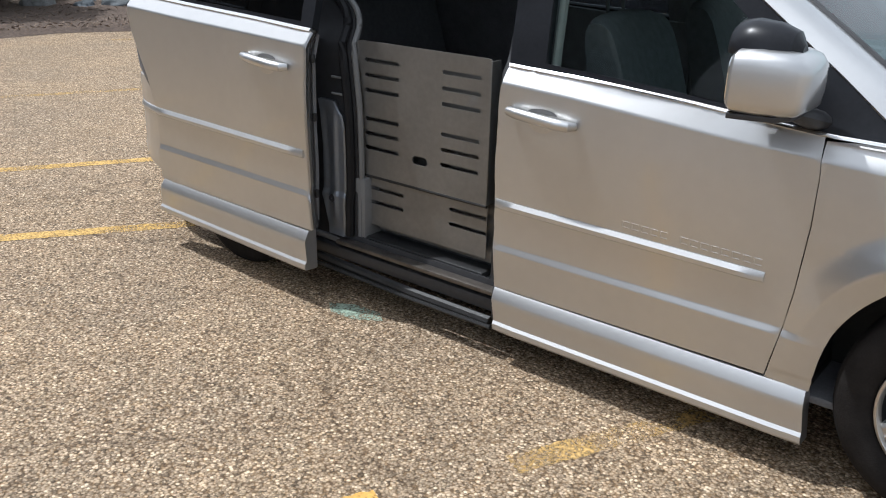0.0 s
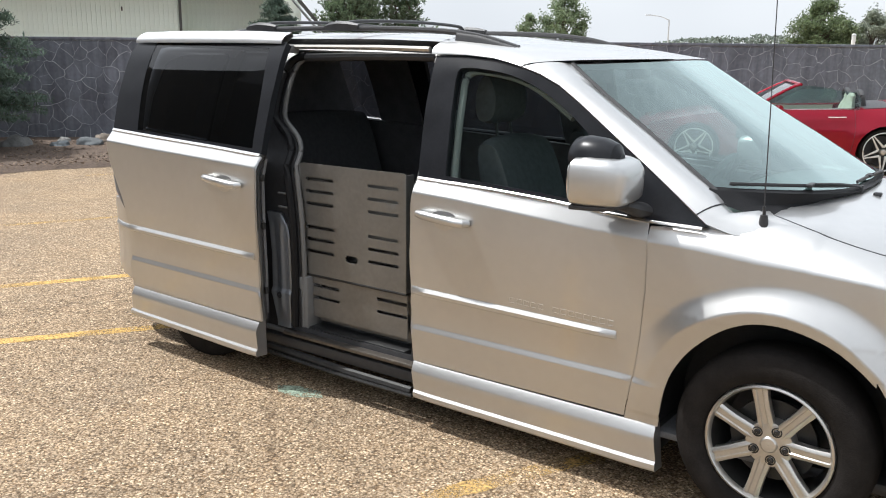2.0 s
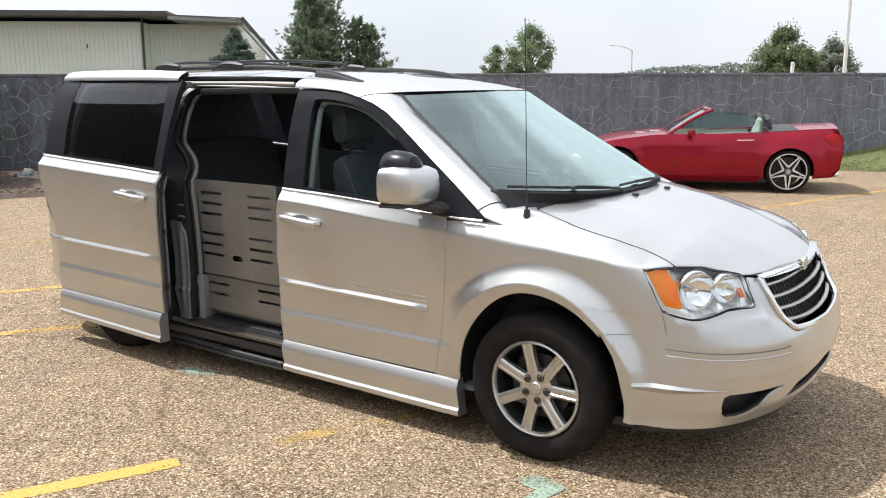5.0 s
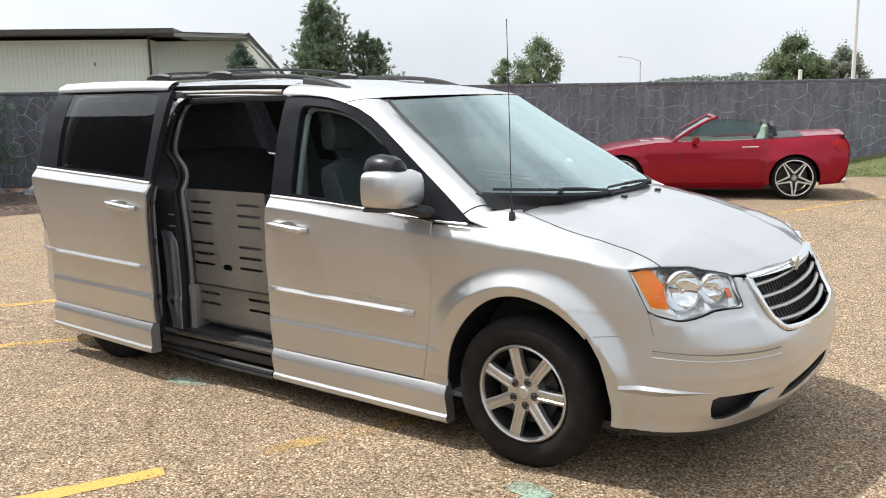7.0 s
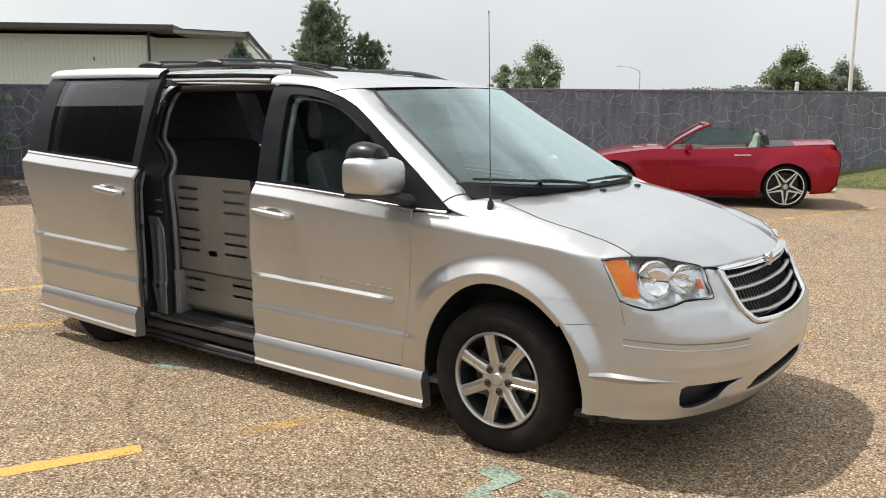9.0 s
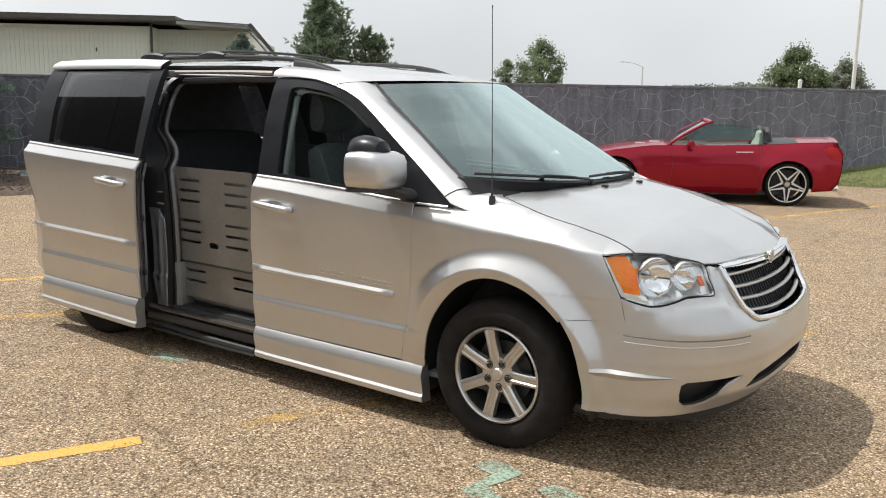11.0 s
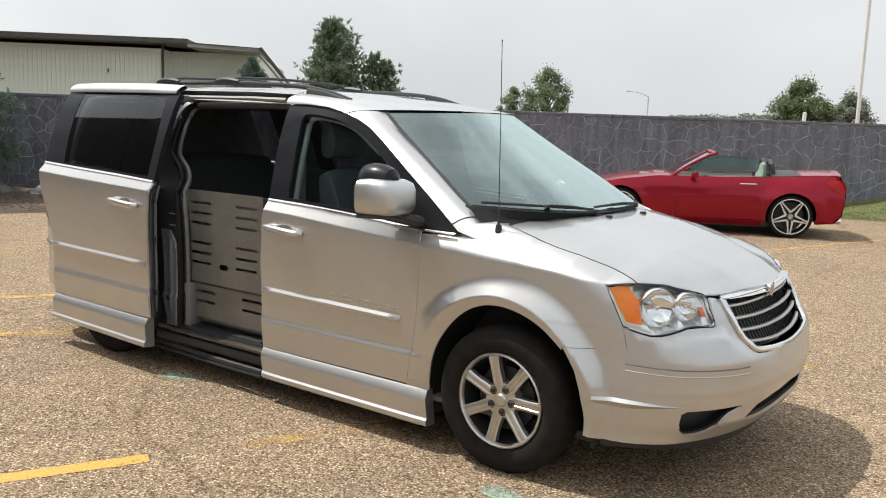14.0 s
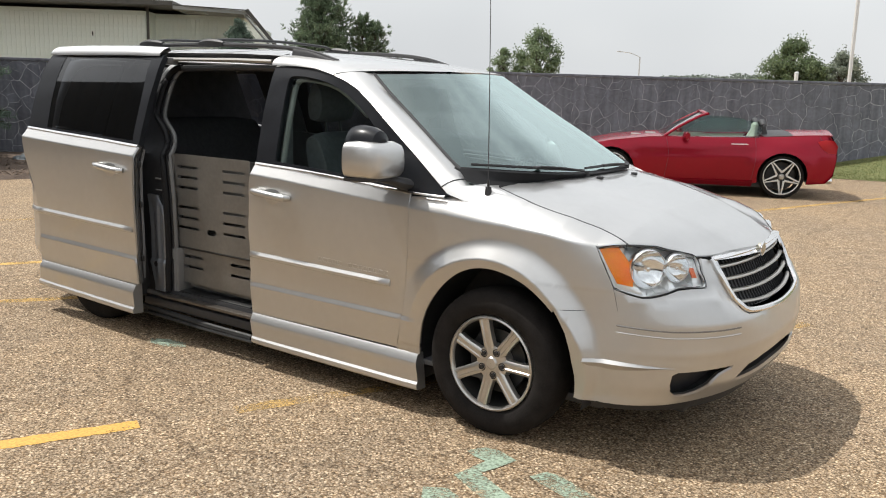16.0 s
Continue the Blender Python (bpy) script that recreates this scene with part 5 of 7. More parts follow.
def asphalt():
    m = bpy.data.materials.new("asphalt")
    m.use_nodes = True
    n, l = m.node_tree.nodes, m.node_tree.links
    p = n["Principled BSDF"]
    tc = n.new("ShaderNodeTexCoord")

    def chips(scale):
        vo = n.new("ShaderNodeTexVoronoi")
        vo.inputs["Scale"].default_value = scale
        l.new(tc.outputs["Object"], vo.inputs["Vector"])
        sep = n.new("ShaderNodeSeparateColor")
        l.new(vo.outputs["Color"], sep.inputs["Color"])
        return vo, sep

    vo, sep = chips(98)
    vb, sb = chips(185)
    r = n.new("ShaderNodeValToRGB")
    el = r.color_ramp.elements
    el[0].position, el[0].color = 0.0, (.105, .079, .053, 1)
    el[1].position, el[1].color = 1.0, (.73, .62, .465, 1)
    for pos, c in ((.20, (.20, .150, .101)), (.5, (.335, .255, .174)), (.78, (.475, .366, .252)), (.92, (.68, .545, .392))):
        e = el.new(pos)
        e.color = (*c, 1)
    l.new(sep.outputs["Red"], r.inputs["Fac"])
    r2 = n.new("ShaderNodeValToRGB")
    r2.color_ramp.elements[0].color, r2.color_ramp.elements[1].color = (.15, .113, .078, 1), (.50, .39, .273, 1)
    l.new(sb.outputs["Green"], r2.inputs["Fac"])
    pick = n.new("ShaderNodeMath")
    pick.operation = 'GREATER_THAN'
    pick.inputs[1].default_value = .62
    l.new(sep.outputs["Blue"], pick.inputs[0])
    mixc = n.new("ShaderNodeMixRGB")
    l.new(pick.outputs[0], mixc.inputs["Fac"])
    l.new(r.outputs["Color"], mixc.inputs["Color1"])
    l.new(r2.outputs["Color"], mixc.inputs["Color2"])
    gap = n.new("ShaderNodeValToRGB")
    gap.color_ramp.elements[0].position, gap.color_ramp.elements[0].color = .38, (1.04, 1.04, 1.04, 1)
    gap.color_ramp.elements[1].position, gap.color_ramp.elements[1].color = .74, (.48, .41, .33, 1)
    l.new(vo.outputs["Distance"], gap.inputs["Fac"])

    def mul(a, b):
        x = n.new("ShaderNodeMixRGB")
        x.blend_type = 'MULTIPLY'
        x.inputs["Fac"].default_value = 1
        l.new(a, x.inputs["Color1"])
        l.new(b, x.inputs["Color2"])
        return x.outputs["Color"]

    def patches(scale, lo, hi, a, b, detail=6):
        t = n.new("ShaderNodeTexNoise")
        t.inputs["Scale"].default_value, t.inputs["Detail"].default_value = scale, detail
        l.new(tc.outputs["Object"], t.inputs["Vector"])
        q = n.new("ShaderNodeValToRGB")
        q.color_ramp.elements[0].position, q.color_ramp.elements[0].color = lo, (*a, 1)
        q.color_ramp.elements[1].position, q.color_ramp.elements[1].color = hi, (*b, 1)
        l.new(t.outputs["Fac"], q.inputs["Fac"])
        return q.outputs["Color"]

    c = mul(mixc.outputs["Color"], gap.outputs["Color"])
    c = mul(c, patches(.8, .32, .68, (.87, .88, .895), (1.065, 1.045, .995)))
    c = mul(c, patches(6, .3, .7, (.90, .90, .89), (1.1, 1.08, 1.05)))
    # hairline cracks
    vc = n.new("ShaderNodeTexVoronoi")
    vc.feature = 'DISTANCE_TO_EDGE'
    vc.inputs["Scale"].default_value = .38
    wob = n.new("ShaderNodeTexNoise")
    wob.inputs["Scale"].default_value, wob.inputs["Detail"].default_value = 2.5, 6
    l.new(tc.outputs["Object"], wob.inputs["Vector"])
    wm = n.new("ShaderNodeMixRGB")
    wm.inputs["Fac"].default_value = .22
    l.new(tc.outputs["Object"], wm.inputs["Color1"])
    l.new(wob.outputs["Color"], wm.inputs["Color2"])
    l.new(wm.outputs["Color"], vc.inputs["Vector"])
    cr = n.new("ShaderNodeValToRGB")
    cr.color_ramp.elements[0].position, cr.color_ramp.elements[0].color = .0, (.68, .66, .64, 1)
    cr.color_ramp.elements[1].position, cr.color_ramp.elements[1].color = .0050, (1, 1, 1, 1)
    l.new(vc.outputs["Distance"], cr.inputs["Fac"])
    c = mul(c, cr.outputs["Color"])
    l.new(c, p.inputs["Base Color"])
    p.inputs["Roughness"].default_value = .85
    p.inputs["Specular IOR Level"].default_value = .3
    b = n.new("ShaderNodeBump")
    b.invert = True
    b.inputs["Strength"].default_value, b.inputs["Distance"].default_value = .7, .005
    l.new(vo.outputs["Distance"], b.inputs["Height"])
    l.new(b.outputs["Normal"], p.inputs["Normal"])
    return m


def paint(name, col, worn, seed, soft=.10):
    m = bpy.data.materials.new(name)
    m.use_nodes = True
    n, l = m.node_tree.nodes, m.node_tree.links
    p = n["Principled BSDF"]
    o = n["Material Output"]
    tc = n.new("ShaderNodeTexCoord")
    mp = n.new("ShaderNodeMapping")
    mp.inputs["Location"].default_value = (seed, seed * 2.3, 0)
    l.new(tc.outputs["Object"], mp.inputs["Vector"])
    t = n.new("ShaderNodeTexNoise")
    t.inputs["Scale"].default_value, t.inputs["Detail"].default_value, t.inputs["Roughness"].default_value = 4, 9, .7
    l.new(mp.outputs["Vector"], t.inputs["Vector"])
    t2 = n.new("ShaderNodeTexNoise")
    t2.inputs["Scale"].default_value, t2.inputs["Detail"].default_value = 75, 4
    l.new(mp.outputs["Vector"], t2.inputs["Vector"])
    add = n.new("ShaderNodeMath")
    add.operation = 'MULTIPLY_ADD'
    add.inputs[1].default_value = .6
    l.new(t2.outputs["Fac"], add.inputs[0])
    l.new(t.outputs["Fac"], add.inputs[2])
    r = n.new("ShaderNodeValToRGB")
    r.color_ramp.elements[0].position, r.color_ramp.elements[0].color = worn, (0, 0, 0, 1)
    r.color_ramp.elements[1].position, r.color_ramp.elements[1].color = worn + soft, (1, 1, 1, 1)
    l.new(add.outputs[0], r.inputs["Fac"])
    cr = n.new("ShaderNodeValToRGB")
    cr.color_ramp.elements[0].position, cr.color_ramp.elements[1].position = .35, .62
    cr.color_ramp.elements[0].color = (*[c * .72 for c in col], 1)
    cr.color_ramp.elements[1].color = (*col, 1)
    l.new(t2.outputs["Fac"], cr.inputs["Fac"])
    l.new(cr.outputs["Color"], p.inputs["Base Color"])
    p.inputs["Roughness"].default_value = .75
    tr = n.new("ShaderNodeBsdfTransparent")
    mx = n.new("ShaderNodeMixShader")
    l.new(r.outputs["Color"], mx.inputs["Fac"])
    l.new(tr.outputs["BSDF"], mx.inputs[1])
    l.new(p.outputs["BSDF"], mx.inputs[2])
    l.new(mx.outputs["Shader"], o.inputs["Surface"])
    return m


ASPHALT = asphalt()
bm = bmesh.new()
bmesh.ops.create_grid(bm, x_segments=4, y_segments=4, size=900)
ground = part("ground", bm, ASPHALT, smooth=False)
tagged(ground, "tan chip-sealed asphalt lot with worn aggregate", "ground", kind="structure")

YELLOW = paint("yellow_paint", (.68, .385, .085), .60, 1.0)
YELLOWWORN = paint("worn_yellow_paint", (.60, .385, .13), .70, 4.0, .34)
YELLOWFADED = paint("faded_yellow_paint", (.64, .40, .11), .60, 1.7, .30)
GREEN = paint("green_paint", (.33, .42, .32), .60, 2.0, .30)


def line(name, a, b, w, material, label):
    a, b = Vector((*a, 0)), Vector((*b, 0))
    d = (b - a).normalized()
    n = Vector((-d.y, d.x, 0)) * w / 2
    bm = bmesh.new()
    k = max(2, int((b - a).length / .018))
    rnd = random.Random(int(a.x * 100))
    rows = [[a.lerp(b, i / k) - n * (1 + rnd.uniform(-.16, .06)) + Vector((0, 0, .002)), a.lerp(b, i / k) + n * (1 + rnd.uniform(-.16, .06)) + Vector((0, 0, .002))] for i in range(k + 1)]
    loft_bm(bm, rows)
    return tagged(part(name, bm, material, smooth=False), label, "road marking", group="parking lines", kind="structure")


def along(p, s, ang=63.5):
    return (p[0] + s * math.cos(radians(ang)), p[1] + s * math.sin(radians(ang)))


L1 = (-1.305, -1.865)
line("parking_line", along(L1, -3.0), L1, .105, YELLOW, "faded yellow parking line on asphalt")
line("parking_line", along(L1, 0.45), along(L1, 4.5), .105, YELLOWWORN, "worn yellow parking line on asphalt")
for p, a, b, ang, mt in (((-4.18, -1.50), -3.0, 5.0, 56, YELLOWFADED), ((-5.37, -.89), -3.0, 6.0, 60, YELLOWFADED), ((-7.56, .22), -3.0, 5.5, 64, YELLOWWORN), ((-1.31, 8.10), -3.5, 6.0, 71, YELLOWFADED), ((-10.6, 1.6), 1.2, 4.0, 64, YELLOWWORN)):
    line("parking_line", along(p, a, ang), along(p, b, ang), .105, mt, "faded yellow parking line on asphalt")
for k, poly in enumerate(([(.04, -1.15), (.085, -1.07), (.15, -1.06), (.265, -1.10), (.24, -1.21), (.21, -1.30), (.30, -1.345), (.43, -1.41), (.40, -1.50), (.28, -1.46), (.135, -1.385), (.155, -1.25), (.165, -1.19), (.10, -1.18)],
                          [(.385, -1.20), (.42, -1.12), (.47, -1.115), (.56, -1.145), (.70, -1.21), (.68, -1.27), (.60, -1.28), (.47, -1.235)],
                          [(.10, -1.55), (.18, -1.50), (.26, -1.53), (.24, -1.62), (.15, -1.63)],
                          [(-2.40, -1.00), (-2.30, -.94), (-2.16, -.93), (-2.10, -.98), (-2.20, -1.05), (-2.33, -1.06)])):
    v, t = sheet(poly, (), .06)
    bm = bmesh.new()
    vs = [bm.verts.new((p.x, p.y, .004)) for p in v]
    for f in t:
        bm.faces.new([vs[i] for i in f])
    tagged(part("painted_mark", bm, GREEN, smooth=False), "faded pale green painted stencil mark on asphalt", "road marking", kind="structure")

# ---- boundary wall with its stones ----
MORTAR = mat("mortar", (.17, .175, .19), .9, 0, 0, 2.4, .3, 60, col2=(.66, .67, .69))
STONE = mat("wall_stone", (.150, .157, .182), .82, 0, .3, 2.0, .25, 45)
sn = STONE.node_tree
oi = sn.nodes.new("ShaderNodeObjectInfo")
hs = sn.nodes.new("ShaderNodeHueSaturation")
mr = sn.nodes.new("ShaderNodeMapRange")
mr.inputs["To Min"].default_value, mr.inputs["To Max"].default_value = .86, 1.16
sn.links.new(oi.outputs["Random"], mr.inputs["Value"])
sn.links.new(mr.outputs["Result"], hs.inputs["Value"])
src = sn.nodes["Principled BSDF"].inputs["Base Color"].links[0].from_socket
sn.links.new(src, hs.inputs["Color"])
# rain streaks that run down the face
stc = sn.nodes.new("ShaderNodeTexCoord")
smp = sn.nodes.new("ShaderNodeMapping")
smp.inputs["Scale"].default_value = (9, 9, .55)
sn.links.new(stc.outputs["Object"], smp.inputs["Vector"])
stx = sn.nodes.new("ShaderNodeTexNoise")
stx.inputs["Scale"].default_value, stx.inputs["Detail"].default_value = 1.0, 5
sn.links.new(smp.outputs["Vector"], stx.inputs["Vector"])
srp = sn.nodes.new("ShaderNodeValToRGB")
srp.color_ramp.elements[0].position, srp.color_ramp.elements[0].color = .36, (.74, .74, .76, 1)
srp.color_ramp.elements[1].position, srp.color_ramp.elements[1].color = .62, (1.10, 1.10, 1.10, 1)
sn.links.new(stx.outputs["Fac"], srp.inputs["Fac"])
smx = sn.nodes.new("ShaderNodeMixRGB")
smx.blend_type = 'MULTIPLY'
smx.inputs["Fac"].default_value = 1
sn.links.new(hs.outputs["Color"], smx.inputs["Color1"])
sn.links.new(srp.outputs["Color"], smx.inputs["Color2"])
sn.links.new(smx.outputs["Color"], sn.nodes["Principled BSDF"].inputs["Base Color"])
wall = part("wall_north", box_bm(bmesh.new(), (-32, 0.012, -.3), (36, .25, WALLTOP - .05), .004), MORTAR)
wall.matrix_world = WM
tagged(wall, "dark grey stone-pattern boundary wall with pale mortar joints", "wall", kind="structure")
part("coping", box_bm(bmesh.new(), (-32, -.012, WALLTOP - .055), (36, .27, WALLTOP), .01), STONE, wall)


def voronoi_cells(x0, x1, y0, y1, cw, ch, seed):
    rnd = random.Random(seed)
    nx, ny = int((x1 - x0) / cw), int(round((y1 - y0) / ch))
    pts = {}
    for i in range(-1, nx + 1):
        for j in range(-1, ny + 1):
            pts[i, j] = (x0 + (i + .5 + (.5 if j % 2 else 0) + rnd.uniform(-.5, .5)) * cw, y0 + (j + .5 + rnd.uniform(-.5, .5)) * ch)
    for q in [q for q in sorted(pts) if rnd.random() < .22]:
        del pts[q]
    cells = []
    for i in range(nx):
        for j in range(-1, ny + 1):
            if (i, j) not in pts:
                continue
            c = pts[i, j]
            poly = [(c[0] - cw * 2, y0), (c[0] + cw * 2, y0), (c[0] + cw * 2, y1), (c[0] - cw * 2, y1)]
            for (a, b), q in pts.items():
                if (a, b) == (i, j) or abs(a - i) > 2 or abs(b - j) > 2:
                    continue
                mx, my, dx, dy = (c[0] + q[0]) / 2, (c[1] + q[1]) / 2, q[0] - c[0], q[1] - c[1]
                out = []
                for k in range(len(poly)):
                    p, r = poly[k], poly[(k + 1) % len(poly)]
                    fp, fr = (p[0] - mx) * dx + (p[1] - my) * dy, (r[0] - mx) * dx + (r[1] - my) * dy
                    if fp <= 0:
                        out.append(p)
                    if fp * fr < 0:
                        t = fp / (fp - fr)
                        out.append((p[0] + (r[0] - p[0]) * t, p[1] + (r[1] - p[1]) * t))
                poly = out
                if len(poly) < 3:
                    break
            if len(poly) >= 3:
                cells.append((c, poly))
    return cells


def stone_mesh(bm, c, poly, rnd):
    # edges wander a little, the same way on both sides of a joint
    fine = []
    for k in range(len(poly)):
        p, q = poly[k], poly[(k + 1) % len(poly)]
        if p > q:
            seg = [(q[0] + (p[0] - q[0]) * f, q[1] + (p[1] - q[1]) * f) for f in (.33, .67, 1)][::-1]
        else:
            seg = [(p[0] + (q[0] - p[0]) * f, p[1] + (q[1] - p[1]) * f) for f in (0, .33, .67)]
        fine += seg
    def wander(p):
        k = 0 if p[1] < .02 or p[1] > WALLTOP - .08 else 1
        v = Vector((p[0] * 6, p[1] * 6, 0))
        return (p[0] + .075 * noise.noise(v), p[1] + k * .075 * noise.noise(v + Vector((9, 0, 5))))
    poly = [wander(p) for p in fine]
    g = rnd.uniform(.0012, .0068)
    def ins(d, y):
        out = []
        for p in poly:
            v = Vector((p[0] - c[0], p[1] - c[1]))
            L = max(v.length, 1e-4)
            v *= max(.2, (L - d * 1.25) / L)
            out.append(bm.verts.new((c[0] + v.x, y, c[1] + v.y)))
        return out
    a, b = ins(g * .8, .014), ins(g * .8 + .003, rnd.uniform(.006, .009))
    n = len(a)
    for k in range(n):
        bm.faces.new((a[k], a[(k + 1) % n], b[(k + 1) % n], b[k]))
    bm.faces.new(b)


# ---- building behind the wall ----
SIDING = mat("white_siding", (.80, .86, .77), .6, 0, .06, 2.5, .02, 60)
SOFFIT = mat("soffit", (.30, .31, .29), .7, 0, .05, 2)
ROOFDARK = mat("roof_edge", (.10, .095, .085), .7, .2, .2, 6)
bld = empty("building", WM)
tagged(bld, "white board-sided building with a low dark roof behind the wall", "building")
box("wall", (-26, 5.05, 0), (1.2, 13, 3.2), SIDING, bld, .01)
box("recessed_wall", (1.2, 5.9, 0), (3.2, 13, 3.2), SIDING, bld, .01)
me = box_bm(bmesh.new(), (-.0535, -.010, 0), (.0535, .010, 3.1), .003)
bmesh.ops.recalc_face_normals(me, faces=me.faces)
mboard = bpy.data.meshes.new("board")
me.to_mesh(mboard)
me.free()
mboard.materials.append(SIDING)
for k in range(90):
    o = new("board", mboard)
    o.parent = bld
    o.location = (1.10 - .111 * k, 5.042, 0)
for k in range(18):
    o = new("board", mboard)
    o.parent = bld
    o.location = (3.14 - .111 * k, 5.892, 0)
box("downpipe", (1.185, 4.96, 0), (1.24, 5.02, 3.3), ROOFDARK, bld, .01)
box("wall_fixture", (-.135, 4.97, 2.56), (-.105, 5.0, 2.66), ROOFDARK, bld, .01)
bm = bmesh.new()
prism_bm(bm, [(-26, 4.30), (1.95, 4.30), (1.95, 13.4), (-26, 13.4)], lambda p: (p[0], p[1], 3.295), lambda p: (p[0], p[1], 3.405))
part("roof_edge", bm, ROOFDARK, bld, smooth=False)
bm = bmesh.new()
a = [(1.95, 4.35, 3.22), (3.66, 4.75, 3.17), (3.22, 13.4, 3.17), (1.95, 13.4, 3.22)]
vs0 = [bm.verts.new(p) for p in a]
vs1 = [bm.verts.new((p[0], p[1], p[2] + .085)) for p in a]
bm.faces.new(vs0[::-1])
bm.faces.new(vs1)
for k in range(4):
    bm.faces.new((vs0[k], vs0[(k + 1) % 4], vs1[(k + 1) % 4], vs1[k]))
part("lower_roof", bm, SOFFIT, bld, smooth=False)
bm = bmesh.new()
prism_bm(bm, [(3.60, 3.27), (3.68, 3.31), (4.75, 2.02), (4.70, 1.96)], lambda p: (p[0], 4.70, p[1]), lambda p: (p[0], 4.82, p[1]))
part("roof_rake", bm, ROOFDARK, bld, "dark sloping roof edge", smooth=False)
bm = bmesh.new()
loft_bm(bm, [[(1.93, 4.335, 3.30), (1.93, 4.335, 3.325), (1.93, 4.42, 3.33)], [(3.68, 4.70, 3.255), (3.68, 4.70, 3.285), (3.68, 4.8, 3.29)]])
part("roof_trim", bm, ROOFDARK, bld, smooth=False)
bm = bmesh.new()
prism_bm(bm, [(3.2, 0), (3.42, 0), (3.42, 3.18), (3.2, 3.18)], lambda p: (p[0], 5.95, p[1]), lambda p: (p[0], 13, p[1]))
part("gable_wall", bm, SIDING, bld, smooth=False)
bm = bmesh.new()
prism_bm(bm, [(3.60, 3.235), (3.62, 3.265), (4.72, 2.0), (4.68, 1.97)], lambda p: (p[0] - .06, 4.82, p[1] - .06), lambda p: (p[0] - .06, 5.6, p[1] - .06))
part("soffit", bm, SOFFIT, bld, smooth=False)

# ---- bark bed with rocks, grass bank ----
BARK = mat("bark_mulch", (.045, .032, .025), .95, 0, .5, 30, .8, 120, col2=(.15, .105, .075))
bm = bmesh.new()
rnd = random.Random(3)
edge = [(-9, -7.2), (-4, -6.4), (-1.0, -5.2), (.35, -4.7), (.95, -4.05), (1.35, -3.85), (1.8, -3.70), (2.4, -3.2), (3.2, -2.2), (4.2, -.9), (5.2, 0)]
rows = []
for s, o in edge:
    rows.append([wp(s, o * (1 - t), .012 + .07 * math.sin(min(1, t * 4) * math.pi / 2) + .03 * noise.noise((s * .9, o * t * .9, 0)) * (t > 0)) if t > 0 else wp(s, o, .003) for t in (0, .08, .2, .4, .6, .8, 1)])
loft_bm(bm, rows)
tagged(part("bark_bed", bm, BARK), "dark bark mulch bed along the wall", "planting bed", kind="structure")
bm = bmesh.new()
for k in range(5200):
    s = rnd.uniform(-3.5, 3.4)
    o = rnd.uniform(0, 1)
    lim = interp(s, [e[0] for e in edge], [e[1] for e in edge])
    c = wp(s, lim * o ** .8 * .98, .06 + rnd.uniform(0, .03))
    L, w = rnd.uniform(.012, .038), rnd.uniform(.004, .011)
    m = Matrix.Translation(c) @ Euler((rnd.uniform(-.6, .6), rnd.uniform(-.6, .6), rnd.uniform(0, 6.3))).to_matrix().to_4x4()
    vs = [bm.verts.new(m @ Vector(p)) for p in ((-L, -w, 0), (L, -w * .6, 0), (L * .9, w, .006), (-L, w * .7, .004))]
    bm.faces.new(vs)
CHIPS = mat("bark_chips", (.05, .035, .025), .9, 0, .4, 9, col2=(.30, .22, .16))
tagged(part("bark_chips", bm, CHIPS, smooth=False), "loose bark chips and dry litter", "mulch", kind="stuff")


def rock(s, o, r, h, col, label, seed, squash=1.0):
    m = mat("rock_" + str(seed), tuple(c * .30 for c in col), .85, 0, .3, 6, .5, 40, col2=tuple(c * .68 for c in col))
    bm = bmesh.new()
    bmesh.ops.create_icosphere(bm, subdivisions=4, radius=1)
    for v in bm.verts:
        n = v.co.normalized()
        k = 1 + .32 * noise.noise(n * 1.3 + Vector((seed, 0, 0))) + .14 * noise.noise(n * 3.1 + Vector((0, seed, 0))) + .04 * noise.noise(n * 9)
        v.co = Vector((n.x * k * r, n.y * k * r * squash, max(-.25, n.z * k) * h))
    ob = part("rock", bm, m, sharp=50)
    ob.matrix_world = Matrix.Translation(wp(s, o, .05)) @ Matrix.Rotation(WA + seed, 4, 'Z')
    return tagged(ob, label, "rock", group="rocks along the wall")


rock(-.30, -1.40, .30, .19, (.27, .27, .26), "grey boulder in the bark bed by the wall", 1, .7)
rock(.42, -1.35, .20, .12, (.20, .23, .25), "blue-grey boulder in the bark bed", 2, .8)
rock(.82, -1.15, .26, .15, (.22, .24, .25), "blue-grey boulder in the bark bed", 3, .7)
rock(.95, -.75, .18, .17, (.42, .35, .28), "tan boulder behind the grey ones", 4, .8)
rock(1.40, -1.05, .22, .17, (.36, .23, .16), "brown rounded boulder in the bark bed", 5, .8)
rock(.25, -.65, .12, .10, (.42, .42, .40), "small pale stone by the wall", 6)
rock(2.2, -.9, .2, .15, (.25, .25, .25), "grey boulder in the bark bed", 7)

GRASS = mat("grass", (.088, .108, .033), .9, 0, .3, 8, .5, 60, col2=(.19, .193, .073))
bm = bmesh.new()
rows = []
for s in np.linspace(15.5, 36, 24):
    t = s - 15.6
    w = min(6, 1.2 + .55 * t)
    h = min(.8, .05 + .16 * t)
    rows.append([wp(s, -w * k - .2, h * (1 - k) ** 1.2 + .006 + .03 * noise.noise((s, k * 4, 0)) * (0 < k < 1)) for k in (1, .85, .7, .5, .3, .12, 0)] + [wp(s, .1, h)])
loft_bm(bm, rows)
tagged(part("grass_bank", bm, GRASS), "sunlit mown grass bank against the wall", "grass", kind="structure")
bm = bmesh.new()
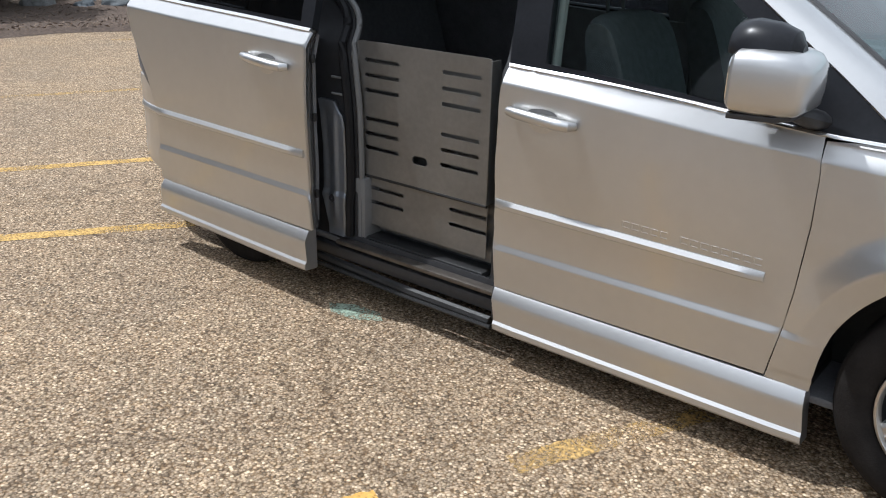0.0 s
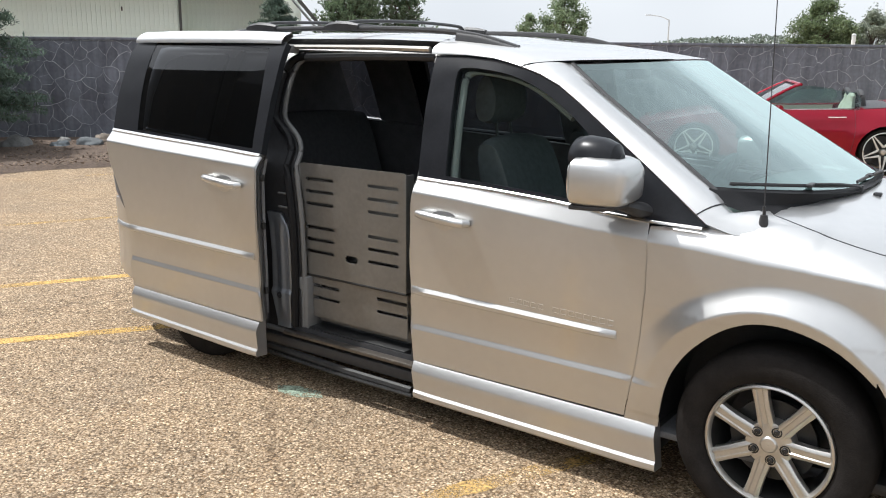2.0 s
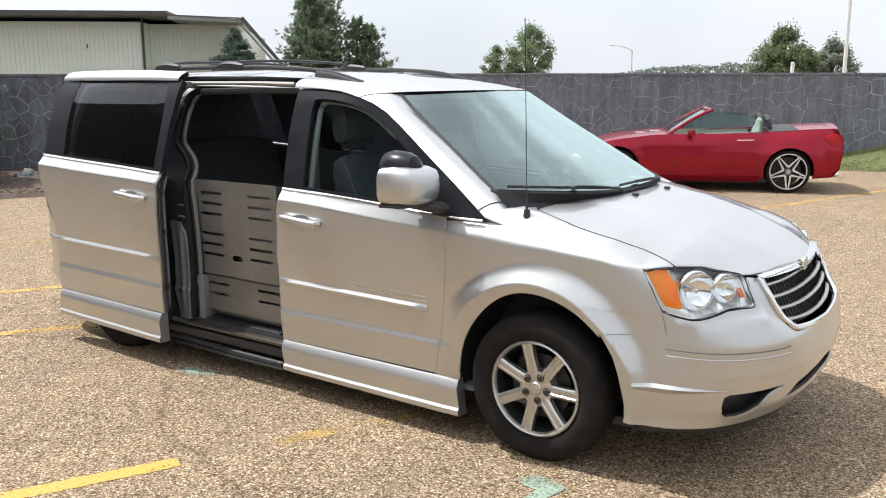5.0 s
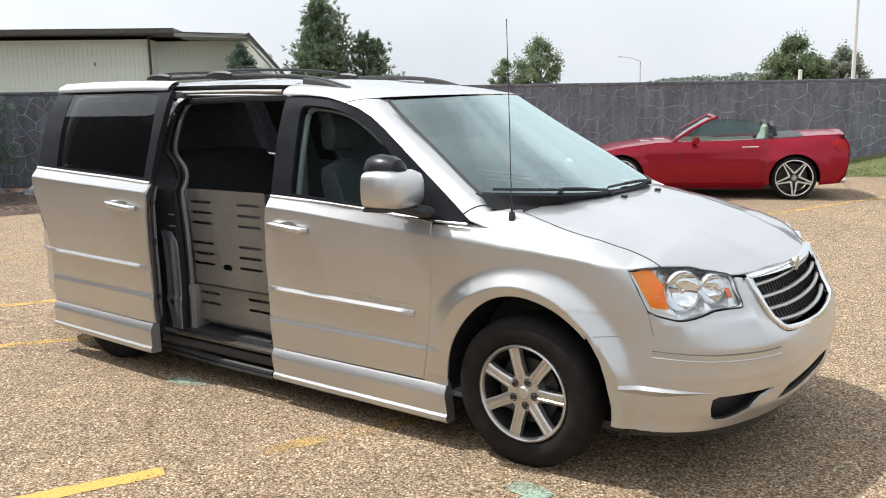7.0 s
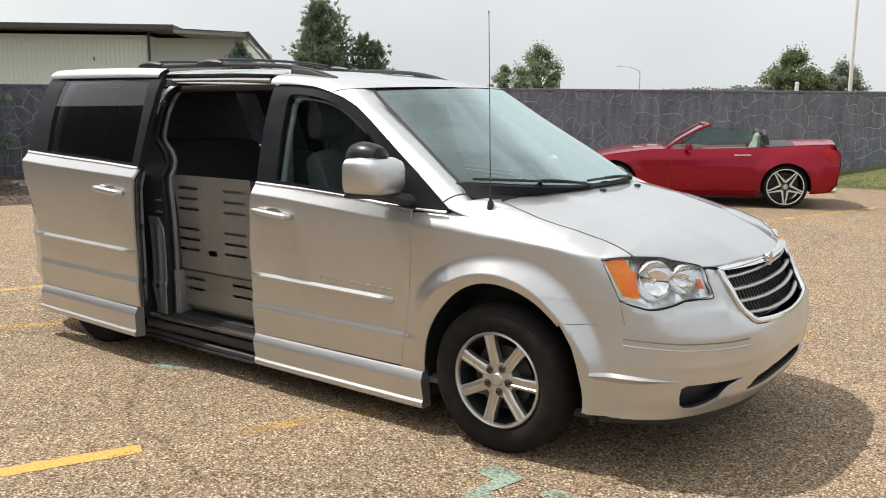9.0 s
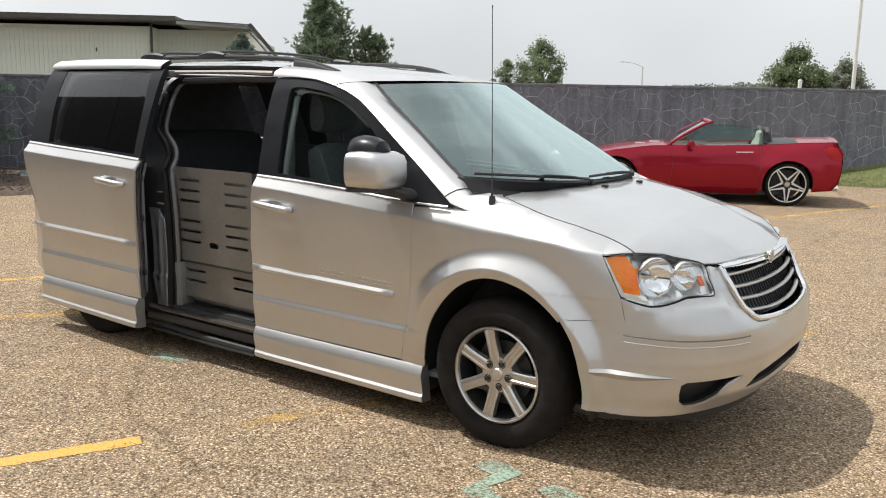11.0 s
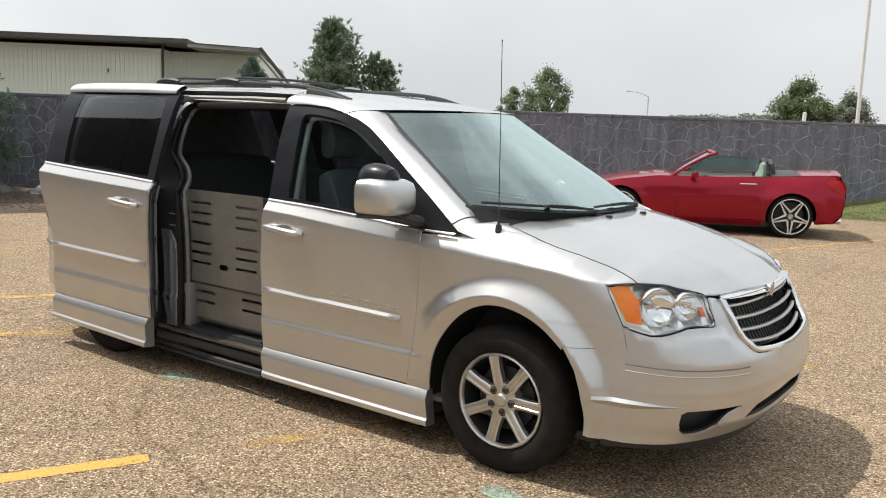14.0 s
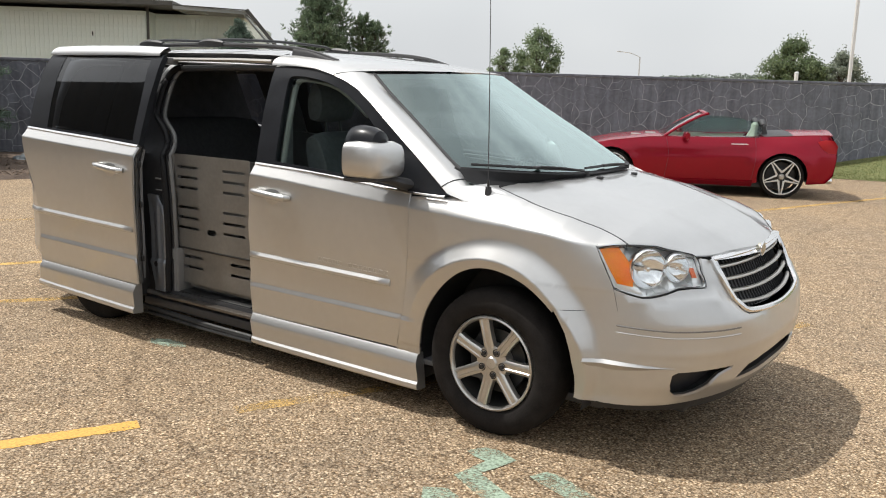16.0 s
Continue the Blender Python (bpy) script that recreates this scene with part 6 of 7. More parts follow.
for k in range(16000):
    s = rnd.uniform(15.6, 22)
    t = s - 15.6
    w, h = min(6, 1.2 + .55 * t), min(.8, .05 + .16 * t)
    q = rnd.random()
    p = wp(s, -w * q - .2, h * (1 - q) ** 1.2)
    a, L = rnd.uniform(0, 6.28), rnd.uniform(.02, .05)
    d = Vector((math.cos(a), math.sin(a), 0)) * .005
    vs = [bm.verts.new(p - d), bm.verts.new(p + d), bm.verts.new(p + Vector((rnd.uniform(-.03, .03), rnd.uniform(-.03, .03), L)))]
    bm.faces.new(vs)
tagged(part("grass_blades", bm, GRASS, smooth=False), "short green grass blades on the bank", "grass", kind="stuff")


# ---- trees ----
def leaf_mat(name, c0, c1):
    m = mat(name, c0, .6, 0, .3, 2.0, col2=c1)
    n, l = m.node_tree.nodes, m.node_tree.links
    p = n["Principled BSDF"]
    g = n.new("ShaderNodeNewGeometry")
    hs = n.new("ShaderNodeHueSaturation")
    mr = n.new("ShaderNodeMapRange")
    mr.inputs["To Min"].default_value, mr.inputs["To Max"].default_value = .6, 1.45
    l.new(g.outputs["Random Per Island"], mr.inputs["Value"])
    l.new(mr.outputs["Result"], hs.inputs["Value"])
    l.new(p.inputs["Base Color"].links[0].from_socket, hs.inputs["Color"])
    l.new(hs.outputs["Color"], p.inputs["Base Color"])
    tr = n.new("ShaderNodeBsdfTranslucent")
    l.new(hs.outputs["Color"], tr.inputs["Color"])
    mx = n.new("ShaderNodeMixShader")
    mx.inputs["Fac"].default_value = .42
    l.new(p.outputs["BSDF"], mx.inputs[1])
    l.new(tr.outputs["BSDF"], mx.inputs[2])
    l.new(mx.outputs["Shader"], n["Material Output"].inputs["Surface"])
    return m


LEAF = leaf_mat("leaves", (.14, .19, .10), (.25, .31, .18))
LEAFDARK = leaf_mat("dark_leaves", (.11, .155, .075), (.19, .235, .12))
# the next two are paler and greyer: distance haze mixed into the leaf colour
LEAFHAZED = leaf_mat("hazed_leaves", (.22, .255, .19), (.31, .335, .265))
FARWOOD = leaf_mat("hazed_wood_leaves", (.15, .185, .15), (.21, .24, .20))
NEEDLE = leaf_mat("needles", (.10, .15, .085), (.20, .25, .15))
SPRUCE = leaf_mat("spruce_needles", (.055, .092, .065), (.14, .19, .145))
BARKM = mat("bark", (.10, .075, .055), .9, 0, .3, 12, .5, 50)


def card(bm, c, size, rnd, stretch=1.6):
    m = Euler((rnd.uniform(-1.2, 1.2), rnd.uniform(-1.2, 1.2), rnd.uniform(0, 6.3))).to_matrix()
    a, b = size * stretch / 2, size / 2
    vs = [bm.verts.new(c + m @ Vector(p)) for p in ((-a, 0, 0), (-a * .2, -b, 0), (a, 0, 0), (-a * .2, b, 0))]
    bm.faces.new(vs)


def broadleaf(base, height, spread, label, seed, mat_, leaf=.16, n=3800, name="tree", low=.25, bias=0.0, clumps=26):
    rnd = random.Random(seed)
    t = empty(name, Matrix.Translation(base))
    tagged(t, label, "tree")
    bm = bmesh.new()
    tube_bm(bm, [(0, 0, -.3), (.05, .03, height * .3), (-.04, .06, height * .6), (.02, 0, height * .85)], .1, 8, radii=[height * .026, height * .02, height * .012, height * .004])
    cl = []
    for k in range(clumps):
        f = rnd.uniform(low, .97)
        a = k * 2.399 + rnd.uniform(-.5, .5)
        env = math.sin(math.pi * min(1, (f - low + .12) / (1.08 - low))) ** .7
        r = spread * env * rnd.uniform(.45, 1.0)
        c = Vector((r * math.cos(a) + bias * (f - .5), r * math.sin(a), height * f))
        cl.append((c, spread * rnd.uniform(.14, .34)))
        tube_bm(bm, [(0, 0, height * max(.12, f - .25)), c * .55 + Vector((0, 0, c.z * .40)), c], .03, 5, radii=[height * .008, height * .005, height * .002])
    part("trunk", bm, BARKM, t)
    bm = bmesh.new()
    per = n // clumps
    for c, r in cl:
        for _ in range(per):
            d = Vector((rnd.gauss(0, 1), rnd.gauss(0, 1), rnd.gauss(0, .8)))
            d = d.normalized() * r * rnd.random() ** .5 * rnd.uniform(.7, 1.5)
            card(bm, c + d, leaf * rnd.uniform(.6, 1.3), rnd)
    part("crown", bm, mat_, t, smooth=False)
    return t


def conifer(base, height, spread, label, seed, mat_, whorls=22, name="conifer", low=.06, needle=.12, dens=1.0, droop=.12, top=.8):
    rnd = random.Random(seed)
    t = empty(name, Matrix.Translation(base))
    tagged(t, label, "conifer")
    bm, nb = bmesh.new(), bmesh.new()
    tube_bm(bm, [(0, 0, -.3), (0, 0, height * .5), (0, 0, height * .99)], .1, 8, radii=[height * .022, height * .012, height * .002])
    for w in range(whorls):
        f = low + (1 - low) * (w / (whorls - 1)) ** .9
        L = spread * (1 - f) ** top * rnd.uniform(.8, 1.1) + .04
        for k in range(rnd.randint(6, 8)):
            a = rnd.uniform(0, 6.28)
            Lk = L * rnd.uniform(.7, 1.12)
            d = Vector((math.cos(a), math.sin(a), 0))
            z = height * f + rnd.uniform(-.04, .04) * height
            p = [Vector((0, 0, z)), d * Lk * .5 + Vector((0, 0, z - droop * Lk * .6)), d * Lk + Vector((0, 0, z - droop * Lk * .75))]
            tube_bm(bm, p, .01, 4, radii=[.008 * height * .4, .005 * height * .3, .003])
            steps = max(3, int(Lk / (needle * .55) * dens))
            side = Vector((-d.y, d.x, 0))
            for i in range(steps):
                u = (i + .5) / steps
                c = p[0].lerp(p[1], u * 2) if u < .5 else p[1].lerp(p[2], u * 2 - 1)
                wd = (1 - u) * Lk * .38 + needle * .6
                for sg in (-1, 1):
                    for q in range(3):
                        e = c + side * sg * wd * rnd.uniform(.1, 1) + d * wd * rnd.uniform(.1, .7) + Vector((0, 0, rnd.uniform(-.5, .25) * needle))
                        for _ in range(4):
                            card(nb, e + Vector((rnd.uniform(-1, 1), rnd.uniform(-1, 1), rnd.uniform(-1.1, .2))) * needle * .6, needle * rnd.uniform(.14, .22), rnd, 6.0)
                card(nb, c + Vector((0, 0, rnd.uniform(-.3, .5) * needle)), needle * .25, rnd, 5)
    part("trunk", bm, BARKM, t)
    part("foliage", nb, mat_, t, smooth=False)
    return t


# young spruce in the bed, its tips reaching past the rocks
conifer(wp(-1.35, -1.9, 0), 4.6, 2.25, "blue-green spruce standing in the bark bed", 11, SPRUCE, 40, "spruce_tree", .21, .12, .75, .24)
def pine(base, height, spread, label, seed, n=110, low=.15, lean=0.0):
    """An open pine: upswept limbs at uneven heights, each ending in tufts of needles."""
    rnd = random.Random(seed)
    t = empty("pine_tree", Matrix.Translation(base))
    tagged(t, label, "conifer")
    bm, nb = bmesh.new(), bmesh.new()
    tube_bm(bm, [(0, 0, -.3), (lean * .3, 0, height * .5), (lean, 0, height * .97)], .1, 8, radii=[height * .022, height * .012, height * .003])
    gaps = [rnd.uniform(.55, 1.15) for _ in range(12)]
    for k in range(n):
        f = low + (.97 - low) * (k + rnd.random()) / n
        a = k * 2.399 + rnd.uniform(-.6, .6)
        env = min(1.0, 1.75 * (1 - f) ** .75) * (.75 + .25 * min(1, f / .4))
        L = spread * env * gaps[int((a % 6.283) / 6.284 * 6) + (6 if f > .6 else 0)] * rnd.uniform(.6, 1.1) + .05
        up = rnd.uniform(.25, .65) + .5 * f * f
        d = Vector((math.cos(a), math.sin(a), 0))
        p0 = Vector((lean * f, 0, height * f))
        p2 = p0 + d * L + Vector((0, 0, L * up))
        p1 = p0.lerp(p2, .5) + Vector((0, 0, -.12 * L))
        tube_bm(bm, [p0, p1, p2], .01, 4, radii=[.014, .009, .004])
        for i in range(max(3, int(L * 9))):
            u = rnd.uniform(.25, 1) ** .7
            c = (p0.lerp(p1, u * 2) if u < .5 else p1.lerp(p2, u * 2 - 1)) + Vector((rnd.gauss(0, 1), rnd.gauss(0, 1), rnd.gauss(0, .7))) * .11 * L ** .5
            ax = (d + Vector((rnd.uniform(-.6, .6), rnd.uniform(-.6, .6), up + rnd.uniform(.0, .9)))).normalized()
            for q in range(11):
                dr = (ax * rnd.uniform(.3, 1.2) + Vector((rnd.gauss(0, 1), rnd.gauss(0, 1), rnd.gauss(0, 1))) * .55).normalized()
                e = c + dr * rnd.uniform(.07, .17)
                w = dr.cross(Vector((rnd.gauss(0, 1), rnd.gauss(0, 1), rnd.gauss(0, 1)))).normalized() * .016
                nb.faces.new([nb.verts.new(v) for v in (c - w, c + w, e + w * .5, e - w * .5)])
    part("trunk", bm, BARKM, t)
    part("foliage", nb, NEEDLE, t, smooth=False)
    return t


# conifers and broadleaf trees beyond the wall
pine(wp(5.05, 12.3, 0), 4.87, 1.30, "green pine tree beyond the wall", 21, 420)
pine(wp(6.45, 12.6, 0), 3.84, .75, "small thin pine tree beyond the wall", 22, 150, .2, .1)
pine(wp(6.95, 12.4, 0), 3.60, .75, "small bushy pine tree beyond the wall", 23, 150)
conifer(wp(3.5, 4.3, 0), 2.92, 1.15, "dark bushy conifer beside the white building", 24, SPRUCE, 30, "shrub", .1, .09, .8, -.05, .55)
broadleaf(wp(18.1, 40, 0), 5.4, 1.7, "green poplar tree beyond the wall", 31, LEAF, .085, 16000, low=.22, clumps=70)
broadleaf(wp(15.8, 40, 0), 4.15, 1.0, "small green tree beyond the wall", 32, LEAF, .085, 6000, low=.2, clumps=36)
broadleaf(wp(45.9, 60, 0), 6.6, 2.75, "broad green tree in the distance", 33, LEAFDARK, .13, 24000, low=.15, clumps=90)
broadleaf(wp(50.6, 60, 0), 5.6, 2.0, "green tree in the distance with haze in its leaf colour", 34, LEAFHAZED, .13, 15000, low=.15, clumps=64)
# far wood
bm = bmesh.new()
rnd = random.Random(8)
for k in range(26000):
    s = rnd.uniform(-60, 200)
    h = 2.6 + 1.5 * noise.noise((s * .06, 0, 0)) + 1.0 * noise.noise((s * .28, 3, 0)) + .5 * noise.noise((s * .9, 7, 0)) + 3.0 * max(0, 1 - ((s - 78) / 20) ** 2)
    z = max(.3, h) * rnd.random() ** .5
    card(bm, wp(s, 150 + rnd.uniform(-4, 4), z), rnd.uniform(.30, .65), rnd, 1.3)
tagged(part("far_wood", bm, FARWOOD, smooth=False), "distant belt of green trees with haze in its leaf colour", "trees", kind="stuff")

# ---- poles ----
POLE = mat("pole_paint", (.62, .63, .62), .5, .3, .08, 3)
sl = empty("street_lamp", Matrix.Translation(wp(25.0, 40, 0)))
tagged(sl, "slim grey street lamp with a curved arm", "street lamp")
tube("pole", [(0, 0, 0), (0, 0, 3.85)], .045, POLE, sl, 8)
ad = WD * -1.35
tube("arm", catmull([Vector((0, 0, 3.85)), Vector((ad.x * .45, ad.y * .45, 4.08)), Vector((ad.x, ad.y, 4.17))], 4), .028, POLE, sl, 6)
bm = box_bm(bmesh.new(), (-.16, -.06, -.03), (.16, .06, .04), .02, m=Matrix.Translation((ad.x * 1.05, ad.y * 1.05, 4.16)) @ Matrix.Rotation(WA, 4, 'Z'))
part("lamp_head", bm, POLE, sl)
fp = empty("flag_pole", Matrix.Translation(wp(23.6, 12, 0)))
tagged(fp, "tall white metal pole beyond the wall", "pole")
tube("pole", [(0, 0, 0), (0, 0, 9.5)], .065, mat("white_pole", (.75, .75, .73), .45, .2, .05, 3), fp, 12)
box("base", (-.15, -.15, 0), (.15, .15, .1), POLE, fp, .02)
vp = empty("vent_pipe", Matrix.Translation(wp(20.1, 9, 0)))
tagged(vp, "short white vent pipe standing behind the wall", "pipe")
tube("pipe", [(0, 0, 0), (0, 0, 2.26)], .06, mat("white_pipe", (.8, .8, .77), .5, 0, .05, 3), vp, 12)
bm = bmesh.new()
tube_bm(bm, [(0, 0, 2.26), (0, 0, 2.30), (0, 0, 2.33)], .07, 12, radii=[.068, .066, .03])
part("cap", bm, POLE, vp)

# unseen dark blocks added behind the camera to darken the van's reflections
FAR = mat("facade", (.055, .054, .052), .8, 0, .2, 1.5)
tagged(box("backdrop", (-60, -15, -.1), (-7, -14, 16), FAR, None, .05), "unseen tall dark block added to darken the van's reflections", "facade", kind="structure")
tagged(box("backdrop", (-7, -15, -.1), (40, -14.2, 2.2), FAR, None, .05), "unseen low dark block added to shape the van's nose reflections", "facade", kind="structure")

# ---- red convertible by the wall ----
# local frame: rear axle at x = 0 on the near side's wheel plane, nose towards +x; the near side is y = 0, the far side y = -1.75
CH = radians(204)
car = empty("convertible", Matrix.Translation((-1.5, 9.83, 0)) @ Matrix.Rotation(CH, 4, 'Z') @ Matrix.Scale(1.03, 4))
tagged(car, "red convertible sports car with its top down parked by the wall", "car")
CW = .86
CARGLASS = glass_mat("green_glass", (.52, .72, .67), base=.05)
CB_X = [-.74, -.64, -.3, .4, 1.0, 1.6, 2.0, 2.55, 3.0, 3.25]
CB_Z = [.78, .955, .945, .90, .880, .868, .855, .785, .69, .58]


def cside(x, z, s=1):
    w = interp(z, [.14, .25, .38, .50, .62, .70, .78, .86, .95], [.74, .81, .850, .868, .872, .866, .850, .822, .775])
    w += .046 * max(0, 1 - abs(math.hypot(x, z - .32) - .37) / .19) + .022 * max(0, 1 - abs(math.hypot(x - 2.54, z - .32) - .36) / .14)
    w -= .012 * max(0, 1 - abs(z - (.66 - .05 * (x - 1))) / .05)
    w *= 1 - .16 * max(0, (x - 2.5) / .65) ** 2 - .10 * max(0, (-.35 - x) / .45) ** 2
    return (x, w * s - CW, z)


def ctop(x, y):
    zb = interp(x, CB_X, CB_Z)
    k = abs(y + CW) / .84
    return (x, y, zb + .055 * (1 - k ** 2.2))


def arc(cx, r, a0, a1, n=14):
    return [(cx + r * math.cos(radians(a0 + (a1 - a0) * i / n)), .32 + r * math.sin(radians(a0 + (a1 - a0) * i / n))) for i in range(n + 1)]


belt = [(x, interp(x, CB_X, CB_Z)) for x in (3.15, 3.0, 2.55, 2.0, 1.6, 1.0, .4, -.3, -.64, -.73)]
CS = [(-.76, .62), (-.73, .36), (-.64, .24), (-.40, .22)] + arc(0, .365, 196, -16) + [(.5, .17), (1.2, .160), (1.9, .165)] + arc(2.54, .365, 196, -16) + [(3.05, .20), (3.22, .26), (3.27, .45), (3.24, .60)] + belt
CCEN = (1.2, -CW, .5)
for s in (1, -1):
    skin("body_side", CS, (lambda sg: (lambda x, z: cside(x, z, sg)))(s), REDPAINT, car, thick=.02, step=.06, out=CCEN)
plan = lambda xs: [(x, cside(x, interp(x, CB_X, CB_Z))[1]) for x in xs]
def topskin(name, xs, material, holes=()):
    a = plan(xs)
    b = [(x, -2 * CW - y) for x, y in a[::-1]]
    return skin(name, a + b, ctop, material, car, thick=.02, step=.08, out=CCEN, holes=holes, edge=.001)
topskin("bonnet", (1.70, 2.1, 2.55, 2.8, 3.0, 3.15), REDPAINT)
topskin("boot_lid", (-.73, -.64, -.5, -.3, -.12), REDPAINT)
skin("tonneau", [(-.12, -.08), (.30, -.08), (.30, -1.64), (-.12, -1.64)], lambda x, y: (x, y, ctop(x, y)[2] + .002), BLACKPLASTIC, car, thick=.02, step=.1, out=CCEN)
for s in (1, -1):
    ys = [(x, cside(x, interp(x, CB_X, CB_Z), s)[1]) for x in (.28, 1.0, 1.4, 1.72)]
    skin("door_top", ys + [(x, y - s * .10) for x, y in ys[::-1]], ctop, REDPAINT, car, thick=.03, step=.08, out=CCEN)
    # pillar of the windscreen
    tube("windscreen_pillar", catmull([Vector((1.76, s * .74 - CW, .865)), Vector((1.52, s * .70 - CW, 1.03)), Vector((1.24, s * .645 - CW, 1.185)), Vector((1.13, s * .62 - CW, 1.222))], 5), .032, REDPAINT, car, 8, flat=.7)
    skin("side_window", [(.36, .89), (1.58, .88), (1.46, .98), (1.25, 1.11), (1.12, 1.165), (.75, 1.165), (.40, 1.13), (.33, 1.03)], (lambda sg: (lambda x, z: (x, sg * (.80 - .30 * (z - .9)) - CW, z)))(s), CARGLASS, car, thick=0, step=.12, out=CCEN)
tube("windscreen_header", catmull([Vector((1.13, .62 - CW, 1.222)), Vector((1.19, .3 - CW, 1.25)), Vector((1.19, -.3 - CW, 1.25)), Vector((1.13, -.62 - CW, 1.222))], 5), .036, REDPAINT, car, 8, flat=.7)
skin("windscreen", [(-1, 0), (1, 0), (1, 1), (-1, 1)], lambda a, b: (1.78 - .62 * b + .08 * (1 - a * a), a * (.73 - .12 * b) - CW, .90 + .325 * b), GLASS_CLEAR, car, thick=0, step=.3, out=CCEN)
box("cabin_tub", (.35, -2 * CW + .10, .22), (1.74, -.10, .45), INTERIOR, car, .03)
skin("far_trim", [(.4, .40), (1.70, .40), (1.70, .875), (.4, .89)], lambda x, z: (x, -2 * CW + .12, z), mat("cream_trim", (.50, .46, .36), .7, 0, .1, 10), car, thick=.03, step=.3, out=(1, 5, .6))
CREAM = mat("cream_leather", (.46, .43, .35), .6, 0, .1, 12)
for s in (1, -1):
    bm = bmesh.new()
    yc = s * .38 - CW
    xs = 0 if s > 0 else -.13
    tube_bm(bm, [(.56 + xs, yc, .42), (.47 + xs, yc, .70), (.41 + xs, yc, .92), (.395 + xs, yc, .99), (.385 + xs, yc, 1.07), (.38 + xs, yc, 1.11)], .2, 12, radii=[.20, .22, .18, .125, .125, .07], up=(1, 0, 0), flat=.42)
    part("seat", bm, CREAM, car, "cream leather seat")
    tube("roll_bar", catmull([Vector((.25, yc - .18, .91)), Vector((.28, yc - .15, 1.07)), Vector((.29, yc, 1.13)), Vector((.28, yc + .15, 1.07)), Vector((.25, yc + .18, .91))], 5), .045, BLACKPLASTIC, car, 8, flat=.8)
    bm = bmesh.new()
    tube_bm(bm, [(1.47, s * .80 - CW, .875), (1.45, s * .90 - CW, .89), (1.42, s * 1.01 - CW, .89)], .07, 10, radii=[.026, .060, .055], up=(1, 0, 0), flat=.7)
    dm = part("door_mirror", bm, REDPAINT, car)
    bm = bmesh.new()
    tube_bm(bm, [(1.425, s * .93 - CW, .870), (1.42, s * .98 - CW, .870)], .04, 8, radii=[.046, .042], up=(1, 0, 0), flat=.7)
    part("mirror_base", bm, ALLOY, dm, "bright metal lower shell")
    skin("tail_light", [(-.47, .865), (-.58, .895), (-.71, .885), (-.77, .80), (-.745, .69), (-.63, .70), (-.53, .765)], (lambda sg: (lambda x, z: (lambda p: (p[0], p[1] + sg * .010, p[2]))(cside(x, z, sg))))(s), REDLENS, car, thick=.01, step=.05, out=CCEN)
    tube("door_handle", [cside(.52, .79, s), (lambda p: (p[0], p[1] + s * .02, p[2]))(cside(.58, .79, s)), (lambda p: (p[0], p[1] + s * .02, p[2]))(cside(.70, .787, s)), cside(.76, .785, s)], .009, CHROME, car, 6)
    for xx, pts in ((.42, [(.42, .90), (.40, .6), (.44, .25)]), (1.75, [(1.73, .87), (1.68, .6), (1.72, .25)])):
        tube("door_gap", [cside(p.x, p.y, s) for p in catmull([Vector((*q, 0)) for q in pts], 5)], .0028, BLACKPLASTIC, car, 4)
    skin("sill_skirt", [(.42, .150), (2.0, .150), (2.0, .215), (.42, .235)], (lambda sg: (lambda x, z: (lambda p: (p[0], p[1] + sg * .02, p[2]))(cside(x, z, sg))))(s), REDPAINT, car, thick=.02, step=.1, out=CCEN)
rows = []
for z in (.24, .36, .50, .66, .80, .97):
    x0 = interp(z, [.24, .36, .62, .80, .97], [-.63, -.73, -.77, -.75, -.65])
    rows.append([(x0 - .07 * (1 - (y / .8) ** 2), y - CW, z) for y in np.linspace(-.80, .80, 9)])
part("rear_bumper", loft_bm(bmesh.new(), rows), REDPAINT, car)
rows = []
for z in (.20, .30, .45, .60, .72):
    x0 = interp(z, [.2, .3, .45, .6, .72], [3.05, 3.22, 3.27, 3.23, 3.12])
    rows.append([(x0 + .14 * (1 - (y / .72) ** 2), y - CW, z) for y in np.linspace(-.74, .74, 9)])
part("front_bumper", loft_bm(bmesh.new(), rows), REDPAINT, car)
skin("spoiler", [(-.68, -.10), (-.56, -.10), (-.54, -1.62), (-.68, -1.62), (-.74, -CW)], lambda x, y: (x, y, 1.015 - .2 * (x + .7) - .05 * ((y + CW) / .8) ** 2), REDPAINT, car, thick=.015, step=.1, out=CCEN)
for yy in (-.28, -1.44):
    tube("exhaust_tip", [(-.62, yy, .27), (-.765, yy, .265)], .04, CHROME, car, 12)
tube("side_mark", [cside(-.50, .93), cside(-.57, .80), cside(-.59, .76)], .006, BLACKPLASTIC, car, 4)
for x, yy, r in ((1.98, -.30, 1), (2.2, -.30, 1)):
    box("bonnet_vent", (x - .10, yy - .22, ctop(x, yy)[2] - .01), (x + .06, yy - .05, ctop(x, yy)[2] + .02), ALLOY, car, .01)
box("underbody", (.1, -2 * CW + .1, .14), (3.0, -.1, .22), BLACKPLASTIC, car, .02)


BRIGHTALLOY = mat("bright_alloy", (.82, .82, .80), .3, .45, .05, 20)


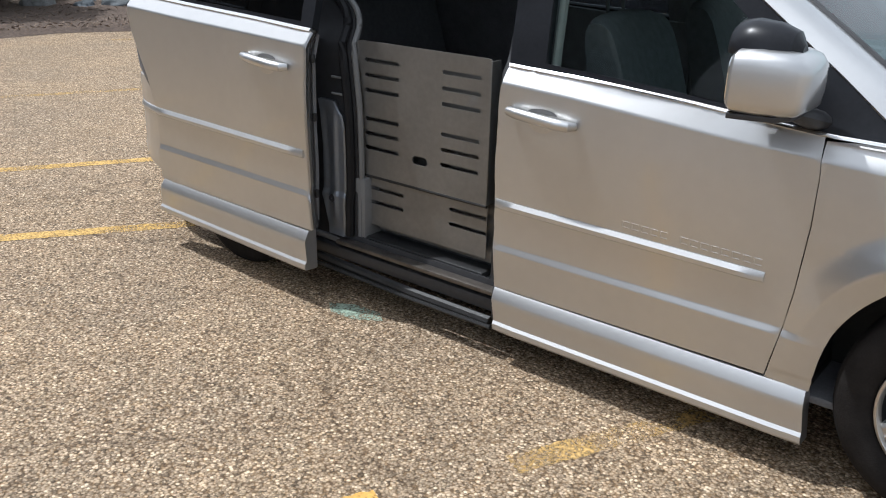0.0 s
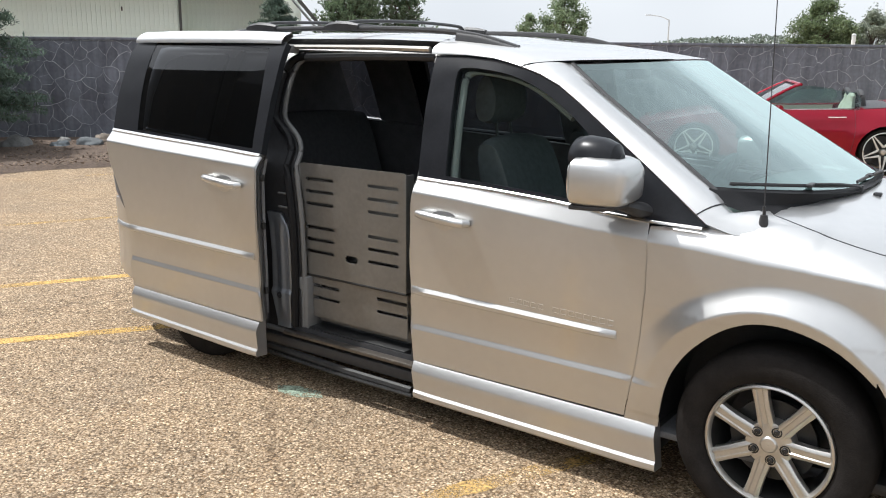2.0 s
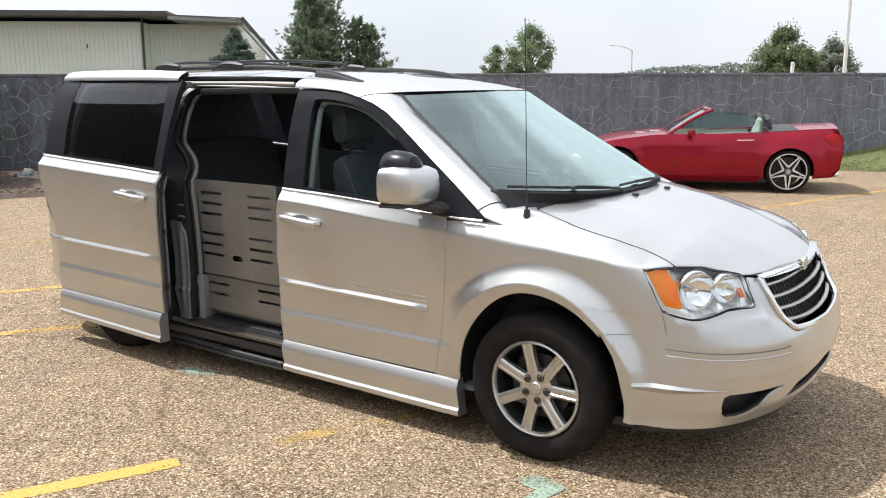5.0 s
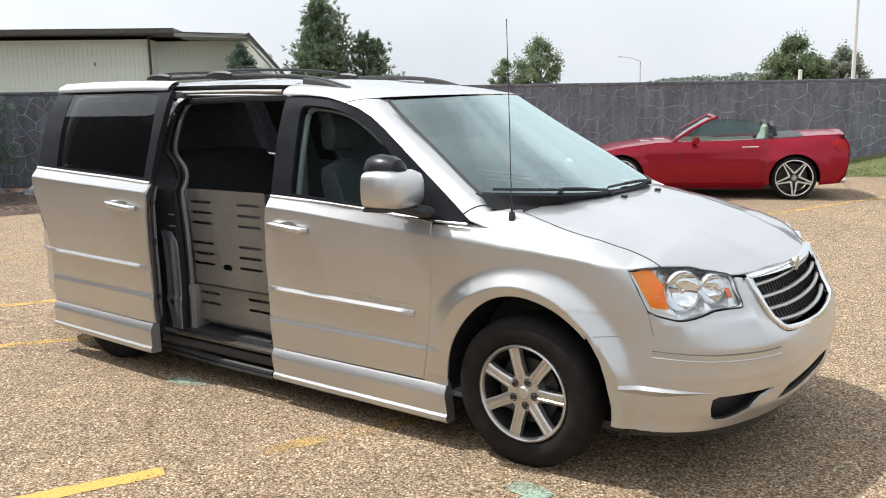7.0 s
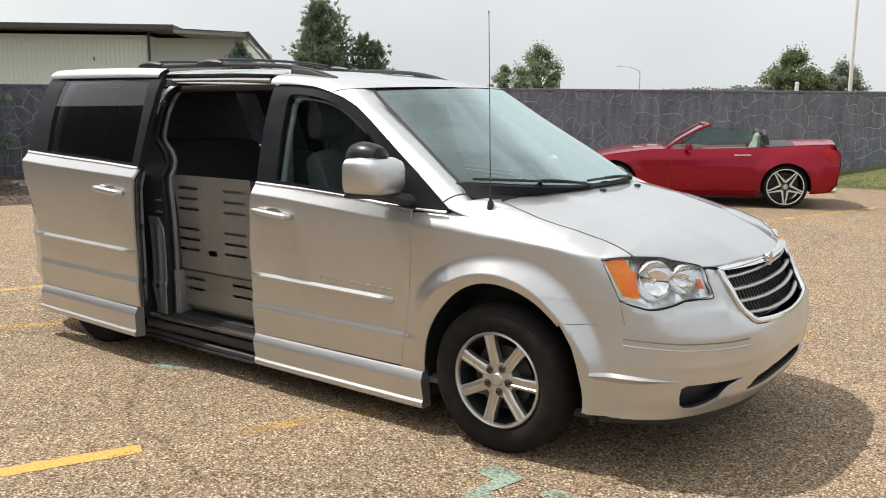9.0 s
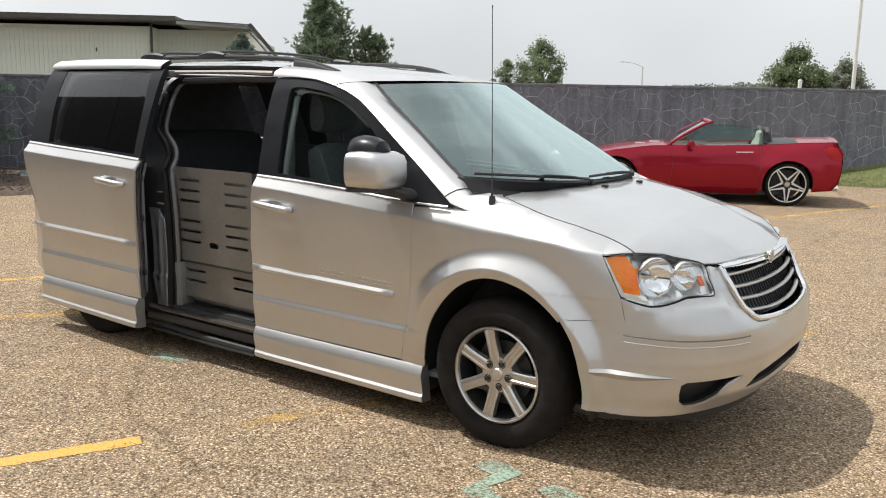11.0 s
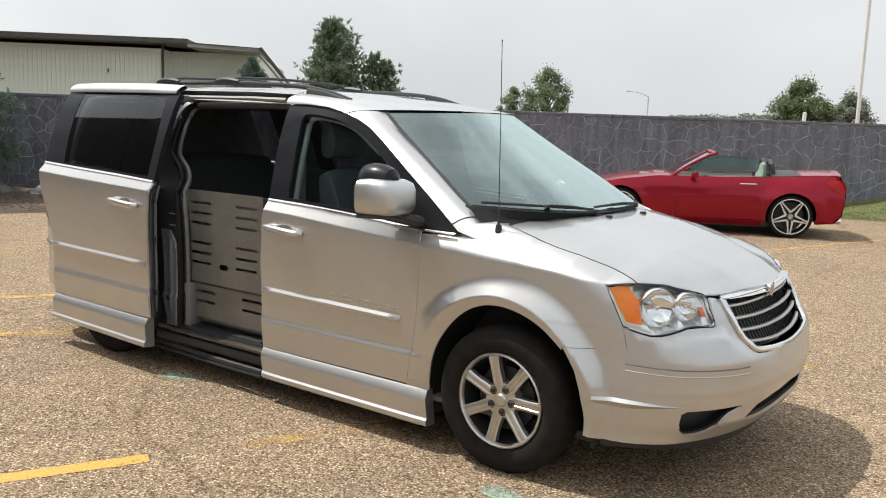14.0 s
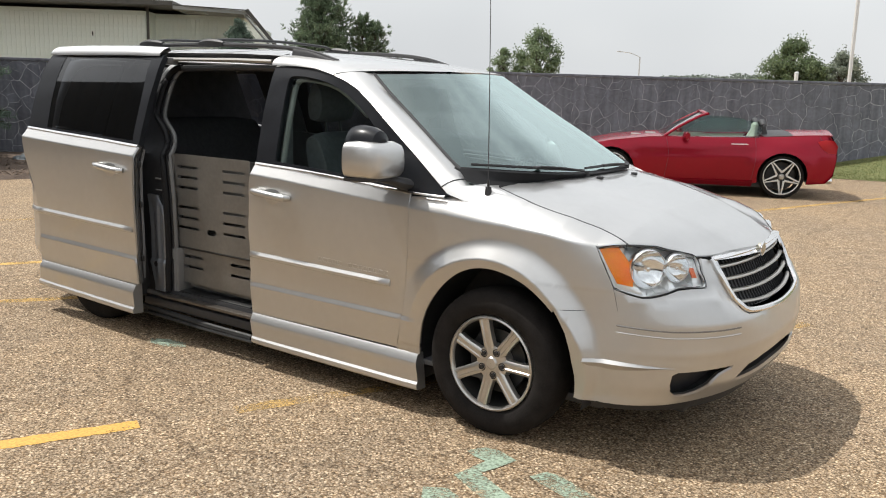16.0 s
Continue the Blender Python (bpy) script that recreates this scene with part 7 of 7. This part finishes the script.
def sport_wheel(x, y, s):
    w = empty("wheel")
    w.parent = car
    def P(name, bm, m):
        if s < 0:
            bmesh.ops.transform(bm, matrix=MIR, verts=bm.verts)
        return part(name, bm, m, w)
    P("tyre", lathe_bm(bmesh.new(), [(.255, -.10), (.268, .085), (.285, .100), (.308, .098), (.322, .07), (.324, 0), (.32, -.10)], 48), RUBBER)
    P("rim", lathe_bm(bmesh.new(), [(.274, .084), (.270, .098), (.262, .100), (.256, .094), (.254, .080)], 48), BRIGHTALLOY)
    P("barrel", lathe_bm(bmesh.new(), [(.254, .082), (.248, .05), (.235, -.08)], 48), DARKMETAL)
    for k in range(5):
        a0 = 2 * math.pi * k / 5 - math.pi / 2
        bm = bmesh.new()
        for d in (-1, 1):
            a1, a2 = a0 + d * .05, a0 + d * .60
            c0, c1 = Vector((.070 * math.cos(a2), .080, .070 * math.sin(a2))), Vector((.258 * math.cos(a1), .094, .258 * math.sin(a1)))
            tube_bm(bm, [c0, c0.lerp(c1, .5) + Vector((0, .006, 0)), c1], .011, 6, radii=[.018, .012, .010], up=(0, 1, 0), flat=.7)
        P("spoke", bm, BRIGHTALLOY)
    P("hub", lathe_bm(bmesh.new(), [(.001, .10), (.03, .098), (.04, .09), (.05, .06)], 20), ALLOY)
    P("brake_disc", lathe_bm(bmesh.new(), [(.04, .03), (.125, .03), (.125, .01)], 32), DARKMETAL)
    P("shield", lathe_bm(bmesh.new(), [(.21, -.06), (.001, -.06)], 24), BLACKPLASTIC)
    w.matrix_basis = pose(x, y, .322)


for x in (0, 2.54):
    sport_wheel(x, -.105, 1)
    sport_wheel(x, -2 * CW + .105, -1)
    for s in (1, -1):
        rows = [[(x + .37 * math.cos(a), s * y - CW, .32 + .37 * math.sin(a)) for a in np.linspace(-.2, math.pi + .2, 16)] for y in (.83, .5)]
        rows.append([(x, s * .5 - CW, .3)] * 16)
        part("wheel_arch", loft_bm(bmesh.new(), rows), BLACKPLASTIC, car)

# ---- the wall's stones ----
rnd = random.Random(5)
rest = bmesh.new()
count = 0
for c, poly in sorted(voronoi_cells(-9, 27, 0.0, WALLTOP - .06, .225, .235, 7), key=lambda q: (not -.8 < q[0][0] < 17.5, q[0][0])):
    if count < 300:
        b = bmesh.new()
        stone_mesh(b, c, poly, rnd)
        o = part("stone", b, STONE, wall, smooth=False)
        count += 1
    else:
        stone_mesh(rest, c, poly, rnd)
st = part("stones", rest, STONE, wall, smooth=False)
tagged(st, "dark grey wall stones", kind="stuff")
